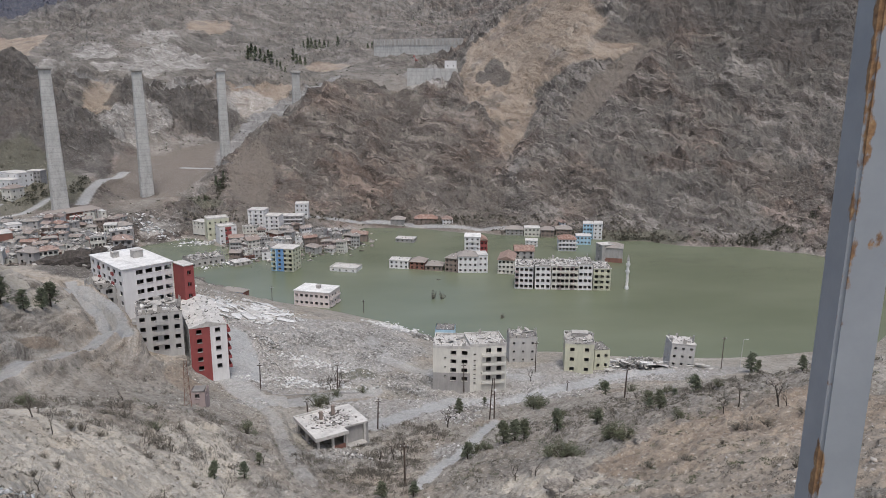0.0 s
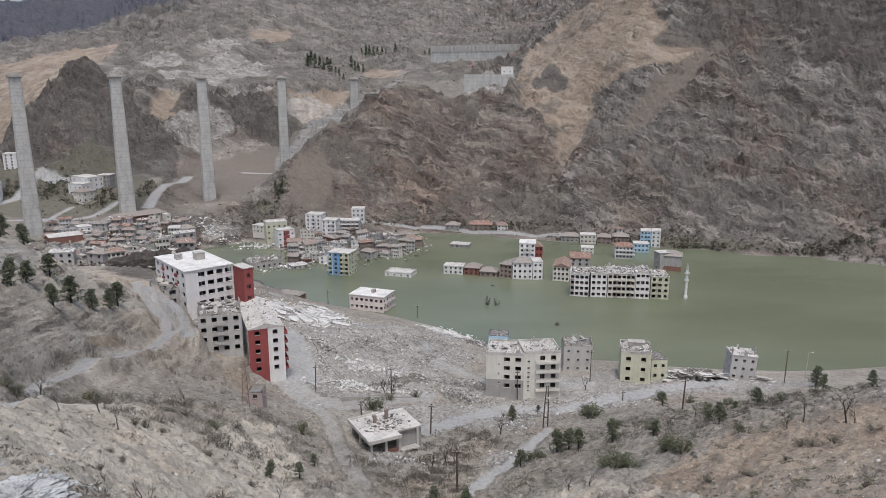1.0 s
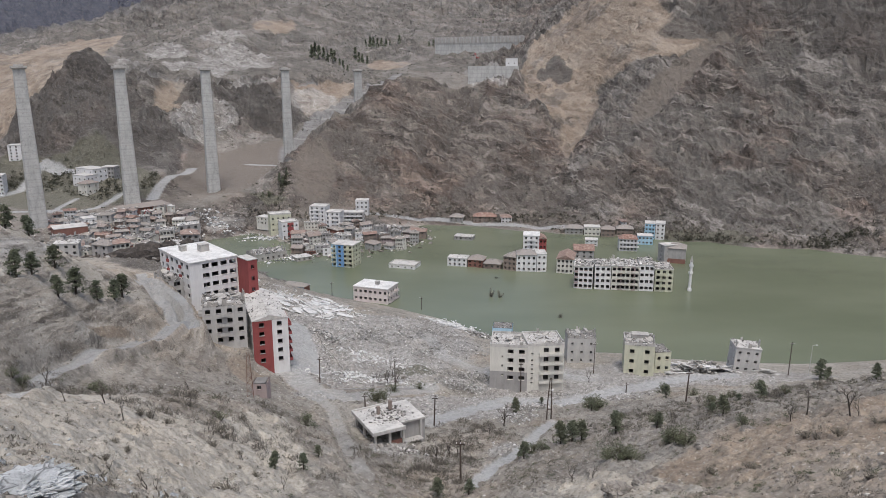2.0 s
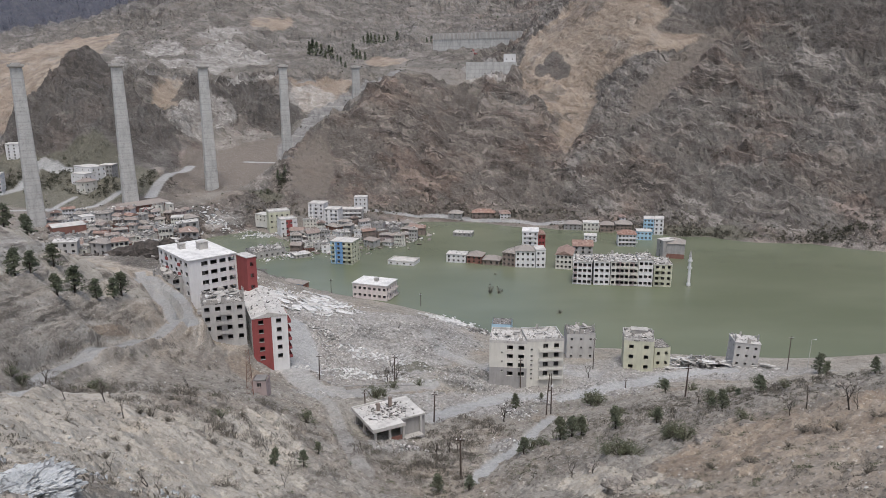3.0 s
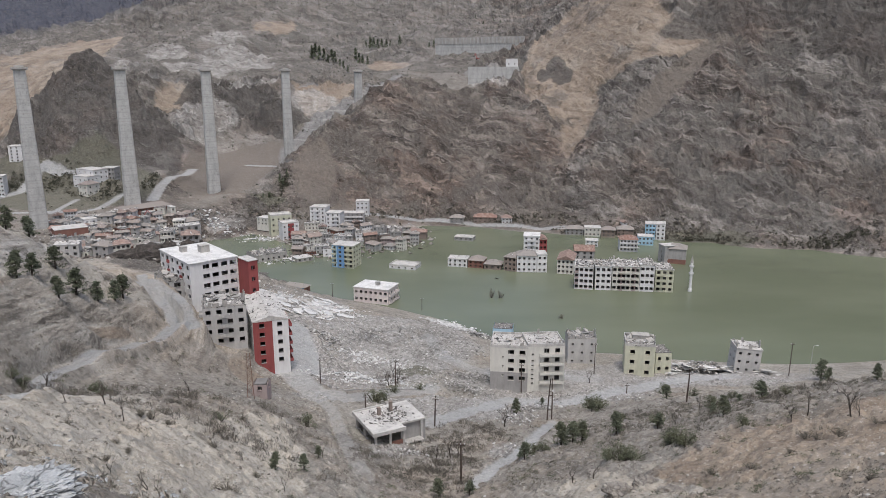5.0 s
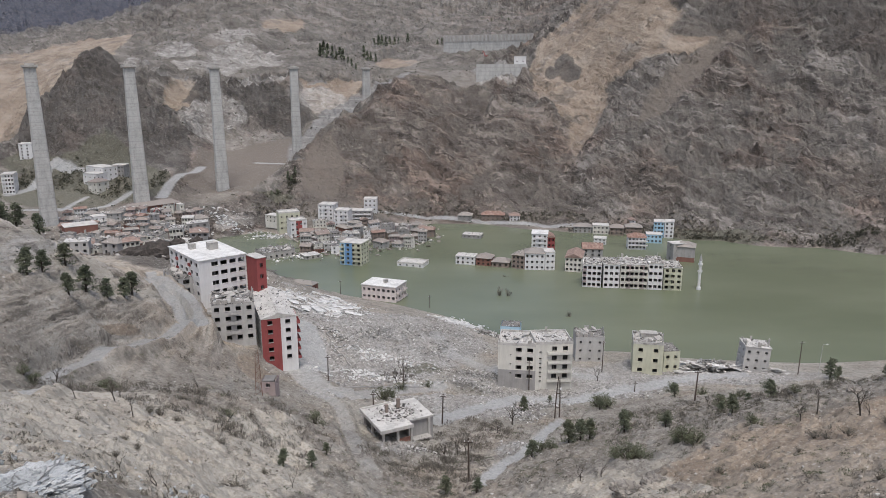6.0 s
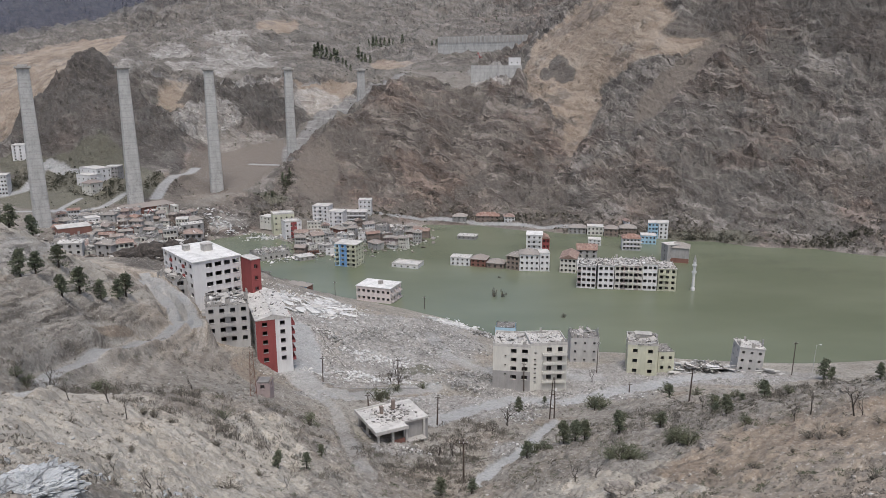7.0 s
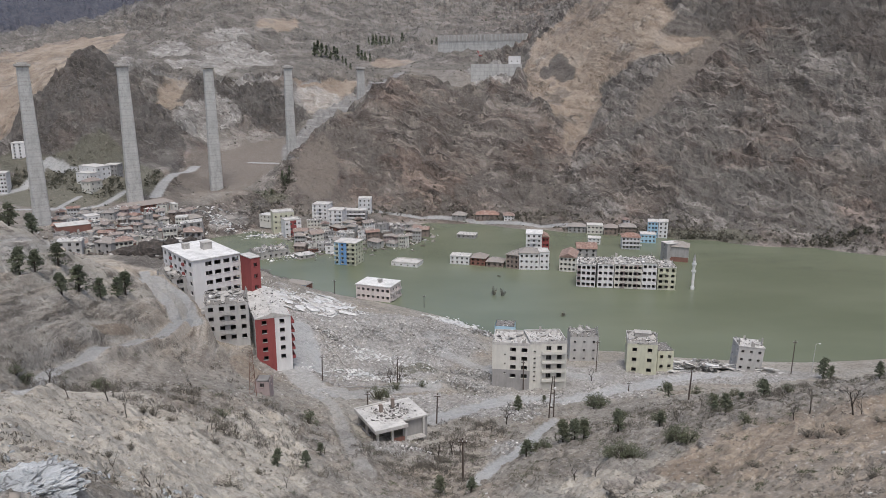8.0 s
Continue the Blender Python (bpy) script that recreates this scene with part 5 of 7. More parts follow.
block("flooded_building", "tall light blue and white apartment block", 149.5, 525.0, 0.0, -15, 7.2, 11.1, 4, 2.85, SKYBLUE, roof="flat", front=3, side=3, below=1.5, balconies=((0, 5.0, 3.0, (1, 2, 3)),))
block("flooded_building", "white end of the light blue apartment block", 156.9, 523.2, 0.0, -16.9, 6.4, 11.1, 4, 2.94, WHITE, roof="flat", front=2, side=3, below=1.5)
block("flooded_house", "low flooded shed with a broken grey roof", 9.9, 523.2, 0, -15.7, 13.6, 9, 1, 2.54, GREYWALL, roof="flat", front=4, side=2, below=4, mess=60, category="house")
block("flooded_house", "sunken white flat roof just above the water", -32.6, 445.4, 0, -18.1, 17.4, 11, 1, 1.83, WHITE, roof="parapet", front=4, side=2, below=5, category="house")
block("flooded_house", "wrecked flooded hall with broken roof slabs", -119.8, 458, 0, 36.3, 22.4, 14, 1, 4.4, STONE, roof="open", front=6, side=3, below=4, torn=40, mess=420, mess_size=4.0, category="house")
block("flooded_house", "sunken roof slab of a flooded house", -92.8, 459.5, 0, 33.4, 10.6, 9, 1, 2.26, STONE, roof="flat", front=3, side=2, below=4, mess=30, category="house")
block("hillside_block", "white five-storey block below the dark hill", -99.2, 547, 6, -10, 12.1, 12, 5, 2.88, WHITE, roof="flat", front=3, side=3, below=3, balconies=((0, 6.0, 4.0, (1, 2, 3, 4)),))
block("hillside_block", "white block with balconies below the dark hill", -86.4, 541.3, 5, -10.6, 11.1, 11, 4, 3.03, WHITE, roof="flat", front=3, side=3, below=3, balconies=((0, 8.0, 4.0, (1, 2, 3)),))
block("hillside_block", "grey-white block with balconies below the dark hill", -76.2, 551.2, 6, 0, 17.3, 10, 3, 2.93, GREYWALL, roof="flat", front=5, side=3, below=4, trim=WHITE, balconies=((0, 9.0, 15.0, (1, 2)),))
block("hillside_block", "white house on the slope", -66.7, 568.7, 11, 0, 9.8, 10, 3, 3.3, WHITE, roof="flat", front=3, side=2, below=5)
block("hillside_block", "yellow block by the water", -126.2, 534.6, 3, 22.5, 15.6, 11, 3, 4.28, YELLOW, roof="parapet", front=4, side=3, below=4)
block("hillside_house", "small cream house by the water", -140.6, 551.2, 6, -27.4, 13.8, 9, 2, 2.86, CREAM, roof="flat", front=4, side=2, below=4, category="house")
block("hillside_block", "white and red building by the water", -114.6, 520.6, 1, 27.2, 12.2, 11, 3, 3.91, WHITE, roof="parapet", front=4, side=2, below=4, panel=((0, 4.0, 4.5, RED),))
block("hillside_house", "brown house with a tile roof on the far bank", 26.2, 576.7, 1.7, -7.1, 18.1, 10.3, 2, 2.53, BROWN, roof="hip", front=5, side=2, below=1.5, category="house")
block("hillside_house", "white house on the far bank", 48.2, 569.1, 2.8, 0, 8.1, 9.2, 2, 2.27, WHITE, roof="hip", front=3, side=2, below=1.5, category="house")
block("hillside_house", "grey wrecked house on the far bank", 7.3, 578.4, 1.8, -12.3, 10.6, 9.3, 2, 2.08, GREYWALL, roof="greyhip", front=3, side=2, below=1.5, category="house")
block("hillside_house", "cream house on the far bank", 107.4, 536.4, 0.0, -9.6, 11.6, 9.2, 2, 3.23, CREAM, roof="flat", front=4, side=2, below=1.5, category="house")
block("hillside_house", "brown wrecked house on the far bank", 119.3, 532.6, 0.0, -11.2, 9.9, 9.2, 2, 2.79, BROWN, roof="hip", front=3, side=2, below=1.5, category="house")
block("hillside_house", "grey wrecked house on the far bank", 94.2, 541.3, 0.2, -8.7, 13.0, 9.1, 2, 2.18, GREYWALL, roof="greyhip", front=4, side=2, below=1.5, category="house")
block("hillside_house", "small white house on the slope", 138.1, 547.6, 3.7, 0, 3.9, 6.3, 2, 2.20, WHITE, roof="gable", front=1, side=1, below=1.5, category="house")
block("hillside_house", "brown house by the flooded street", 131.9, 536.6, 0.4, -9.3, 12.0, 9.2, 2, 2.38, BROWN, roof="greyhip", front=4, side=2, below=1.5, category="house")
block("hillside_house", "white house behind the flooded town", 101.9, 503.6, 0, -11.5, 8.6, 8, 2, 2.04, WHITE, roof="flat", front=3, side=2, below=4, category="house")
block("hillside_block", "white apartment block in the upper valley", -356.8, 608.9, 47.1, 18.3, 12.5, 14, 5, 2.61, WHITE, roof="flat", front=3, side=5, below=6)
block("hillside_block", "white apartment block at the valley road", -337.6, 548, 28.4, 18.2, 8.3, 14, 5, 3, WHITE, roof="flat", front=4, side=5, below=6)
block("hillside_block", "pale blue-white block below the valley road", -288.6, 580.7, 34.3, -32.3, 22.5, 13, 3, 3.75, WHITE, roof="flat", front=3, side=3, below=6)
block("hillside_house", "low white house in the valley", -285.1, 567.5, 32.7, -23.4, 14.4, 11, 2, 4.42, WHITE, roof="flat", front=3, side=3, below=6, category="house")
block("hillside_block", "grey concrete frame building in the valley", -267.8, 579, 36.8, 0, 9.9, 11, 3, 3.14, GREYWALL, roof="flat", front=4, side=3, below=6)
block("hillside_house", "small beige house in the valley", -265.8, 548, 29.7, 66.7, 11.6, 9, 2, 3.86, CREAM, roof="hip", front=2, side=2, below=6, category="house")
block("hillside_house", "long brick-red school building with a tile roof", -230.6, 514.5, 17.3, 47.5, 41.3, 11, 2, 2.87, BRICK, roof="hip", front=12, side=2, below=6, category="house")
block("hillside_house", "brick-red warehouse with a flat roof", -240.7, 448, 14.7, 35.1, 19.3, 14, 1, 9.05, BRICK, roof="flat", front=0, side=2, below=8, category="house")
block("hillside_house", "white house among wrecked houses", -237.8, 480.7, 17.1, 41.4, 8.3, 9, 2, 3.47, WHITE, roof="flat", front=2, side=2, below=6, category="house")
block("hillside_block", "cream three-storey block by the inlet", -192.7, 517.8, 7.5, 13.7, 8.1, 10, 3, 2.77, CREAM, roof="flat", front=4, side=3, below=6)
block("hillside_block", "grey three-storey block by the inlet", -185.6, 524.2, 6.1, 43.8, 11.4, 10, 3, 2.52, GREYWALL, roof="greyhip", front=4, side=3, below=6)
block("hillside_block", "beige tower-like building by the long red roof", -198.4, 531.9, 13.4, 39.4, 3.4, 8, 3, 3.24, CREAM, roof="flat", front=1, side=1, below=6)
block("hillside_house", "grey-green domed hall by the inlet", -193, 561, 8, -27.2, 19.3, 14, 2, 3.13, STONE, roof="greyhip", front=6, side=3, below=6, category="house")
block("hillside_house", "pale green house below the cliff", -201.5, 452.7, 8.8, 50.2, 7.9, 9, 2, 3.13, CREAM, roof="flat", front=3, side=2, below=6, category="house")
block("brick_hut", "small roofless brick hut on the slope", -43.9, 158, 47.5, 0, 3.4, 4, 1, 2.0, MAUVE, roof="open", front=1, side=1, below=3, category="hut", win=(1.0, 1.0))
block("shack", "low blue and rust-red shack wrecked at the water line", -87.6, 391, 1, -22.9, 13.7, 6, 1, 3.92, BRICK, roof="greyhip", front=2, side=1, below=3, category="hut", mess=30, panel=((0, 6.0, 9.0, BLUE),))
block("ruined_house", "roofless white house with blue inner walls by the water", 23.5, 316.9, 2, -9.3, 9, 8, 1, 4.1, SKYBLUE, roof="open", front=2, side=2, below=3, category="house", mess=60, mess_size=2.5)
block("site_hut", "white site hut by the tunnel mouth", 72.3, 838.0, 126.3, -8, 13.1, 6, 1, 7.0, WHITE, roof="flat", front=2, side=1, below=6, category="hut")

# ---- wrecked small houses packed between them ----
LEFT_TOWN_SPOTS = [(-225, 433), (-202, 516), (-214, 481), (-132, 317), (-193, 509), (-208, 534), (-210, 460), (-211, 422), (-236, 473), (-259, 484), (-189, 500), (-212, 510), (-247, 477), (-193, 479), (-119, 312), (-224, 464), (-113, 303), (-210, 473), (-224, 477), (-229, 515), (-237, 442), (-112, 320), (-231, 497), (-134, 299), (-208, 485), (-191, 543), (-226, 423), (-215, 501), (-228, 483), (-217, 439), (-213, 522), (-239, 506), (-200, 496), (-252, 469), (-230, 446), (-200, 488), (-151, 300), (-228, 455), (-218, 469), (-253, 478), (-151, 312), (-228, 470), (-108, 308), (-127, 308), (-224, 449), (-193, 490), (-186, 516), (-255, 492), (-220, 419)]
LEFT_TOWN_EDGE_SPOTS = [(-142, 300), (-180, 514), (-199, 478), (-205, 477), (-248, 503), (-222, 514), (-238, 450), (-201, 450), (-210, 434), (-221, 495), (-265, 499), (-140, 314), (-246, 486), (-161, 300), (-119, 304), (-212, 494), (-182, 521), (-238, 496), (-208, 446), (-225, 441), (-215, 454), (-203, 508), (-225, 507), (-205, 523), (-241, 466), (-196, 469), (-219, 409), (-218, 431), (-231, 430), (-207, 501), (-214, 530), (-218, 488), (-146, 307), (-193, 534), (-217, 398), (-195, 502), (-224, 412), (-247, 463), (-208, 516), (-246, 493), (-231, 508), (-257, 501), (-218, 461), (-138, 307), (-154, 293), (-224, 521), (-213, 407), (-234, 480), (-198, 528)]
LAKE_TOWN_SPOTS = [(-28, 493), (-46, 533), (-49, 505), (-55, 540), (-67, 521), (-19, 510), (-66, 480), (-57, 509), (-79, 535), (-46, 543), (-19, 548), (-36, 496), (-57, 477), (-24, 518), (-40, 516), (-86, 524), (-24, 537), (-40, 553), (-80, 482), (-95, 512), (-65, 495), (-87, 499), (-99, 494), (-34, 548), (-48, 493), (-97, 524), (-103, 518), (-64, 532), (-53, 524), (-97, 540), (-94, 502), (-81, 506), (-67, 512), (-71, 537), (-58, 518), (-33, 527), (-16, 527), (-92, 484), (-73, 515), (-34, 537), (-96, 476), (-38, 505), (-63, 544), (-75, 501), (-24, 557), (-74, 475), (-31, 503), (-71, 491), (-87, 477)]


def wrecked_houses(spots, seed, group, storeys, reach):
    rng = random.Random(seed)
    looks = ((WHITE, "white"), (CREAM, "cream"), (BROWN, "brown"), (GREYWALL, "grey"), (BRICK, "brick-red"), (MAUVE, "faded mauve"), (BAREWALL, "pale grey"))
    covers = (("hip", "clay tile roof"), ("gable", "clay tile roof"), ("greyhip", "rusted sheet roof"), ("greyhip", "rusted sheet roof"), ("flat", "bare concrete roof"), ("flat", "bare concrete roof"), ("open", "torn-off roof"), ("open", "torn-off roof"))
    for x, y in spots:
        wall, tone = looks[rng.choices(range(7), (3, 4, 2, 3, 1, 2, 4))[0]]
        floors = rng.choice(storeys)
        roof, cover = rng.choice(covers)
        w, d = rng.uniform(5, reach), rng.uniform(4.5, 0.75 * reach)
        z = max(ground_at(x, y), 0.0)
        block("wrecked_house", f"{tone} {('one', 'two', 'three')[floors - 1]}-storey wrecked house with a {cover}", x - w / 2, y, z, rng.uniform(-40, 30), w, d, floors, 2.6, wall, roof=roof,
              front=rng.choice((2, 3, 4)), side=1, back=0, win=(1.2, 1.2), below=4, category="house", group=group, mess=rng.choice((30, 70, 110)) if roof in ("flat", "open") else 26, mess_size=2.2, seed=rng.randrange(999), torn=9 if roof == "open" else 0, tilt=(rng.uniform(-3, 3), rng.uniform(-4, 4)))


wrecked_houses(LEFT_TOWN_EDGE_SPOTS, 5, "wrecked houses of the old town", (1, 1, 2, 2), 9.5)
wrecked_houses(LEFT_TOWN_SPOTS, 3, "wrecked houses of the old town", (1, 2, 2), 9.5)
wrecked_houses(LAKE_TOWN_SPOTS, 8, "flooded houses by the dark hill", (1, 2, 2, 3), 11.0)


def town_debris(spots, seed, reach):
    """Broken timber, bricks and roof pieces between the wrecked houses."""
    rng = random.Random(seed)
    pts = []
    for x, y in spots:
        pts += [(x + rng.gauss(0, reach), y + rng.gauss(0, reach)) for _ in range(26)]
    xy = np.array(pts)
    z0 = base_height(xy[:, 0], xy[:, 1])
    z0 = np.maximum(z0 + relief(xy[:, 0], xy[:, 1], z0, slope_of(xy[:, 0], xy[:, 1], z0), track_mask(xy[:, 0], xy[:, 1]))[0], 0.0)
    places = iter([(a, b, c) for (a, b), c in zip(pts, z0)])
    verts, faces = chunks(len(pts), lambda r: next(places), 0.5, 3.4, seed, 0.45)
    tagged(new("town_debris", mesh_of("town_debris", verts, faces, DEBRIS)), "brown and grey wreckage strewn between the houses", "debris", kind="stuff")


def debris_material():
    n = Nodes("mixed_wreckage", 0.95)
    return n.done(n.ramp(n.island(), (0.0, (0.07, 0.062, 0.055)), (0.3, (0.19, 0.165, 0.145)), (0.6, (0.28, 0.255, 0.235)), (0.82, (0.40, 0.38, 0.355)), (1.0, (0.62, 0.61, 0.59))))


DEBRIS = debris_material()
town_debris(LEFT_TOWN_SPOTS + LEFT_TOWN_EDGE_SPOTS, 14, 7.0)
town_debris(LAKE_TOWN_SPOTS, 15, 6.0)


def roofless_house():
    """The low ruin beside the track: a slab on columns with one closed corner."""
    x, y, z = -15.0, 151.0, 36.0
    thing = tagged(empty("ruined_house", pose(x, y, z, 0, 0, 28)), "low concrete ruin with rubble on its flat roof", "house")
    w, d, h = 13.0, 12.0, 4.2
    for cx, cy in ((0, 0), (3.6, 0), (7.0, 0), (w - 0.5, 2.0), (0, 6.5), (w - 0.5, 6.5), (0, d - 0.5), (w - 0.5, d - 0.5), (8, d - 0.5)):
        bm = bmesh.new()
        box(bm, cx, cy, -4, cx + 0.5, cy + 0.5, h)
        part("column", bm, ROOFSLAB, thing)
    bm = bmesh.new()
    box(bm, 7.6, 2.6, -4, w + 1.0, 2.9, h)
    box(bm, 8.0, 2.9, -4, 8.3, d - 0.5, h)
    part("wall", bm, GREYWALL, thing)
    bm = bmesh.new()
    box(bm, 0.6, d - 0.35, -4, w - 0.6, d - 0.05, h)
    box(bm, 0.05, 0.6, -4, 0.35, d - 0.6, 1.2)
    part("wall", bm, GREYWALL, thing)
    bm = bmesh.new()
    box(bm, 4.2, 0.1, -4, 6.9, 0.35, 1.6)
    part("wall_panel", bm, BRICK, thing, "broken brick infill")
    bm = bmesh.new()
    box(bm, 0.2, 0.6, -0.3, w - 0.3, d - 0.6, -0.05)
    part("floor_slab", bm, STONE, thing)
    bm = bmesh.new()
    box(bm, -0.7, -0.8, h, 7.4, d + 0.6, h + 0.45)
    box(bm, 7.4, 2.0, h + 0.004, w + 0.8, d + 0.596, h + 0.446)
    part("roof", bm, ROOFSLAB, thing)
    bm = bmesh.new()
    for a in ((-0.7, -0.8, 7.4, -0.5), (-0.7, d + 0.3, 7.4, d + 0.6), (-0.7, -0.5, -0.4, d + 0.3)):
        box(bm, a[0], a[1], h + 0.452, a[2], a[3], h + 0.85)
    part("parapet", bm, ROOFSLAB, thing)
    for cx, cy, ch in ((4.2, 8.0, 1.9), (7.6, 8.8, 2.4)):
        bm = bmesh.new()
        box(bm, cx, cy, h + 0.45, cx + 0.7, cy + 0.7, h + 0.45 + ch)
        part("chimney", bm, BROWN, thing)
    verts, faces = chunks(620, lambda r: (r.uniform(0, 8) + r.uniform(0, 4.5), r.uniform(2.2, d) if r.random() < 0.5 else r.uniform(4, 10), h + 0.45), 0.08, 0.9, 5, 0.3)
    part("roof_debris", mesh_of("roof_debris", verts, faces, ROOFWRECK), None, thing, "heap of broken concrete on the roof")["kind"] = "stuff"


roofless_house()



def excavator(x, y, turn):
    z = ground_at(x, y) + 0.2
    thing = tagged(empty("excavator", pose(x, y, z, 0, 0, turn)), "red crawler excavator with a raised boom", "excavator")
    for s in (-1.3, 0.7):
        bm = bmesh.new()
        box(bm, -2.2, s, -0.2, 2.2, s + 0.6, 0.8)
        bmesh.ops.bevel(bm, geom=bm.edges[:], offset=0.25, segments=2, affect="EDGES")
        part("track", bm, BARKLIKE, thing)
    bm = bmesh.new()
    box(bm, -2.4, -1.3, 0.9, 1.6, 1.3, 2.1)
    bmesh.ops.bevel(bm, geom=bm.edges[:], offset=0.15, segments=2, affect="EDGES")
    part("body", bm, RED, thing)
    bm = bmesh.new()
    box(bm, 0.2, -1.25, 2.1, 1.7, 0.0, 3.4)
    part("cab", bm, GREYWALL, thing)
    for name, p0, p1, r in (("boom", (1.2, 0.5, 1.8), (4.6, 0.5, 7.4), 0.35), ("stick", (4.6, 0.5, 7.4), (7.4, 0.5, 4.6), 0.26)):
        a, b = Vector(p0), Vector(p1)
        u = (b - a).normalized()
        v = Vector((0, 1, 0))
        w = u.cross(v)
        bm = bmesh.new()
        ring0 = [bm.verts.new(a + r * (i * v + j * w)) for i, j in ((-1, -1), (1, -1), (1, 1), (-1, 1))]
        ring1 = [bm.verts.new(b + 0.6 * r * (i * v + j * w)) for i, j in ((-1, -1), (1, -1), (1, 1), (-1, 1))]
        for i in range(4):
            bm.faces.new((ring0[i], ring0[(i + 1) % 4], ring1[(i + 1) % 4], ring1[i]))
        bm.faces.new(ring0[::-1]), bm.faces.new(ring1)
        part(name, bm, RED, thing)
    bm = bmesh.new()
    box(bm, 6.9, -0.1, 3.4, 8.0, 1.1, 4.6)
    part("bucket", bm, BARKLIKE, thing)


BARKLIKE = plaster("worn_black_steel", (0.05, 0.048, 0.045), 0.5)
excavator(45, 918, 120)
excavator(-214, 515, 30)


def low_wall(label, pts, height, thick, mat):
    """A garden or plot wall stepping down the slope, one length after another."""
    thing = tagged(empty("low_wall", pose(pts[0][0], pts[0][1], ground_at(*pts[0]))), label, "wall")
    o = thing.location
    for (ax, ay), (bx, by) in zip(pts, pts[1:]):
        count = max(1, int(math.hypot(bx - ax, by - ay) / 1.6))
        for k in range(count):
            x0, y0 = ax + (bx - ax) * k / count, ay + (by - ay) * k / count
            x1, y1 = ax + (bx - ax) * (k + 1) / count, ay + (by - ay) * (k + 1) / count
            top = (ground_at(x0, y0) + ground_at(x1, y1)) / 2 + height
            low = min(ground_at(x0, y0), ground_at(x1, y1)) - 0.8
            bm = bmesh.new()
            box(bm, 0, -thick / 2, low - o.z, math.hypot(x1 - x0, y1 - y0) - 0.02, thick / 2, top - o.z)
            part("wall_length", bm, mat, thing, m=pose(x0 - o.x, y0 - o.y, 0, 0, 0, math.degrees(math.atan2(y1 - y0, x1 - x0))))


low_wall("pale concrete plot wall beside the brown yard", [(-50, 271), (-45, 258), (-38, 242), (-33.5, 233)], 0.6, 0.3, STONE)
low_wall("broken concrete wall along the town street", [(-37, 207), (-28, 209), (-17, 214), (-8, 219)], 0.45, 0.4, GREYWALL)

# ---- trees, scrub, stones and rubble ----
OUTCROPS = [(-14.0, 21.2, 1.7, 1.3, 0.45, 1), (-12.4, 20.2, 0.8, 0.6, 0.3, 2), (26.6, 84.8, 2.2, 1.8, 1, 3), (22.6, 83, 2, 1.6, 0.9, 4), (26.4, 75.6, 1.6, 1.3, 0.7, 5), (23, 97.1, 1.6, 1.3, 0.6, 6), (38.6, 97.6, 1.5, 1.2, 0.6, 7), (19.7, 101.9, 1.5, 1.2, 0.6, 8), (46.6, 101.3, 1.3, 1.1, 0.5, 9), (-28, 44.2, 0.4, 0.4, 0.2, 16), (67.8, 114, 1.5, 1.2, 0.8, 17), (68.6, 109.1, 1.5, 1.2, 0.7, 18), (7.7, 117.5, 1.3, 1, 0.6, 19)]
def leaf_material(name, a, b, c):
    n = Nodes(name, 0.8)
    return n.done(n.mix(n.math("MULTIPLY", n.each(), 0.35), n.ramp(n.island(), (0.0, a), (0.6, b), (1.0, c)), (0.09, 0.085, 0.05)))


NEEDLES = leaf_material("pine_needles", (0.075, 0.088, 0.06), (0.13, 0.148, 0.10), (0.205, 0.22, 0.155))
LEAVES = leaf_material("evergreen_leaves", (0.065, 0.076, 0.045), (0.115, 0.128, 0.08), (0.18, 0.19, 0.125))
TWIGS = leaf_material("dry_twigs", (0.105, 0.094, 0.078), (0.175, 0.157, 0.132), (0.26, 0.236, 0.204))


HILLSCRUB = leaf_material("juniper_scrub", (0.035, 0.037, 0.028), (0.06, 0.06, 0.045), (0.11, 0.105, 0.08))


def bark_material():
    n = Nodes("dark_bark", 0.95)
    return n.done(n.ramp(n.noise(9.0, 5), (0.3, (0.03, 0.025, 0.022)), (0.7, (0.10, 0.085, 0.07))), n.bump(n.noise(14.0, 4), 0.6, 0.03))


BARK = bark_material()


def tube(verts, faces, pts, radii, sides=5):
    k0 = len(verts)
    for i, (p, r) in enumerate(zip(pts, radii)):
        ahead = (pts[min(i + 1, len(pts) - 1)] - pts[max(i - 1, 0)]).normalized()
        u = ahead.orthogonal().normalized()
        v = ahead.cross(u)
        for s in range(sides):
            a = 6.2832 * s / sides
            verts.append(tuple(p + r * (math.cos(a) * u + math.sin(a) * v)))
    for i in range(len(pts) - 1):
        for s in range(sides):
            a, b = k0 + i * sides + s, k0 + i * sides + (s + 1) % sides
            faces.append((a, b, b + sides, a + sides))


def tuft(verts, faces, p, size, rng, up=0.0, wide=0.38):
    """One small leaf-like blade at p."""
    q = Vector((rng.gauss(0, 1), rng.gauss(0, 1), rng.gauss(0, 1) + up)).normalized()
    s = q.orthogonal().normalized()
    s = (s * math.cos(rng.uniform(0, 6.3)) + q.cross(s) * math.sin(rng.uniform(0, 6.3))) * wide
    k = len(verts)
    for a, b in ((-0.5, -0.5), (-0.2, 0.6), (0.55, 0.3), (0.5, -0.6)):
        verts.append(tuple(p + size * (a * q + b * s * 2)))
    faces.append((k, k + 1, k + 2, k + 3))


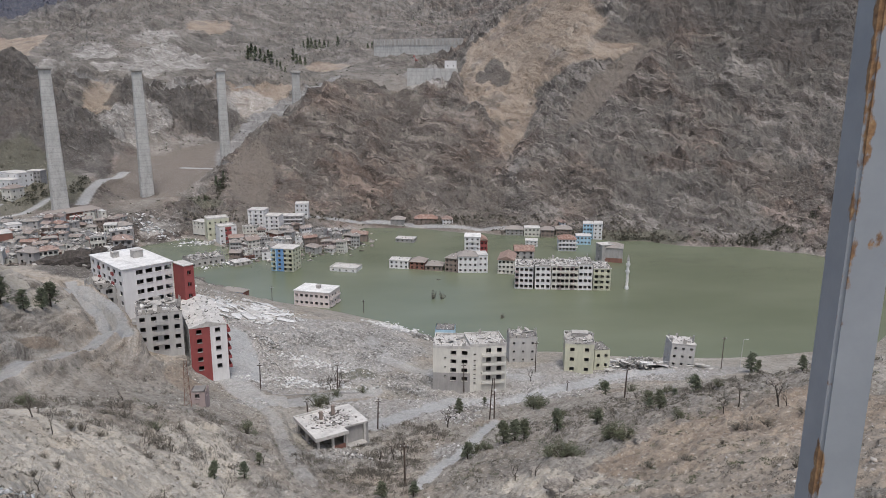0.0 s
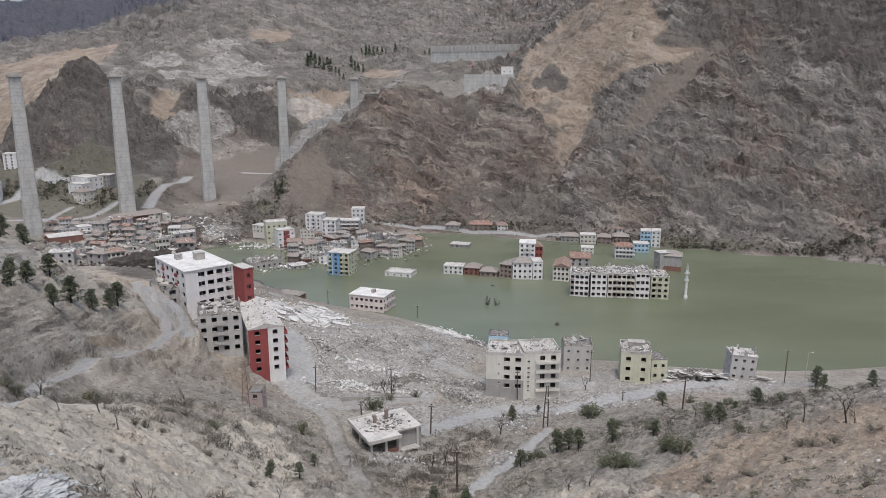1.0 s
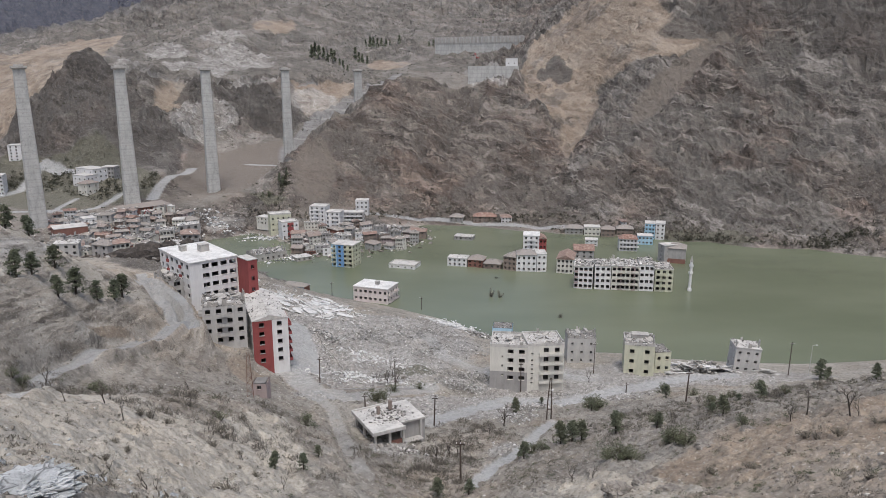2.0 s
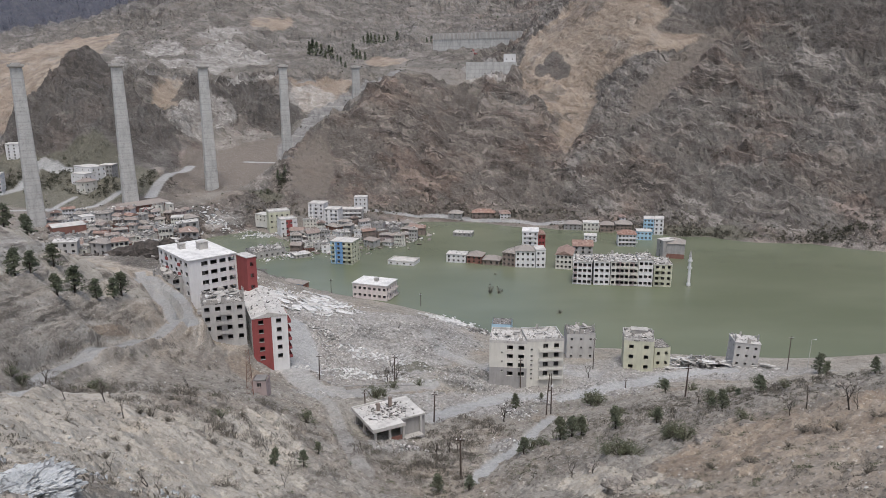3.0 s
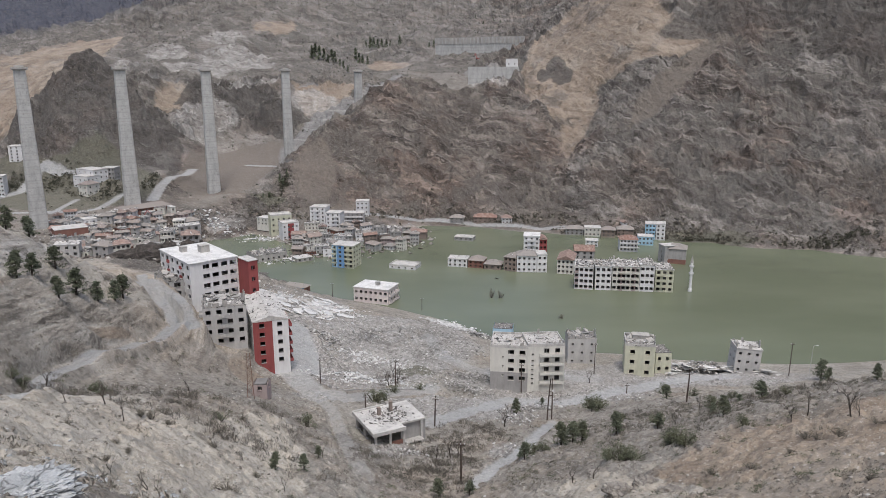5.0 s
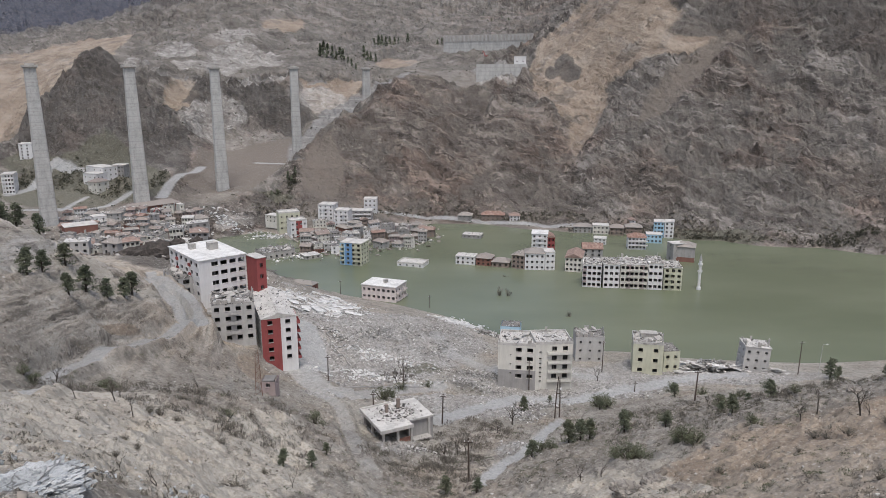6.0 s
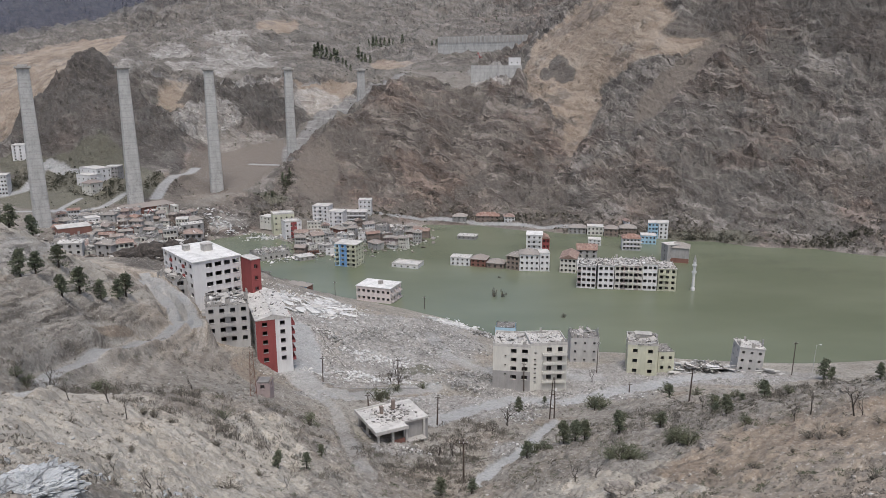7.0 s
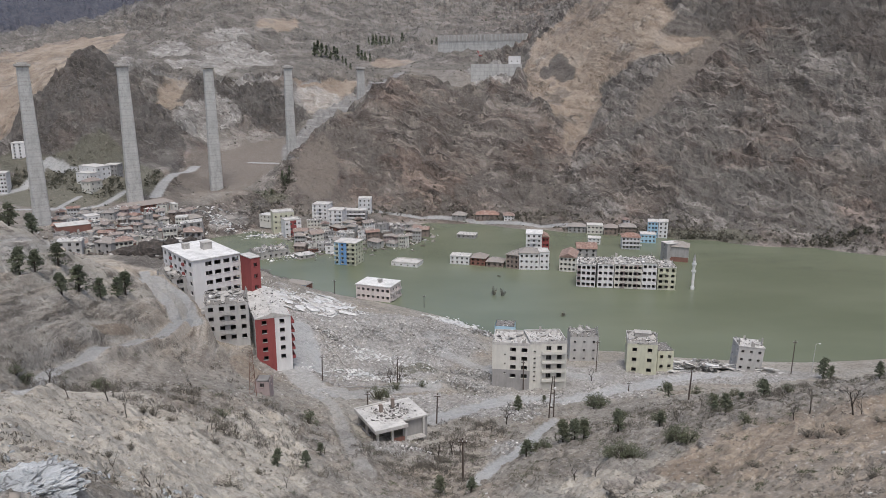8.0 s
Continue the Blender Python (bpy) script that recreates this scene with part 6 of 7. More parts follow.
def pine_meshes(seed):
    """Trunk and crown of a pine one metre high, to be scaled."""
    rng = random.Random(seed)
    tv, tf, cv, cf = [], [], [], []
    bend = Vector((rng.uniform(-0.05, 0.05), rng.uniform(-0.05, 0.05), 0))
    spine = [bend * (k / 6) ** 2 + Vector((0, 0, k / 6 * 0.97 - 0.06)) for k in range(7)]
    tube(tv, tf, spine, [0.03, 0.027, 0.023, 0.018, 0.013, 0.008, 0.003])
    bare = rng.uniform(0.07, 0.2)
    wide = rng.uniform(0.23, 0.3)
    for _ in range(54):
        f = bare + (1 - bare) * rng.random() ** 0.85
        reach = wide * (1.0 - 0.75 * ((f - bare) / (1 - bare)) ** 1.5) * rng.uniform(0.5, 1.15)
        a = rng.uniform(0, 6.3)
        start = bend * f * f + Vector((0, 0, f * 0.93))
        end = start + Vector((reach * math.cos(a), reach * math.sin(a), rng.uniform(-0.02, 0.07)))
        tube(tv, tf, [start, (start + end) / 2 + Vector((0, 0, 0.012)), end], [0.008, 0.005, 0.002], 3)
        for _ in range(32):
            p = start.lerp(end, rng.uniform(0.3, 1.08)) + Vector([rng.gauss(0, 0.03) for _ in range(3)])
            tuft(cv, cf, p, rng.uniform(0.022, 0.048), rng, 0.4)
    return mesh_of("trunk", tv, tf, BARK, True), mesh_of("crown", cv, cf, NEEDLES)


def bush_meshes(seed, mat, blades=1700):
    rng = random.Random(seed)
    tv, tf, cv, cf = [], [], [], []
    lobes = [(Vector((rng.gauss(0, 0.34), rng.gauss(0, 0.34), rng.uniform(0.16, 0.66))), rng.uniform(0.12, 0.34)) for _ in range(13)]
    for c, r in lobes:
        tube(tv, tf, [Vector((c.x * 0.2, c.y * 0.2, -0.15)), c * 0.6, c], [0.04, 0.03, 0.01], 4)
    for _ in range(blades):
        c, r = rng.choice(lobes)
        q = Vector([rng.gauss(0, 1) for _ in range(3)]).normalized() * r * rng.uniform(0.55, 1.1)
        p = c + q
        if p.z > -0.02:
            tuft(cv, cf, p, rng.uniform(0.025, 0.065), rng, 0.7, 0.26)
    return mesh_of("stem", tv, tf, BARK), mesh_of("foliage", cv, cf, mat)


def bare_tree_meshes(seed):
    rng = random.Random(seed)
    tv, tf, bv, bf = [], [], [], []

    def grow(p, way, length, r, depth):
        pts, q = [p], p
        for _ in range(3):
            way = (way + Vector([rng.gauss(0, 0.14) for _ in range(3)]) + Vector((0, 0, 0.05))).normalized()
            q = q + way * length / 3
            pts.append(q)
        out = (tv, tf) if depth == 0 else (bv, bf)
        tube(*out, pts, [r, r * 0.88, r * 0.76, r * 0.62], 5 if depth < 2 else 3)
        if depth < 4:
            for _ in range(rng.choice((2, 3)) if depth < 3 else 3):
                a = rng.uniform(0, 6.3)
                spread = rng.uniform(0.35, 0.85)
                u = way.orthogonal().normalized()
                v = way.cross(u)
                new_way = (way + spread * (math.cos(a) * u + math.sin(a) * v)).normalized()
                grow(pts[rng.choice((2, 3, 3))], new_way, length * rng.uniform(0.58, 0.8), r * 0.58, depth + 1)

    grow(Vector((0, 0, -0.05)), Vector((rng.uniform(-0.15, 0.15), rng.uniform(-0.15, 0.15), 1)).normalized(), 0.34, 0.024, 0)
    return mesh_of("trunk", tv, tf, BARK, True), mesh_of("bare_crown", bv, bf, BARK)


PINE_KINDS = [pine_meshes(k) for k in range(4)]
BUSH_KINDS = [bush_meshes(20 + k, LEAVES) for k in range(3)]
BARE_KINDS = [bare_tree_meshes(40 + k) for k in range(4)]


def plant(name, kinds, names, x, y, size, label, category, group, rng, wide=1.0):
    thing = tagged(empty(name, pose(x, y, ground_at(x, y), 0, 0, rng.uniform(0, 360)) @ Matrix.Diagonal((size * wide, size * wide, size, 1))), label, category, group)
    for me, part_name in zip(rng.choice(kinds), names):
        part(part_name, me, None, thing)


PINES_WEST = [(-104, 172, 5.5), (-101.5, 177, 5), (-107, 169, 5.5), (-110, 176, 6), (-84.5, 141, 5.2), (-84.5, 146.5, 4.4), (-89.4, 164.7, 5), (-78.5, 144.4, 4.2), (-82.6, 159.5, 5.7), (-81.1, 166, 4.4), (-84.1, 181.1, 4.8), (-84.7, 187.1, 5.9)]
PINES_EAST = [(22.4, 201.3, 4.9), (23.9, 133.7, 5.2), (25.7, 131.4, 4.9), (27.9, 132.9, 4.5), (34.5, 132.4, 5), (40.7, 126.6, 3.4), (66.3, 199.8, 4.3), (42.6, 191.5, 3.3), (60.1, 127.3, 3.8), (49.2, 117.6, 3.7), (50.5, 125.6, 2.7), (136.8, 245.9, 8.3), (59.9, 136.3, 2.2), (15.6, 125.6, 3.8), (32.3, 217.3, 2.6), (139.4, 245.5, 5.1), (-22, 87.4, 2.7), (-19.4, 93.1, 2.5), (-19.5, 105.4, 2.1), (-0.6, 115, 3.8), (4.6, 110.2, 3), (78.2, 122.4, 3.1)]
GREEN_BUSHES = [(70.2, 214, 3.8), (43.7, 197.8, 4.5), (44.8, 192.4, 3.4), (32.5, 157.1, 2.0), (30.5, 156.9, 1.7), (42.5, 133.1, 2.6), (52.9, 131.5, 2.6), (47.5, 104.8, 2), (73.3, 197.4, 2.5), (65.1, 151.6, 1.7), (37.7, 107, 2.9), (38.1, 104.3, 2.5), (62.9, 123.7, 1.6), (98.9, 212.2, 3.1), (39.6, 149.1, 2.1), (28.1, 104.2, 2.8), (26.6, 105.4, 2.5), (29.5, 103.1, 2.4), (39, 109.5, 2.4), (37.9, 110.4, 2.2), (18, 131.3, 2.6), (20.1, 130.5, 1.9), (-64.7, 105.1, 1.8), (-65.4, 104.2, 1.6), (-56.9, 111.5, 1.9), (-54.3, 109, 1.6), (-34.6, 105.1, 1.7), (-26.5, 132.3, 2.8), (-18.8, 193.9, 4), (-17, 199.7, 3.1), (-7.1, 220.3, 2.2), (-141.9, 600.1, 4.8), (-14.9, 213, 2.5)]
DRY_BUSHES = [(47.5, 87.1, 1.3), (48.2, 85.5, 1.3), (49.6, 83.9, 1.2), (54.7, 84.4, 1.1), (35.3, 75.6, 1.2), (32.4, 79.4, 1.1), (37.3, 57.1, 1.1), (37.9, 61.4, 0.7), (41.7, 79.6, 0.7), (-38.3, 88.8, 1.4), (-36.3, 89.3, 1.1), (-34.8, 91, 0.9), (-35.3, 63.2, 0.7), (-21.6, 66, 1.5), (-22, 78, 0.9), (-29.2, 85.3, 1.2), (-39.1, 87.4, 1.2), (-31.7, 95.5, 1), (-39.6, 106.7, 1.3), (-42.3, 107, 1.2), (-33.3, 112.3, 1.3), (-33.7, 128.2, 1.4), (-32.1, 65.7, 0.6), (-29.2, 62.1, 0.7), (-26.9, 53, 0.7)]
BARE_TREES_WEST = [(-60.5, 104.2, 4.6), (-45.3, 81.6, 2.6), (-42.9, 86.4, 3.9), (-37.3, 79, 3.5), (-21.4, 47.5, 2.9), (-21.3, 49.2, 2), (-25.1, 50.2, 2.1), (-46.9, 126, 3.8), (-25.6, 85.4, 2), (-18.6, 77.5, 2.2), (-20, 111.2, 2.4), (-19.6, 118.9, 1.9)]
BARE_TREES_EAST = [(54.9, 90.3, 5.5), (54.3, 100, 4.6), (51.8, 99.6, 3.6), (19.4, 98, 3.9), (21.6, 93.6, 3.6), (2, 146.3, 6.2), (-1, 142.7, 5.3), (3.6, 149.9, 5.3), (-16.2, 233.5, 7.1), (-17.1, 219.8, 7.4), (-14.5, 223.9, 6.8), (17.1, 181.3, 8.8), (53.1, 244.7, 7.1), (55, 89, 3.5), (12, 165.7, 3.8), (51.1, 133.8, 2.7), (-15.9, 151.3, 2.7)]
POLES = [(-9.9, 361.5, 8.2), (-1.8, 174.6, 8.3), (27.6, 235, 10.8), (3.6, 122.6, 8.8), (57.3, 256.8, 12.3), (57.1, 157.9, 7.9), (132.6, 260.7, 13.5), (-36.9, 208, 8.9), (-14.7, 219.2, 9.3), (-58.8, 380.8, 8.1), (62.2, 228.3, 3.6), (-20.2, 180.4, 4.3)]
FAR_CONIFERS = [(-172.1, 1018.6, 17.5), (-166.6, 1012.2, 20.5), (-160.4, 1005.9, 18.8), (-154.5, 1006.8, 15.7), (-149.4, 1007.6, 12.5), (-143.3, 1001.2, 17.1), (-140.5, 1008.8, 14.1), (-131.2, 988.5, 9.2), (-125.2, 975.2, 10.6), (-117.1, 955.4, 8.9), (-114.3, 1023.1, 15.8), (-109, 1016.4, 14.2), (-102.8, 999, 12.4), (-95.2, 989.1, 10.7), (-113.4, 1159.5, 10.8), (-104.8, 1139.8, 15.9), (-98.8, 1128.2, 15.7), (-93.6, 1136.7, 14), (-87.7, 1137.2, 12.3), (-81.5, 1145.8, 12.4), (-76.9, 1166.6, 9), (-62.7, 1175.8, 14.5), (-16.9, 1140.4, 8.8), (-10.1, 1132.5, 10.5), (-3.3, 1124.5, 9.5), (3.3, 1120.6, 8.6), (-135.4, 615.1, 8.8), (-131.9, 611.3, 7.8), (-130.7, 620.7, 6.9), (-145.4, 594.8, 4.8), (-141.5, 597.9, 4.8), (65.2, 1428.6, 6.6), (79.3, 1417.8, 8.8), (94.6, 1367.4, 6.3), (104.4, 1337.9, 6.2)]
_rng = random.Random(77)
for x, y, s in PINES_WEST:
    plant("pine_tree", PINE_KINDS, ("trunk", "crown"), x, y, s * 1.15, "young dark green pine in a row on the bedded slope", "tree", "pines on the western slope", _rng, 1.5)
for x, y, s in PINES_EAST:
    plant("pine_tree", PINE_KINDS, ("trunk", "crown"), x, y, s, "small dark green pine among dry scrub", "tree", "pines on the eastern slope", _rng, 1.4)
for x, y, s in GREEN_BUSHES:
    plant("bush", BUSH_KINDS, ("stem", "foliage"), x, y, s, "rounded evergreen bush on stony ground", "bush", "evergreen bushes", _rng, 1.25)
DRY_KINDS = [bush_meshes(30 + k, TWIGS) for k in range(3)]
for x, y, s in DRY_BUSHES:
    plant("bush", DRY_KINDS, ("stem", "dry_crown"), x, y, s, "round grey-brown dry cushion bush on bare ground", "bush", "dry bushes", _rng, 1.35)
for x, y, s in BARE_TREES_WEST + BARE_TREES_EAST:
    plant("bare_tree", BARE_KINDS, ("trunk", "bare_crown"), x, y, s, "leafless dark-barked tree on the dry slope", "tree", "leafless trees", _rng)


def heights(x, y):
    z = base_height(x, y)
    return z + relief(x, y, z, slope_of(x, y, z), track_mask(x, y))[0]


def scatter(count, near, far, left, right, seed, avoid=()):
    """Random places between two distances and two bearings, off the tracks and the named zones."""
    rs = np.random.RandomState(seed)
    d = near + (far - near) * rs.uniform(0, 1, count) ** 1.15
    a = np.radians(rs.uniform(left, right, count))
    x, y = d * np.sin(a), d * np.cos(a)
    keep = track_mask(x, y) < 0.2
    for name in avoid:
        keep &= zone_mask(name, x, y) < 0.4
    z = heights(x, y)
    keep &= z > 0.6
    return x[keep], y[keep], z[keep]


def stuff(name, verts, faces, mat, label):
    return tagged(new(name, mesh_of(name, verts, faces, mat)), label, name.replace("_", " "), kind="stuff")


def far_conifers():
    verts, faces, rng = [], [], random.Random(9)
    for x, y, s in FAR_CONIFERS:
        z = ground_at(x, y) - 0.5
        for _ in range(70):
            f = rng.random() ** 0.7
            r = 0.24 * s * (1.05 - f) * rng.uniform(0.3, 1)
            a = rng.uniform(0, 6.3)
            tuft(verts, faces, Vector((x + r * math.cos(a), y + r * math.sin(a), z + s * (0.08 + 0.92 * f))), 0.16 * s, rng, 0.5)
    stuff("far_conifers", verts, faces, NEEDLES, "dark conifers in clumps on the far benches")


far_conifers()


def dome(verts, faces, x, y, z, s, count, low, high, rng, wide, up=1.4):
    """A rounded cushion of small blades on the ground."""
    for _ in range(count):
        q = Vector((rng.gauss(0, 1), rng.gauss(0, 1), abs(rng.gauss(0, 1)))).normalized() * s * rng.uniform(0.5, 1.0)
        tuft(verts, faces, Vector((x + q.x, y + q.y, z + 0.72 * q.z)), s * rng.uniform(low, high), rng, up, wide)


def low_scrub():
    rng = random.Random(31)
    verts, faces = [], []
    x, y, z = scatter(4600, 30, 235, -34, 39, 5, ("pale_rubble",))
    patch = fractal(x / 22, y / 22, 3, 90)
    for px, py, pz, n in zip(x, y, z, patch):
        if n < -0.25 + 0.5 * rng.random() - 0.2:
            continue
        if px < 0 and py < 112 and rng.random() < 0.62:
            continue
        s = rng.uniform(0.18, 0.72) * (1.9 if rng.random() < 0.1 else 1.0)
        dome(verts, faces, px, py, pz - 0.1 * s, 0.8 * s, 54, 0.2, 0.42, rng, 0.1)
    stuff("dry_scrub", verts, faces, TWIGS, "low grey-brown leafless scrub scattered over the slopes")
    verts, faces = [], []
    x, y, z = scatter(1900, 70, 235, -34, 39, 6, ("pale_rubble",))
    patch = fractal(x / 30, y / 30, 3, 91)
    for px, py, pz, n in zip(x, y, z, patch):
        if n < -0.05 or px < -20 and rng.random() < 0.6:
            continue
        s = rng.uniform(0.35, 1.0)
        dome(verts, faces, px, py, pz - 0.1 * s, 0.8 * s, 90, 0.09, 0.2, rng, 0.28)
    stuff("green_scrub", verts, faces, LEAVES, "small dull green juniper scrub on the slopes")


low_scrub()


def heath_scrub():
    """Dense low scrub on the brow of the eastern slope, and small tufts over all the near slopes."""
    rng = random.Random(38)
    verts, faces = [], []
    xs = np.array([rng.uniform(4, 150) for _ in range(5200)])
    ys = np.array([rng.uniform(96, 235) for _ in range(5200)])
    inside = outline_mask(HEATH, xs, ys, 6.0) > 0.45
    xs, ys = xs[inside], ys[inside]
    patch = fractal(xs / 14, ys / 14, 3, 95)
    keep = (patch > -0.15) & (track_mask(xs, ys) < 0.1)
    xs, ys = xs[keep], ys[keep]
    for px, py, pz in zip(xs, ys, heights(xs, ys)):
        s = rng.uniform(0.3, 1.0) * (1.5 if rng.random() < 0.12 else 1.0)
        dome(verts, faces, px, py, pz - 0.08, 0.85 * s, 56, 0.16, 0.34, rng, 0.14)
    stuff("heath_scrub", verts, faces, HEATHER, "dense grey-green and brown scrub on the brow of the slope")
    verts, faces = [], []
    x, y, z = scatter(9000, 24, 170, -34, 39, 41)
    patch = fractal(x / 9, y / 9, 3, 96)
    for px, py, pz, n in zip(x, y, z, patch):
        if n < 0.0:
            continue
        s = rng.uniform(0.1, 0.32)
        dome(verts, faces, px, py, pz - 0.03, s, 16, 0.5, 0.9, rng, 0.1, 2.0)
    stuff("dry_tufts", verts, faces, TWIGS, "small dry tufts dotted over the bare slopes")


HEATHER = leaf_material("dull_heath_leaves", (0.06, 0.055, 0.043), (0.115, 0.105, 0.08), (0.20, 0.183, 0.145))
heath_scrub()


def gully_thicket():
    rng = random.Random(36)
    verts, faces = [], []
    for cx, cy, rx, ry, count in THICKETS:
        spots = [(cx + rng.gauss(0, rx), cy + rng.gauss(0, ry)) for _ in range(count)]
        xs, ys = np.array([p[0] for p in spots]), np.array([p[1] for p in spots])
        for px, py, pz in zip(xs, ys, heights(xs, ys)):
            s = rng.uniform(0.8, 2.2)
            dome(verts, faces, px, py, pz - 0.1, 0.8 * s, 90, 0.25, 0.6, rng, 0.035, 2.2)
    stuff("gully_thicket", verts, faces, THICKET, "dense leafless grey-brown thicket along the gully")


# middle, spread and number of bushes of each leafless thicket
THICKET = leaf_material("leafless_thicket_twigs", (0.085, 0.075, 0.065), (0.15, 0.134, 0.117), (0.235, 0.212, 0.187))
THICKETS = ((1.5, 146, 4, 9, 100), (9, 168, 5, 8, 70), (-3, 132, 4, 8, 45), (2, 118, 3, 6, 25), (-17, 226, 4, 4, 25), (55, 128, 12, 6, 40), (38, 135, 10, 8, 50), (70, 150, 16, 10, 60), (-44, 112, 10, 6, 45), (-36, 100, 8, 6, 40), (-58, 104, 8, 4, 30), (-30, 128, 8, 6, 30), (-25, 95, 8, 6, 30), (-66, 168, 10, 6, 30), (-8, 128, 5, 8, 60))
gully_thicket()


def hill_scrub():
    rng = random.Random(33)
    verts, faces = [], []
    x, y, z = scatter(9000, 470, 1600, -33, 38, 7, ("tan_earth", "pale_rubble", "grey_scree"))
    patch = fractal(x / 120, y / 120, 4, 93)
    for px, py, pz, n in zip(x, y, z, patch):
        if n < -0.1 + rng.gauss(0, 0.2):
            continue
        s = rng.uniform(0.4, 1.2) * (0.7 + 0.3 * math.hypot(px, py) / 700)
        for _ in range(7):
            p = Vector((px + rng.gauss(0, 0.45 * s), py + rng.gauss(0, 0.45 * s), pz + abs(rng.gauss(0.3, 0.35)) * s))
            tuft(verts, faces, p, s * rng.uniform(0.7, 1.1), rng, 0.4)
    stuff("hillside_scrub", verts, faces, HILLSCRUB, "dark dots of juniper scrub over the far hillsides")


hill_scrub()


def valley_brush():
    """Leafless orchards and hedges on the valley floor and along the foot of the hills."""
    rng = random.Random(37)
    verts, faces = [], []
    for cx, cy, rx, ry, count in ((-300, 585, 26, 22, 130), (-262, 560, 22, 16, 80), (-335, 570, 10, 24, 70), (-230, 590, 14, 16, 50), (-132, 612, 5, 14, 50), (185, 514, 22, 6, 90), (40, 572, 50, 5, 90), (270, 492, 40, 6, 120)):
        xs = np.array([rng.gauss(cx, 0.6 * rx) for _ in range(count)])
        ys = np.array([rng.gauss(cy, 0.6 * ry) for _ in range(count)])
        keep = track_mask(xs, ys) < 0.1
        for px, py, pz in zip(xs[keep], ys[keep], heights(xs[keep], ys[keep])):
            if pz < 0.4:
                continue
            s = rng.uniform(1.2, 3.4)
            for _ in range(26):
                p = Vector((px + rng.gauss(0, 0.32 * s), py + rng.gauss(0, 0.32 * s), pz + abs(rng.gauss(0.5, 0.4)) * s))
                tuft(verts, faces, p, s * rng.uniform(0.16, 0.36), rng, 0.6)
    stuff("valley_brush", verts, faces, HILLSCRUB, "dark leafless hedges and trees along the valley floor")


valley_brush()


def stones_material():
    n = Nodes("weathered_stone", 0.95)
    col = n.ramp(n.island(), (0.0, (0.15, 0.13, 0.11)), (0.5, (0.28, 0.25, 0.215)), (0.85, (0.42, 0.39, 0.35)), (1.0, (0.58, 0.56, 0.53)))
    return n.done(col, n.bump(n.noise(4.0, 5), 0.5, 0.06))


STONES = stones_material()


def loose_stones():
    x, y, z = scatter(9500, 22, 230, -34, 39, 12)
    spots = iter(list(zip(x, y, z)))
    verts, faces = chunks(len(x), lambda r: next(spots), 0.05, 0.5, 13, 0.7)
    stuff("loose_stones", verts, faces, STONES, "loose weathered stones lying over the slopes")


loose_stones()


def rubble_fields():
    rng = random.Random(51)
    places = []
    for cx, cy, ax, ay, bx, by in ZONES["pale_rubble"]:
        if not 100 < math.hypot(cx, cy) < 400:
            continue
        area = abs(ax * by - ay * bx)
        for _ in range(int(min(3600, 6 * area))):
            a, r = rng.uniform(0, 6.3), math.sqrt(rng.random()) * 1.1
            places.append((cx + r * (ax * math.cos(a) + bx * math.sin(a)), cy + r * (ay * math.cos(a) + by * math.sin(a))))
    xy = np.array(places)
    x, y = xy[:, 0], xy[:, 1]
    z, road = heights(x, y), track_mask(x, y)
    thick = fractal(x / 9, y / 9, 3, 97)
    keep = (road < 0.25) & (z > 0.3) & (thick > -0.35)
    spots = iter(list(zip(x[keep], y[keep], z[keep])))
    verts, faces = chunks(int(keep.sum()), lambda r: next(spots), 0.09, 0.75, 52, 0.4)
    stuff("demolition_rubble", verts, faces, RUBBLE, "grey and white demolition rubble spread over the bank")


rubble_fields()


def fallen_slabs(name, label, x, y, reach, wide, turn, count, low, high, seed, heap=0.0):
    """Broken roof plates lying flat on the rubble."""
    rng = random.Random(seed)
    c, s = math.cos(radians(turn)), math.sin(radians(turn))
    thing = tagged(empty(name, pose(x, y, max(ground_at(x, y), 0.0))), label, "concrete slab")
    places = [(rng.uniform(-reach, reach), rng.uniform(-wide, wide)) for _ in range(count)]
    ab = np.array(places)
    xs, ys = x + c * ab[:, 0] - s * ab[:, 1], y + s * ab[:, 0] + c * ab[:, 1]
    e = 2.0
    z_at = heights(xs, ys)
    zxs, zys = (heights(xs + e, ys) - heights(xs - e, ys)) / (2 * e), (heights(xs, ys + e) - heights(xs, ys - e)) / (2 * e)
    for (a, b), px, py, pz, zx, zy in zip(places, xs, ys, z_at, zxs, zys):
        w, d = rng.uniform(low, high), rng.uniform(0.5 * low, 0.7 * high)
        rise = heap * max(0.0, 1 - (a / reach) ** 2 - 0.6 * (b / wide) ** 2) * rng.uniform(0.55, 1.0)
        lean = 0.08 + 0.05 * heap
        bm = bmesh.new()
        v = box(bm, -w / 2, -d / 2, -0.12, w / 2, d / 2, 0.16)
        for p in v:
            p.co.x += rng.uniform(-0.24, 0.24) * w
            p.co.y += rng.uniform(-0.24, 0.24) * d
        m = Matrix.Translation((px - x, py - y, max(pz, 0.0) - thing.location.z + rng.uniform(0.1, 0.5) + rise))
        m = m @ Euler((math.atan(zy) + rng.uniform(-lean, lean), -math.atan(zx) + rng.uniform(-lean, lean), 0)).to_matrix().to_4x4() @ pose(0, 0, 0, 0, 0, turn + rng.uniform(-45, 45))
        part("slab", bm, rng.choice((WHITEROOF, ROOFSLAB, ROOFSLAB) if heap else (WHITEROOF, WHITEROOF, ROOFSLAB)), thing, m=m)


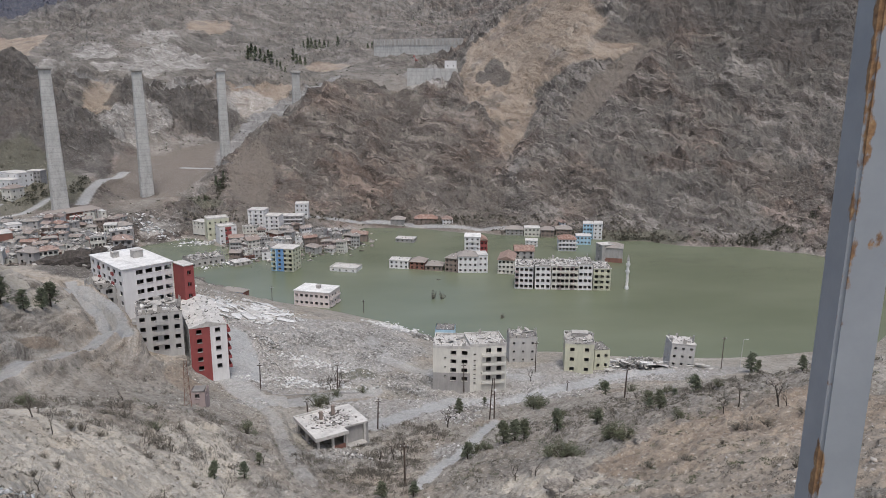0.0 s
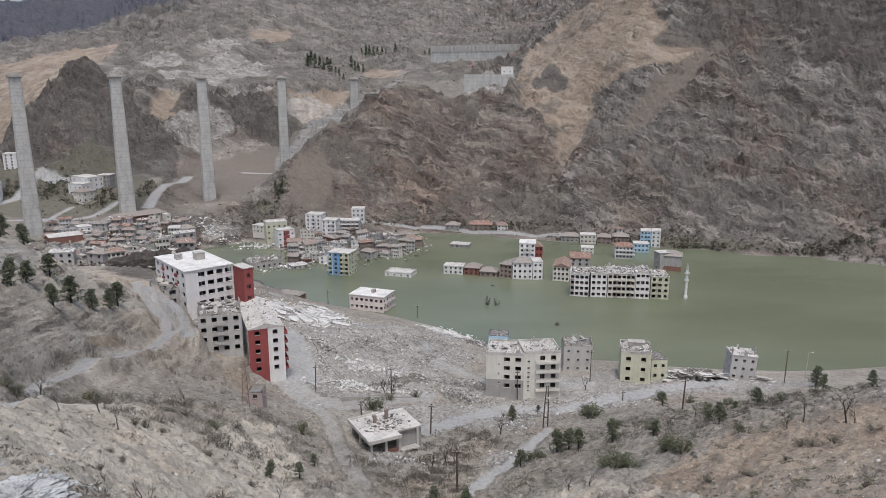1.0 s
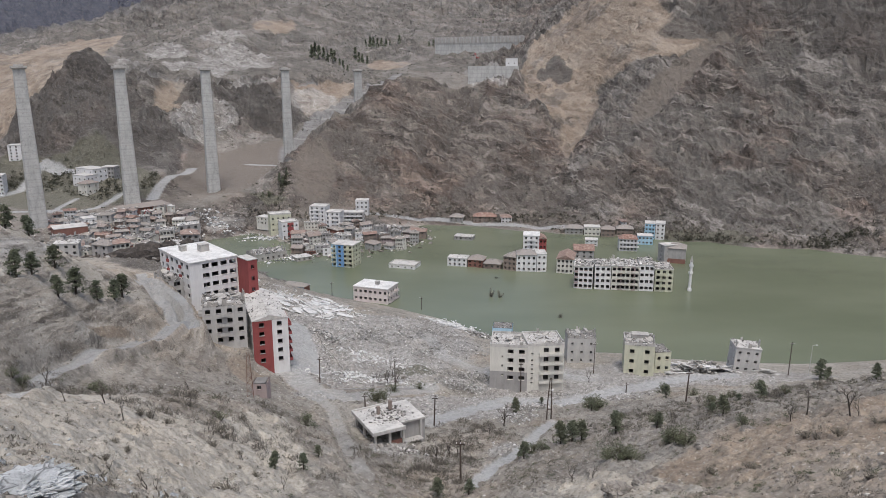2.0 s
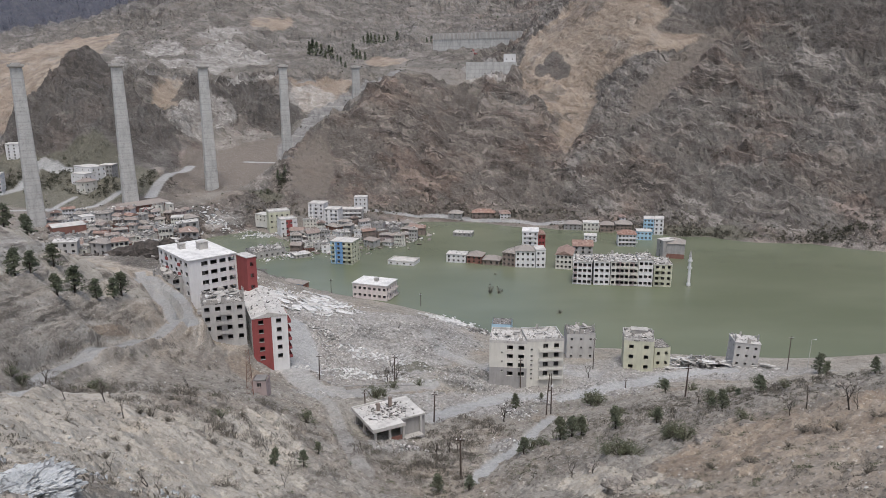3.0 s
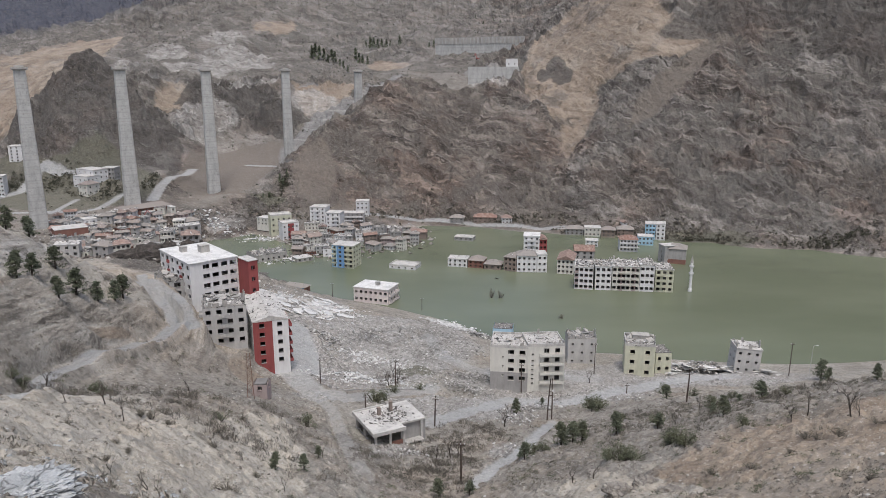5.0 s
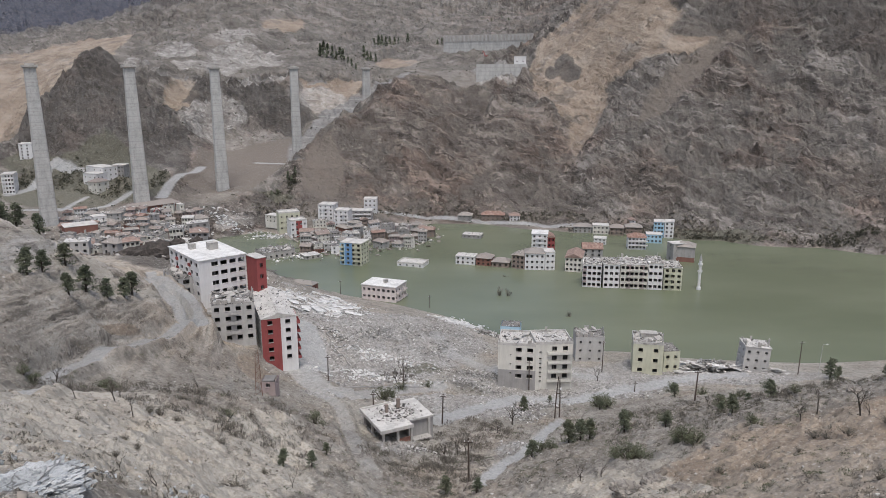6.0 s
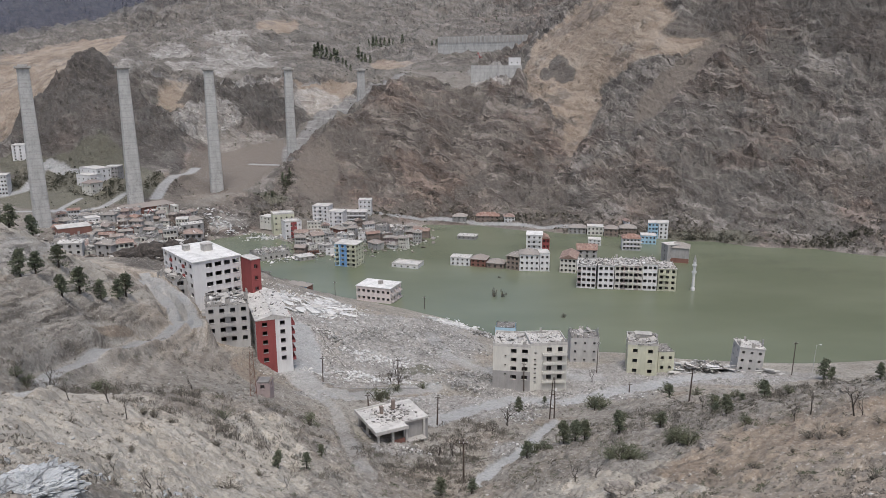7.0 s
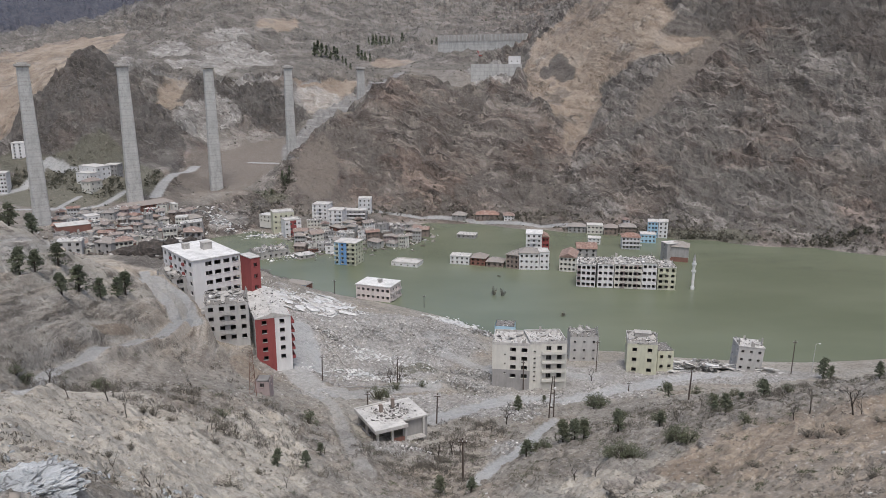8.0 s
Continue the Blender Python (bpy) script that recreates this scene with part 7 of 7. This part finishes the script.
def rubble_heap(x, y, reach, wide, turn, tall, count, seed, label, largest=1.9):
    """A mound of small broken pieces, higher in the middle."""
    c, s = math.cos(radians(turn)), math.sin(radians(turn))
    ground_z = ground_at(x, y)
    ground_x, ground_y = (ground_at(x + 6, y) - ground_at(x - 6, y)) / 12, (ground_at(x, y + 6) - ground_at(x, y - 6)) / 12

    def spot(rng):
        a, b = rng.gauss(0, 0.5), rng.gauss(0, 0.5)
        h = tall * max(0.0, 1 - a * a - 0.6 * b * b) * rng.uniform(0.1, 0.95)
        px, py = x + c * a * reach - s * b * wide, y + s * a * reach + c * b * wide
        return (px, py, ground_z + ground_x * (px - x) + ground_y * (py - y) + h - 0.2)

    verts, faces = chunks(2 * count, spot, 0.2, largest, seed, 0.3)
    stuff("rubble_heap", verts, faces, RUBBLE, label)


rubble_heap(101, 268, 14, 6, 2, 5.2, 900, 71, "mound of broken walls and floors of a collapsed house")
for _x, _y, _long, _wide, _turn, _tall, _seed in ((-16, 291, 18, 12, 20, 0.9, 81), (-2, 300, 15, 11, -20, 0.8, 82), (-28, 279, 14, 12, 40, 0.8, 83), (0, 279, 16, 10, 10, 0.7, 84), (-14, 268, 18, 9, -10, 0.7, 85), (12, 246, 10, 6, 0, 1.0, 86), (8, 232, 13, 7, 25, 1.3, 87), (26, 209, 13, 8, 10, 0.8, 88), (22, 192, 10, 9, 60, 0.7, 89)):
    rubble_heap(_x, _y, _long, _wide, _turn, _tall, 420, _seed, "heap of grey demolition rubble on the bank", 1.0)
rubble_heap(-43, 262, 7, 4, -40, 1.8, 260, 72, "heap of broken concrete below the white slabs")
rubble_heap(18, 316, 7, 5, 10, 2.2, 260, 73, "heap of wreckage at the water's edge")
rubble_heap(-8, 150, 8, 4, -25, 1.2, 300, 74, "rubble spilled from the low ruin")


fallen_slabs("fallen_roof", "broken white roof slabs lying over the demolished quarter", -57, 296, 17, 12, 40, 80, 1.6, 6.5, 61)
fallen_slabs("fallen_roof", "white roof sheets slid down towards the lake", -52, 322, 8, 14, 30, 46, 1.6, 6.0, 69)
fallen_slabs("fallen_roof", "white broken slabs spilling towards the lake", 4, 333, 11, 7, -35, 90, 0.8, 3.0, 62)
fallen_slabs("collapsed_house", "collapsed house of broken white slabs on the bank", 101, 268, 14, 6, 2, 54, 1.6, 6.5, 64, 3.8)
fallen_slabs("collapsed_house", "low heap of broken slabs beside the tilted house", 125, 264, 5, 3, 0, 14, 1.2, 3.0, 65, 1.5)
def white_debris(x, y, reach, wide, turn, count, seed, label, name="floating_debris", low=0.5, high=3.0, flat=0.12):
    """Pale sheets and plaster adrift in streaks."""
    c, k = math.cos(radians(turn)), math.sin(radians(turn))
    rng = random.Random(seed)
    ab = np.array([(rng.gauss(0, 0.5), rng.gauss(0, 0.5)) for _ in range(count)])
    keep = fractal(ab[:, 0] * reach / 9, ab[:, 1] * wide / 3, 3, seed) > -0.05
    ab = ab[keep]
    xs, ys = x + c * ab[:, 0] * reach - k * ab[:, 1] * wide, y + k * ab[:, 0] * reach + c * ab[:, 1] * wide
    spots = iter(list(zip(xs, ys, np.maximum(heights(xs, ys), 0.0))))
    verts, faces = chunks(len(ab), lambda r: next(spots), low, high, seed, flat)
    stuff(name, verts, faces, WHITEROOF, label)


white_debris(-163, 545, 22, 11, -8, 900, 66, "white plaster sheets and foam at the edge of the inlet")
white_debris(-130, 527, 16, 7, 8, 380, 67, "white plaster pieces fallen into the inlet")
white_debris(-27, 224, 22, 6, 4, 1900, 63, "white broken plaster and tiles along the town street", "plaster_rubble", 0.15, 1.3, 0.4)
white_debris(-27, 248, 17, 9, 0, 1700, 68, "white broken plaster among the trees of the quarter", "plaster_rubble", 0.15, 1.3, 0.4)
white_debris(-55, 303, 24, 20, 40, 2200, 164, "white broken plaster over the fallen roofs", "plaster_rubble", 0.2, 1.6, 0.25)
white_debris(5, 333, 13, 8, -35, 900, 165, "white broken plaster at the head of the bank", "plaster_rubble", 0.2, 1.6, 0.35)
white_debris(-98, 470, 22, 10, 30, 420, 168, "broken white boards adrift beside the flooded hall")


def shore_brush():
    rng = random.Random(35)
    verts, faces = [], []
    line = LAND["far_bank"] + LAND["far_shore"][9:]
    for (ax, ay, az), (bx, by, bz) in zip(line, line[1:]):
        if math.hypot(bx - ax, by - ay) > 140:
            continue
        for _ in range(int(math.hypot(bx - ax, by - ay) * 1.5)):
            f = rng.random()
            px, py = ax + f * (bx - ax) + rng.gauss(0, 3), ay + f * (by - ay) + abs(rng.gauss(6, 8))
            brush.append((px, py, rng.uniform(0.8, 2.2)))
    xs, ys = np.array([b[0] for b in brush]), np.array([b[1] for b in brush])
    for px, py, pz, (_, _, s) in zip(xs, ys, heights(xs, ys), brush):
        if pz < 0.2:
            continue
        for _ in range(7):
            tuft(verts, faces, Vector((px + rng.gauss(0, 0.5 * s), py + rng.gauss(0, 0.5 * s), pz + abs(rng.gauss(0.35, 0.4)) * s)), s * rng.uniform(0.5, 0.9), rng, 0.5)
    stuff("shore_brush", verts, faces, TWIGS, "dark leafless brush along the far shore")


brush = []
shore_brush()

def drowned_trees():
    """Twiggy tops of leafless trees standing in the lake."""
    for x, y, s, wide in ((27.5, 383, 6.0, 0.36), (32.0, 382, 5.6, 0.36), (60, 349, 2.6, 0.9), (33, 420, 1.6, 1.2)):
        thing = tagged(empty("drowned_tree", pose(x, y, -0.4, 0, 0, 40 * s) @ Matrix.Diagonal((s * wide, s * wide, s, 1))), "twiggy bare top of a drowned tree in the lake", "tree", "drowned trees")
        for me, name in zip(DRY_KINDS[int(s) % 3], ("trunk", "bare_crown")):
            part(name, me, None, thing)


drowned_trees()

def outcrop_material(name, low, mid, high):
    n = Nodes(name, 0.95)
    a = n.noise(0.9, 9, 0.7)
    crack = n.ramp(n.voronoi(0.9, feature="DISTANCE_TO_EDGE"), (0.0, 1.0), (0.05, 0.0))
    col = n.ramp(a, (0.3, low), (0.5, mid), (0.7, high))
    return n.done(n.mix(n.math("MULTIPLY", crack, 0.7), col, (0.08, 0.075, 0.07)), n.bump(n.noise(7.0, 6, 0.75), 0.9, 0.12, n.bump(a, 0.8, 0.4)))


OUTCROP = outcrop_material("pale_limestone", (0.24, 0.252, 0.254), (0.54, 0.558, 0.563), (0.74, 0.755, 0.76))
LEDGEROCK = outcrop_material("beige_ledge_rock", (0.13, 0.115, 0.10), (0.27, 0.245, 0.215), (0.40, 0.37, 0.33))


def rock_outcrop(x, y, rx, ry, rz, seed, label, mat):
    bm = bmesh.new()
    bmesh.ops.create_icosphere(bm, subdivisions=6 if seed < 3 else 4, radius=1)
    for v in bm.verts:
        p = v.co.copy()
        k = 1 + 0.34 * noise.fractal(p * 1.6 + Vector((seed, 0, 0)), 0.8, 2.1, 6) + 0.26 * abs(noise.fractal(p * 5 + Vector((0, seed, 0)), 0.7, 2.1, 6)) - 0.1 * abs(noise.fractal(p * 11 + Vector((0, 0, seed)), 0.7, 2.1, 4))
        shelf = 0.18 * (round(p.z * 4) / 4 - p.z)
        v.co = Vector((p.x * rx * k, p.y * ry * k, (p.z + shelf) * rz * k))
    me = bpy.data.meshes.new("rock_outcrop")
    bm.to_mesh(me)
    bm.free()
    me.materials.append(mat)
    ob = new("rock_outcrop", me)
    ob.matrix_world = pose(x, y, ground_at(x, y) - 0.25 * rz, 0, 0, 37 * seed)
    return tagged(ob, label, "rock")


for x, y, rx, ry, rz, seed in OUTCROPS:
    rock_outcrop(x, y, rx, ry, rz, seed, "pale cracked limestone outcrop breaking through the slope" if seed < 3 else "weathered beige rock breaking through dry ground", OUTCROP if seed < 3 else LEDGEROCK)

DARKBANK = outcrop_material("dark_eroded_earth", (0.035, 0.032, 0.03), (0.075, 0.066, 0.06), (0.15, 0.13, 0.115))
rock_outcrop(-122, 296, 15, 5, 8, 39, "dark eroded earth bank below the old town", DARKBANK)
rock_outcrop(-110, 300, 8, 4, 6.5, 49, "dark eroded earth bank below the old town", DARKBANK)


def pale_stones():
    """White stones strewn on the slope above the limestone outcrop."""
    rng = random.Random(88)
    xs = np.array([rng.gauss(-22, 6) for _ in range(260)])
    ys = np.array([rng.gauss(42, 9) for _ in range(260)])
    spots = iter(list(zip(xs, ys, heights(xs, ys))))
    verts, faces = chunks(260, lambda r: next(spots), 0.08, 0.75, 89, 0.6)
    stuff("pale_stones", verts, faces, OUTCROP, "pale limestone pieces strewn over the dry slope")


pale_stones()

# ---- poles and masts ----
def wood_material():
    n = Nodes("tarred_pole_wood", 0.9)
    return n.done(n.ramp(n.noise(3.0, 5, 0.6, n.scaled(4, 4, 0.4)), (0.3, (0.045, 0.035, 0.03)), (0.7, (0.12, 0.09, 0.075))))


POLEWOOD = wood_material()


def rust_red():
    n = Nodes("rusty_lattice_steel", 0.8)
    return n.done(n.ramp(n.noise(2.0, 5), (0.3, (0.12, 0.07, 0.055)), (0.7, (0.25, 0.15, 0.115))))


RUSTRED = rust_red()


def utility_pole(x, y, h, label="leaning tarred wooden utility pole with a short crossarm"):
    thing = tagged(empty("utility_pole", pose(x, y, ground_at(x, y), _rng.uniform(-2, 2), _rng.uniform(-2, 2), _rng.uniform(-25, 25))), label, "utility pole", "utility poles")
    v, f = [], []
    tube(v, f, [Vector((0, 0, -0.8)), Vector((0, 0, h * 0.5)), Vector((0, 0, h))], [0.2, 0.17, 0.13], 8)
    part("shaft", mesh_of("shaft", v, f, POLEWOOD, True), None, thing)
    bm = bmesh.new()
    box(bm, -0.8, -0.19, h - 0.8, 0.8, -0.06, h - 0.62)
    part("crossarm", bm, POLEWOOD, thing)
    for s in (-0.7, 0.0, 0.7):
        bm = bmesh.new()
        box(bm, s - 0.06, -0.18, h - 0.62, s + 0.06, -0.07, h - 0.36)
        part("insulator", bm, WHITE, thing)


for x, y, h in POLES:
    utility_pole(x, y, h)


def double_pole(x, y, h):
    thing = tagged(empty("utility_pole", pose(x, y, ground_at(x, y), 0, 1.0, 10)), "tall double wooden power pole with a white fitting", "utility pole")
    for s in (-0.55, 0.55):
        v, f = [], []
        tube(v, f, [Vector((s * 1.2, 0, -0.8)), Vector((s, 0, h * 0.5)), Vector((s * 0.35, 0, h))], [0.2, 0.17, 0.13], 8)
        part("shaft", mesh_of("shaft", v, f, POLEWOOD, True), None, thing)
    for z in (h * 0.3, h * 0.62):
        bm = bmesh.new()
        box(bm, -0.6, -0.1, z, 0.6, 0.1, z + 0.2)
        part("brace", bm, POLEWOOD, thing)
    bm = bmesh.new()
    box(bm, 0.3, -0.5, h * 0.72, 0.8, -0.1, h * 0.72 + 0.5)
    part("fitting", bm, WHITE, thing)


double_pole(29.4, 183.8, 13.2)


def street_lamp(x, y, h):
    thing = tagged(empty("street_lamp", pose(x, y, ground_at(x, y), 0, 2, 0)), "thin grey steel street lamp by the shore", "street lamp")
    v, f = [], []
    tube(v, f, [Vector((0, 0, -0.6)), Vector((0, 0, h * 0.6)), Vector((0, 0, h))], [0.14, 0.11, 0.07], 8)
    part("shaft", mesh_of("shaft", v, f, PIER, True), None, thing)
    v, f = [], []
    tube(v, f, [Vector((0, 0, h)), Vector((0.5, 0, h + 0.25)), Vector((1.3, 0, h + 0.3))], [0.07, 0.06, 0.05], 6)
    part("arm", mesh_of("arm", v, f, PIER, True), None, thing)
    bm = bmesh.new()
    box(bm, 1.1, -0.15, h + 0.22, 1.9, 0.15, h + 0.4)
    part("lamp_head", bm, WHITE, thing)


street_lamp(141.0, 262.0, 12.0)


def lattice_mast(x, y, h):
    thing = tagged(empty("lattice_mast", pose(x, y, ground_at(x, y), 0, 0, 15)), "rusty red-brown steel lattice mast on the slope", "lattice mast")
    for sx, sy in ((-1, -1), (1, -1), (1, 1), (-1, 1)):
        v, f = [], []
        tube(v, f, [Vector((sx * 0.75, sy * 0.75, -1.0)), Vector((sx * 0.3, sy * 0.3, h))], [0.09, 0.07], 4)
        part("leg", mesh_of("leg", v, f, RUSTRED), None, thing)
    k, z = 0, 0.4
    while z < h - 0.8:
        a, b = 0.75 - 0.45 * z / h, 0.75 - 0.45 * (z + 0.9) / h
        for (x0, y0), (x1, y1) in (((-1, -1), (1, -1)), ((1, -1), (1, 1)), ((1, 1), (-1, 1)), ((-1, 1), (-1, -1))):
            if k % 2:
                x0, y0, x1, y1 = x1, y1, x0, y0
            v, f = [], []
            tube(v, f, [Vector((x0 * a, y0 * a, z)), Vector((x1 * b, y1 * b, z + 0.9))], [0.045, 0.045], 3)
            part("brace", mesh_of("brace", v, f, RUSTRED), None, thing)
        z, k = z + 0.9, k + 1


lattice_mast(-42.5, 151.5, 10.6)


def steel_post():
    """The painted square tube beside the camera."""
    n = Nodes("chipped_grey_paint", 0.45)
    n.bsdf.inputs["Specular IOR Level"].default_value = 0.5
    spots = n.noise(16.0, 5, 0.6, n.scaled(1, 1, 0.55))
    big = n.noise(5.0, 4, 0.6, n.scaled(1, 1, 0.5))
    sep = n.t.nodes.new("ShaderNodeSeparateXYZ")
    n.t.links.new(n.coord, sep.inputs[0])
    corner = n.math("ADD", n.math("ABSOLUTE", n.math("ADD", sep.outputs[0], POST / 2)), n.math("ABSOLUTE", n.math("ADD", sep.outputs[1], POST / 2)))
    close = n.math("SUBTRACT", 1.0, n.math("DIVIDE", corner, 0.03), True)
    amount = n.math("ADD", n.math("MULTIPLY", close, 0.13), n.math("ADD", n.math("MULTIPLY", spots, 0.5), n.math("MULTIPLY", big, 0.5)))
    rust = n.ramp(amount, (0.605, 0.0), (0.63, 1.0))
    paint = n.ramp(n.noise(7.0, 6), (0.3, (0.25, 0.275, 0.30)), (0.7, (0.315, 0.342, 0.37)))
    col = n.mix(rust, paint, n.ramp(n.noise(60.0, 4), (0.3, (0.13, 0.07, 0.04)), (0.6, (0.30, 0.18, 0.09)), (0.8, (0.42, 0.30, 0.17))))
    mat = n.done(col, n.bump(n.math("SUBTRACT", n.noise(30.0, 3), rust), 0.25, 0.002), n.ramp(rust, (0.0, 0.42), (1.0, 0.9)))
    thing = tagged(empty("steel_post", pose(*POST_AT)), "light grey painted square steel post with rust patches", "post")
    bm = bmesh.new()
    s = POST / 2
    box(bm, -s, -s, -0.3, s, s, 4.6)
    bmesh.ops.bevel(bm, geom=[e for e in bm.edges if abs(e.verts[0].co.z - e.verts[1].co.z) > 1], offset=0.007, segments=3, affect="EDGES")
    part("tube", bm, mat, thing)
    bm = bmesh.new()
    box(bm, -0.11, -0.11, -0.06, 0.11, 0.11, 0.008)
    part("base_plate", bm, mat, thing)
    bm = bmesh.new()
    box(bm, -s - 0.004, -s - 0.004, 4.6, s + 0.004, s + 0.004, 4.63)
    part("cap", bm, mat, thing)


POST = 0.085
POST_AT = (0.92, 1.313, 118.3, 0, 0, -5.6)
steel_post()
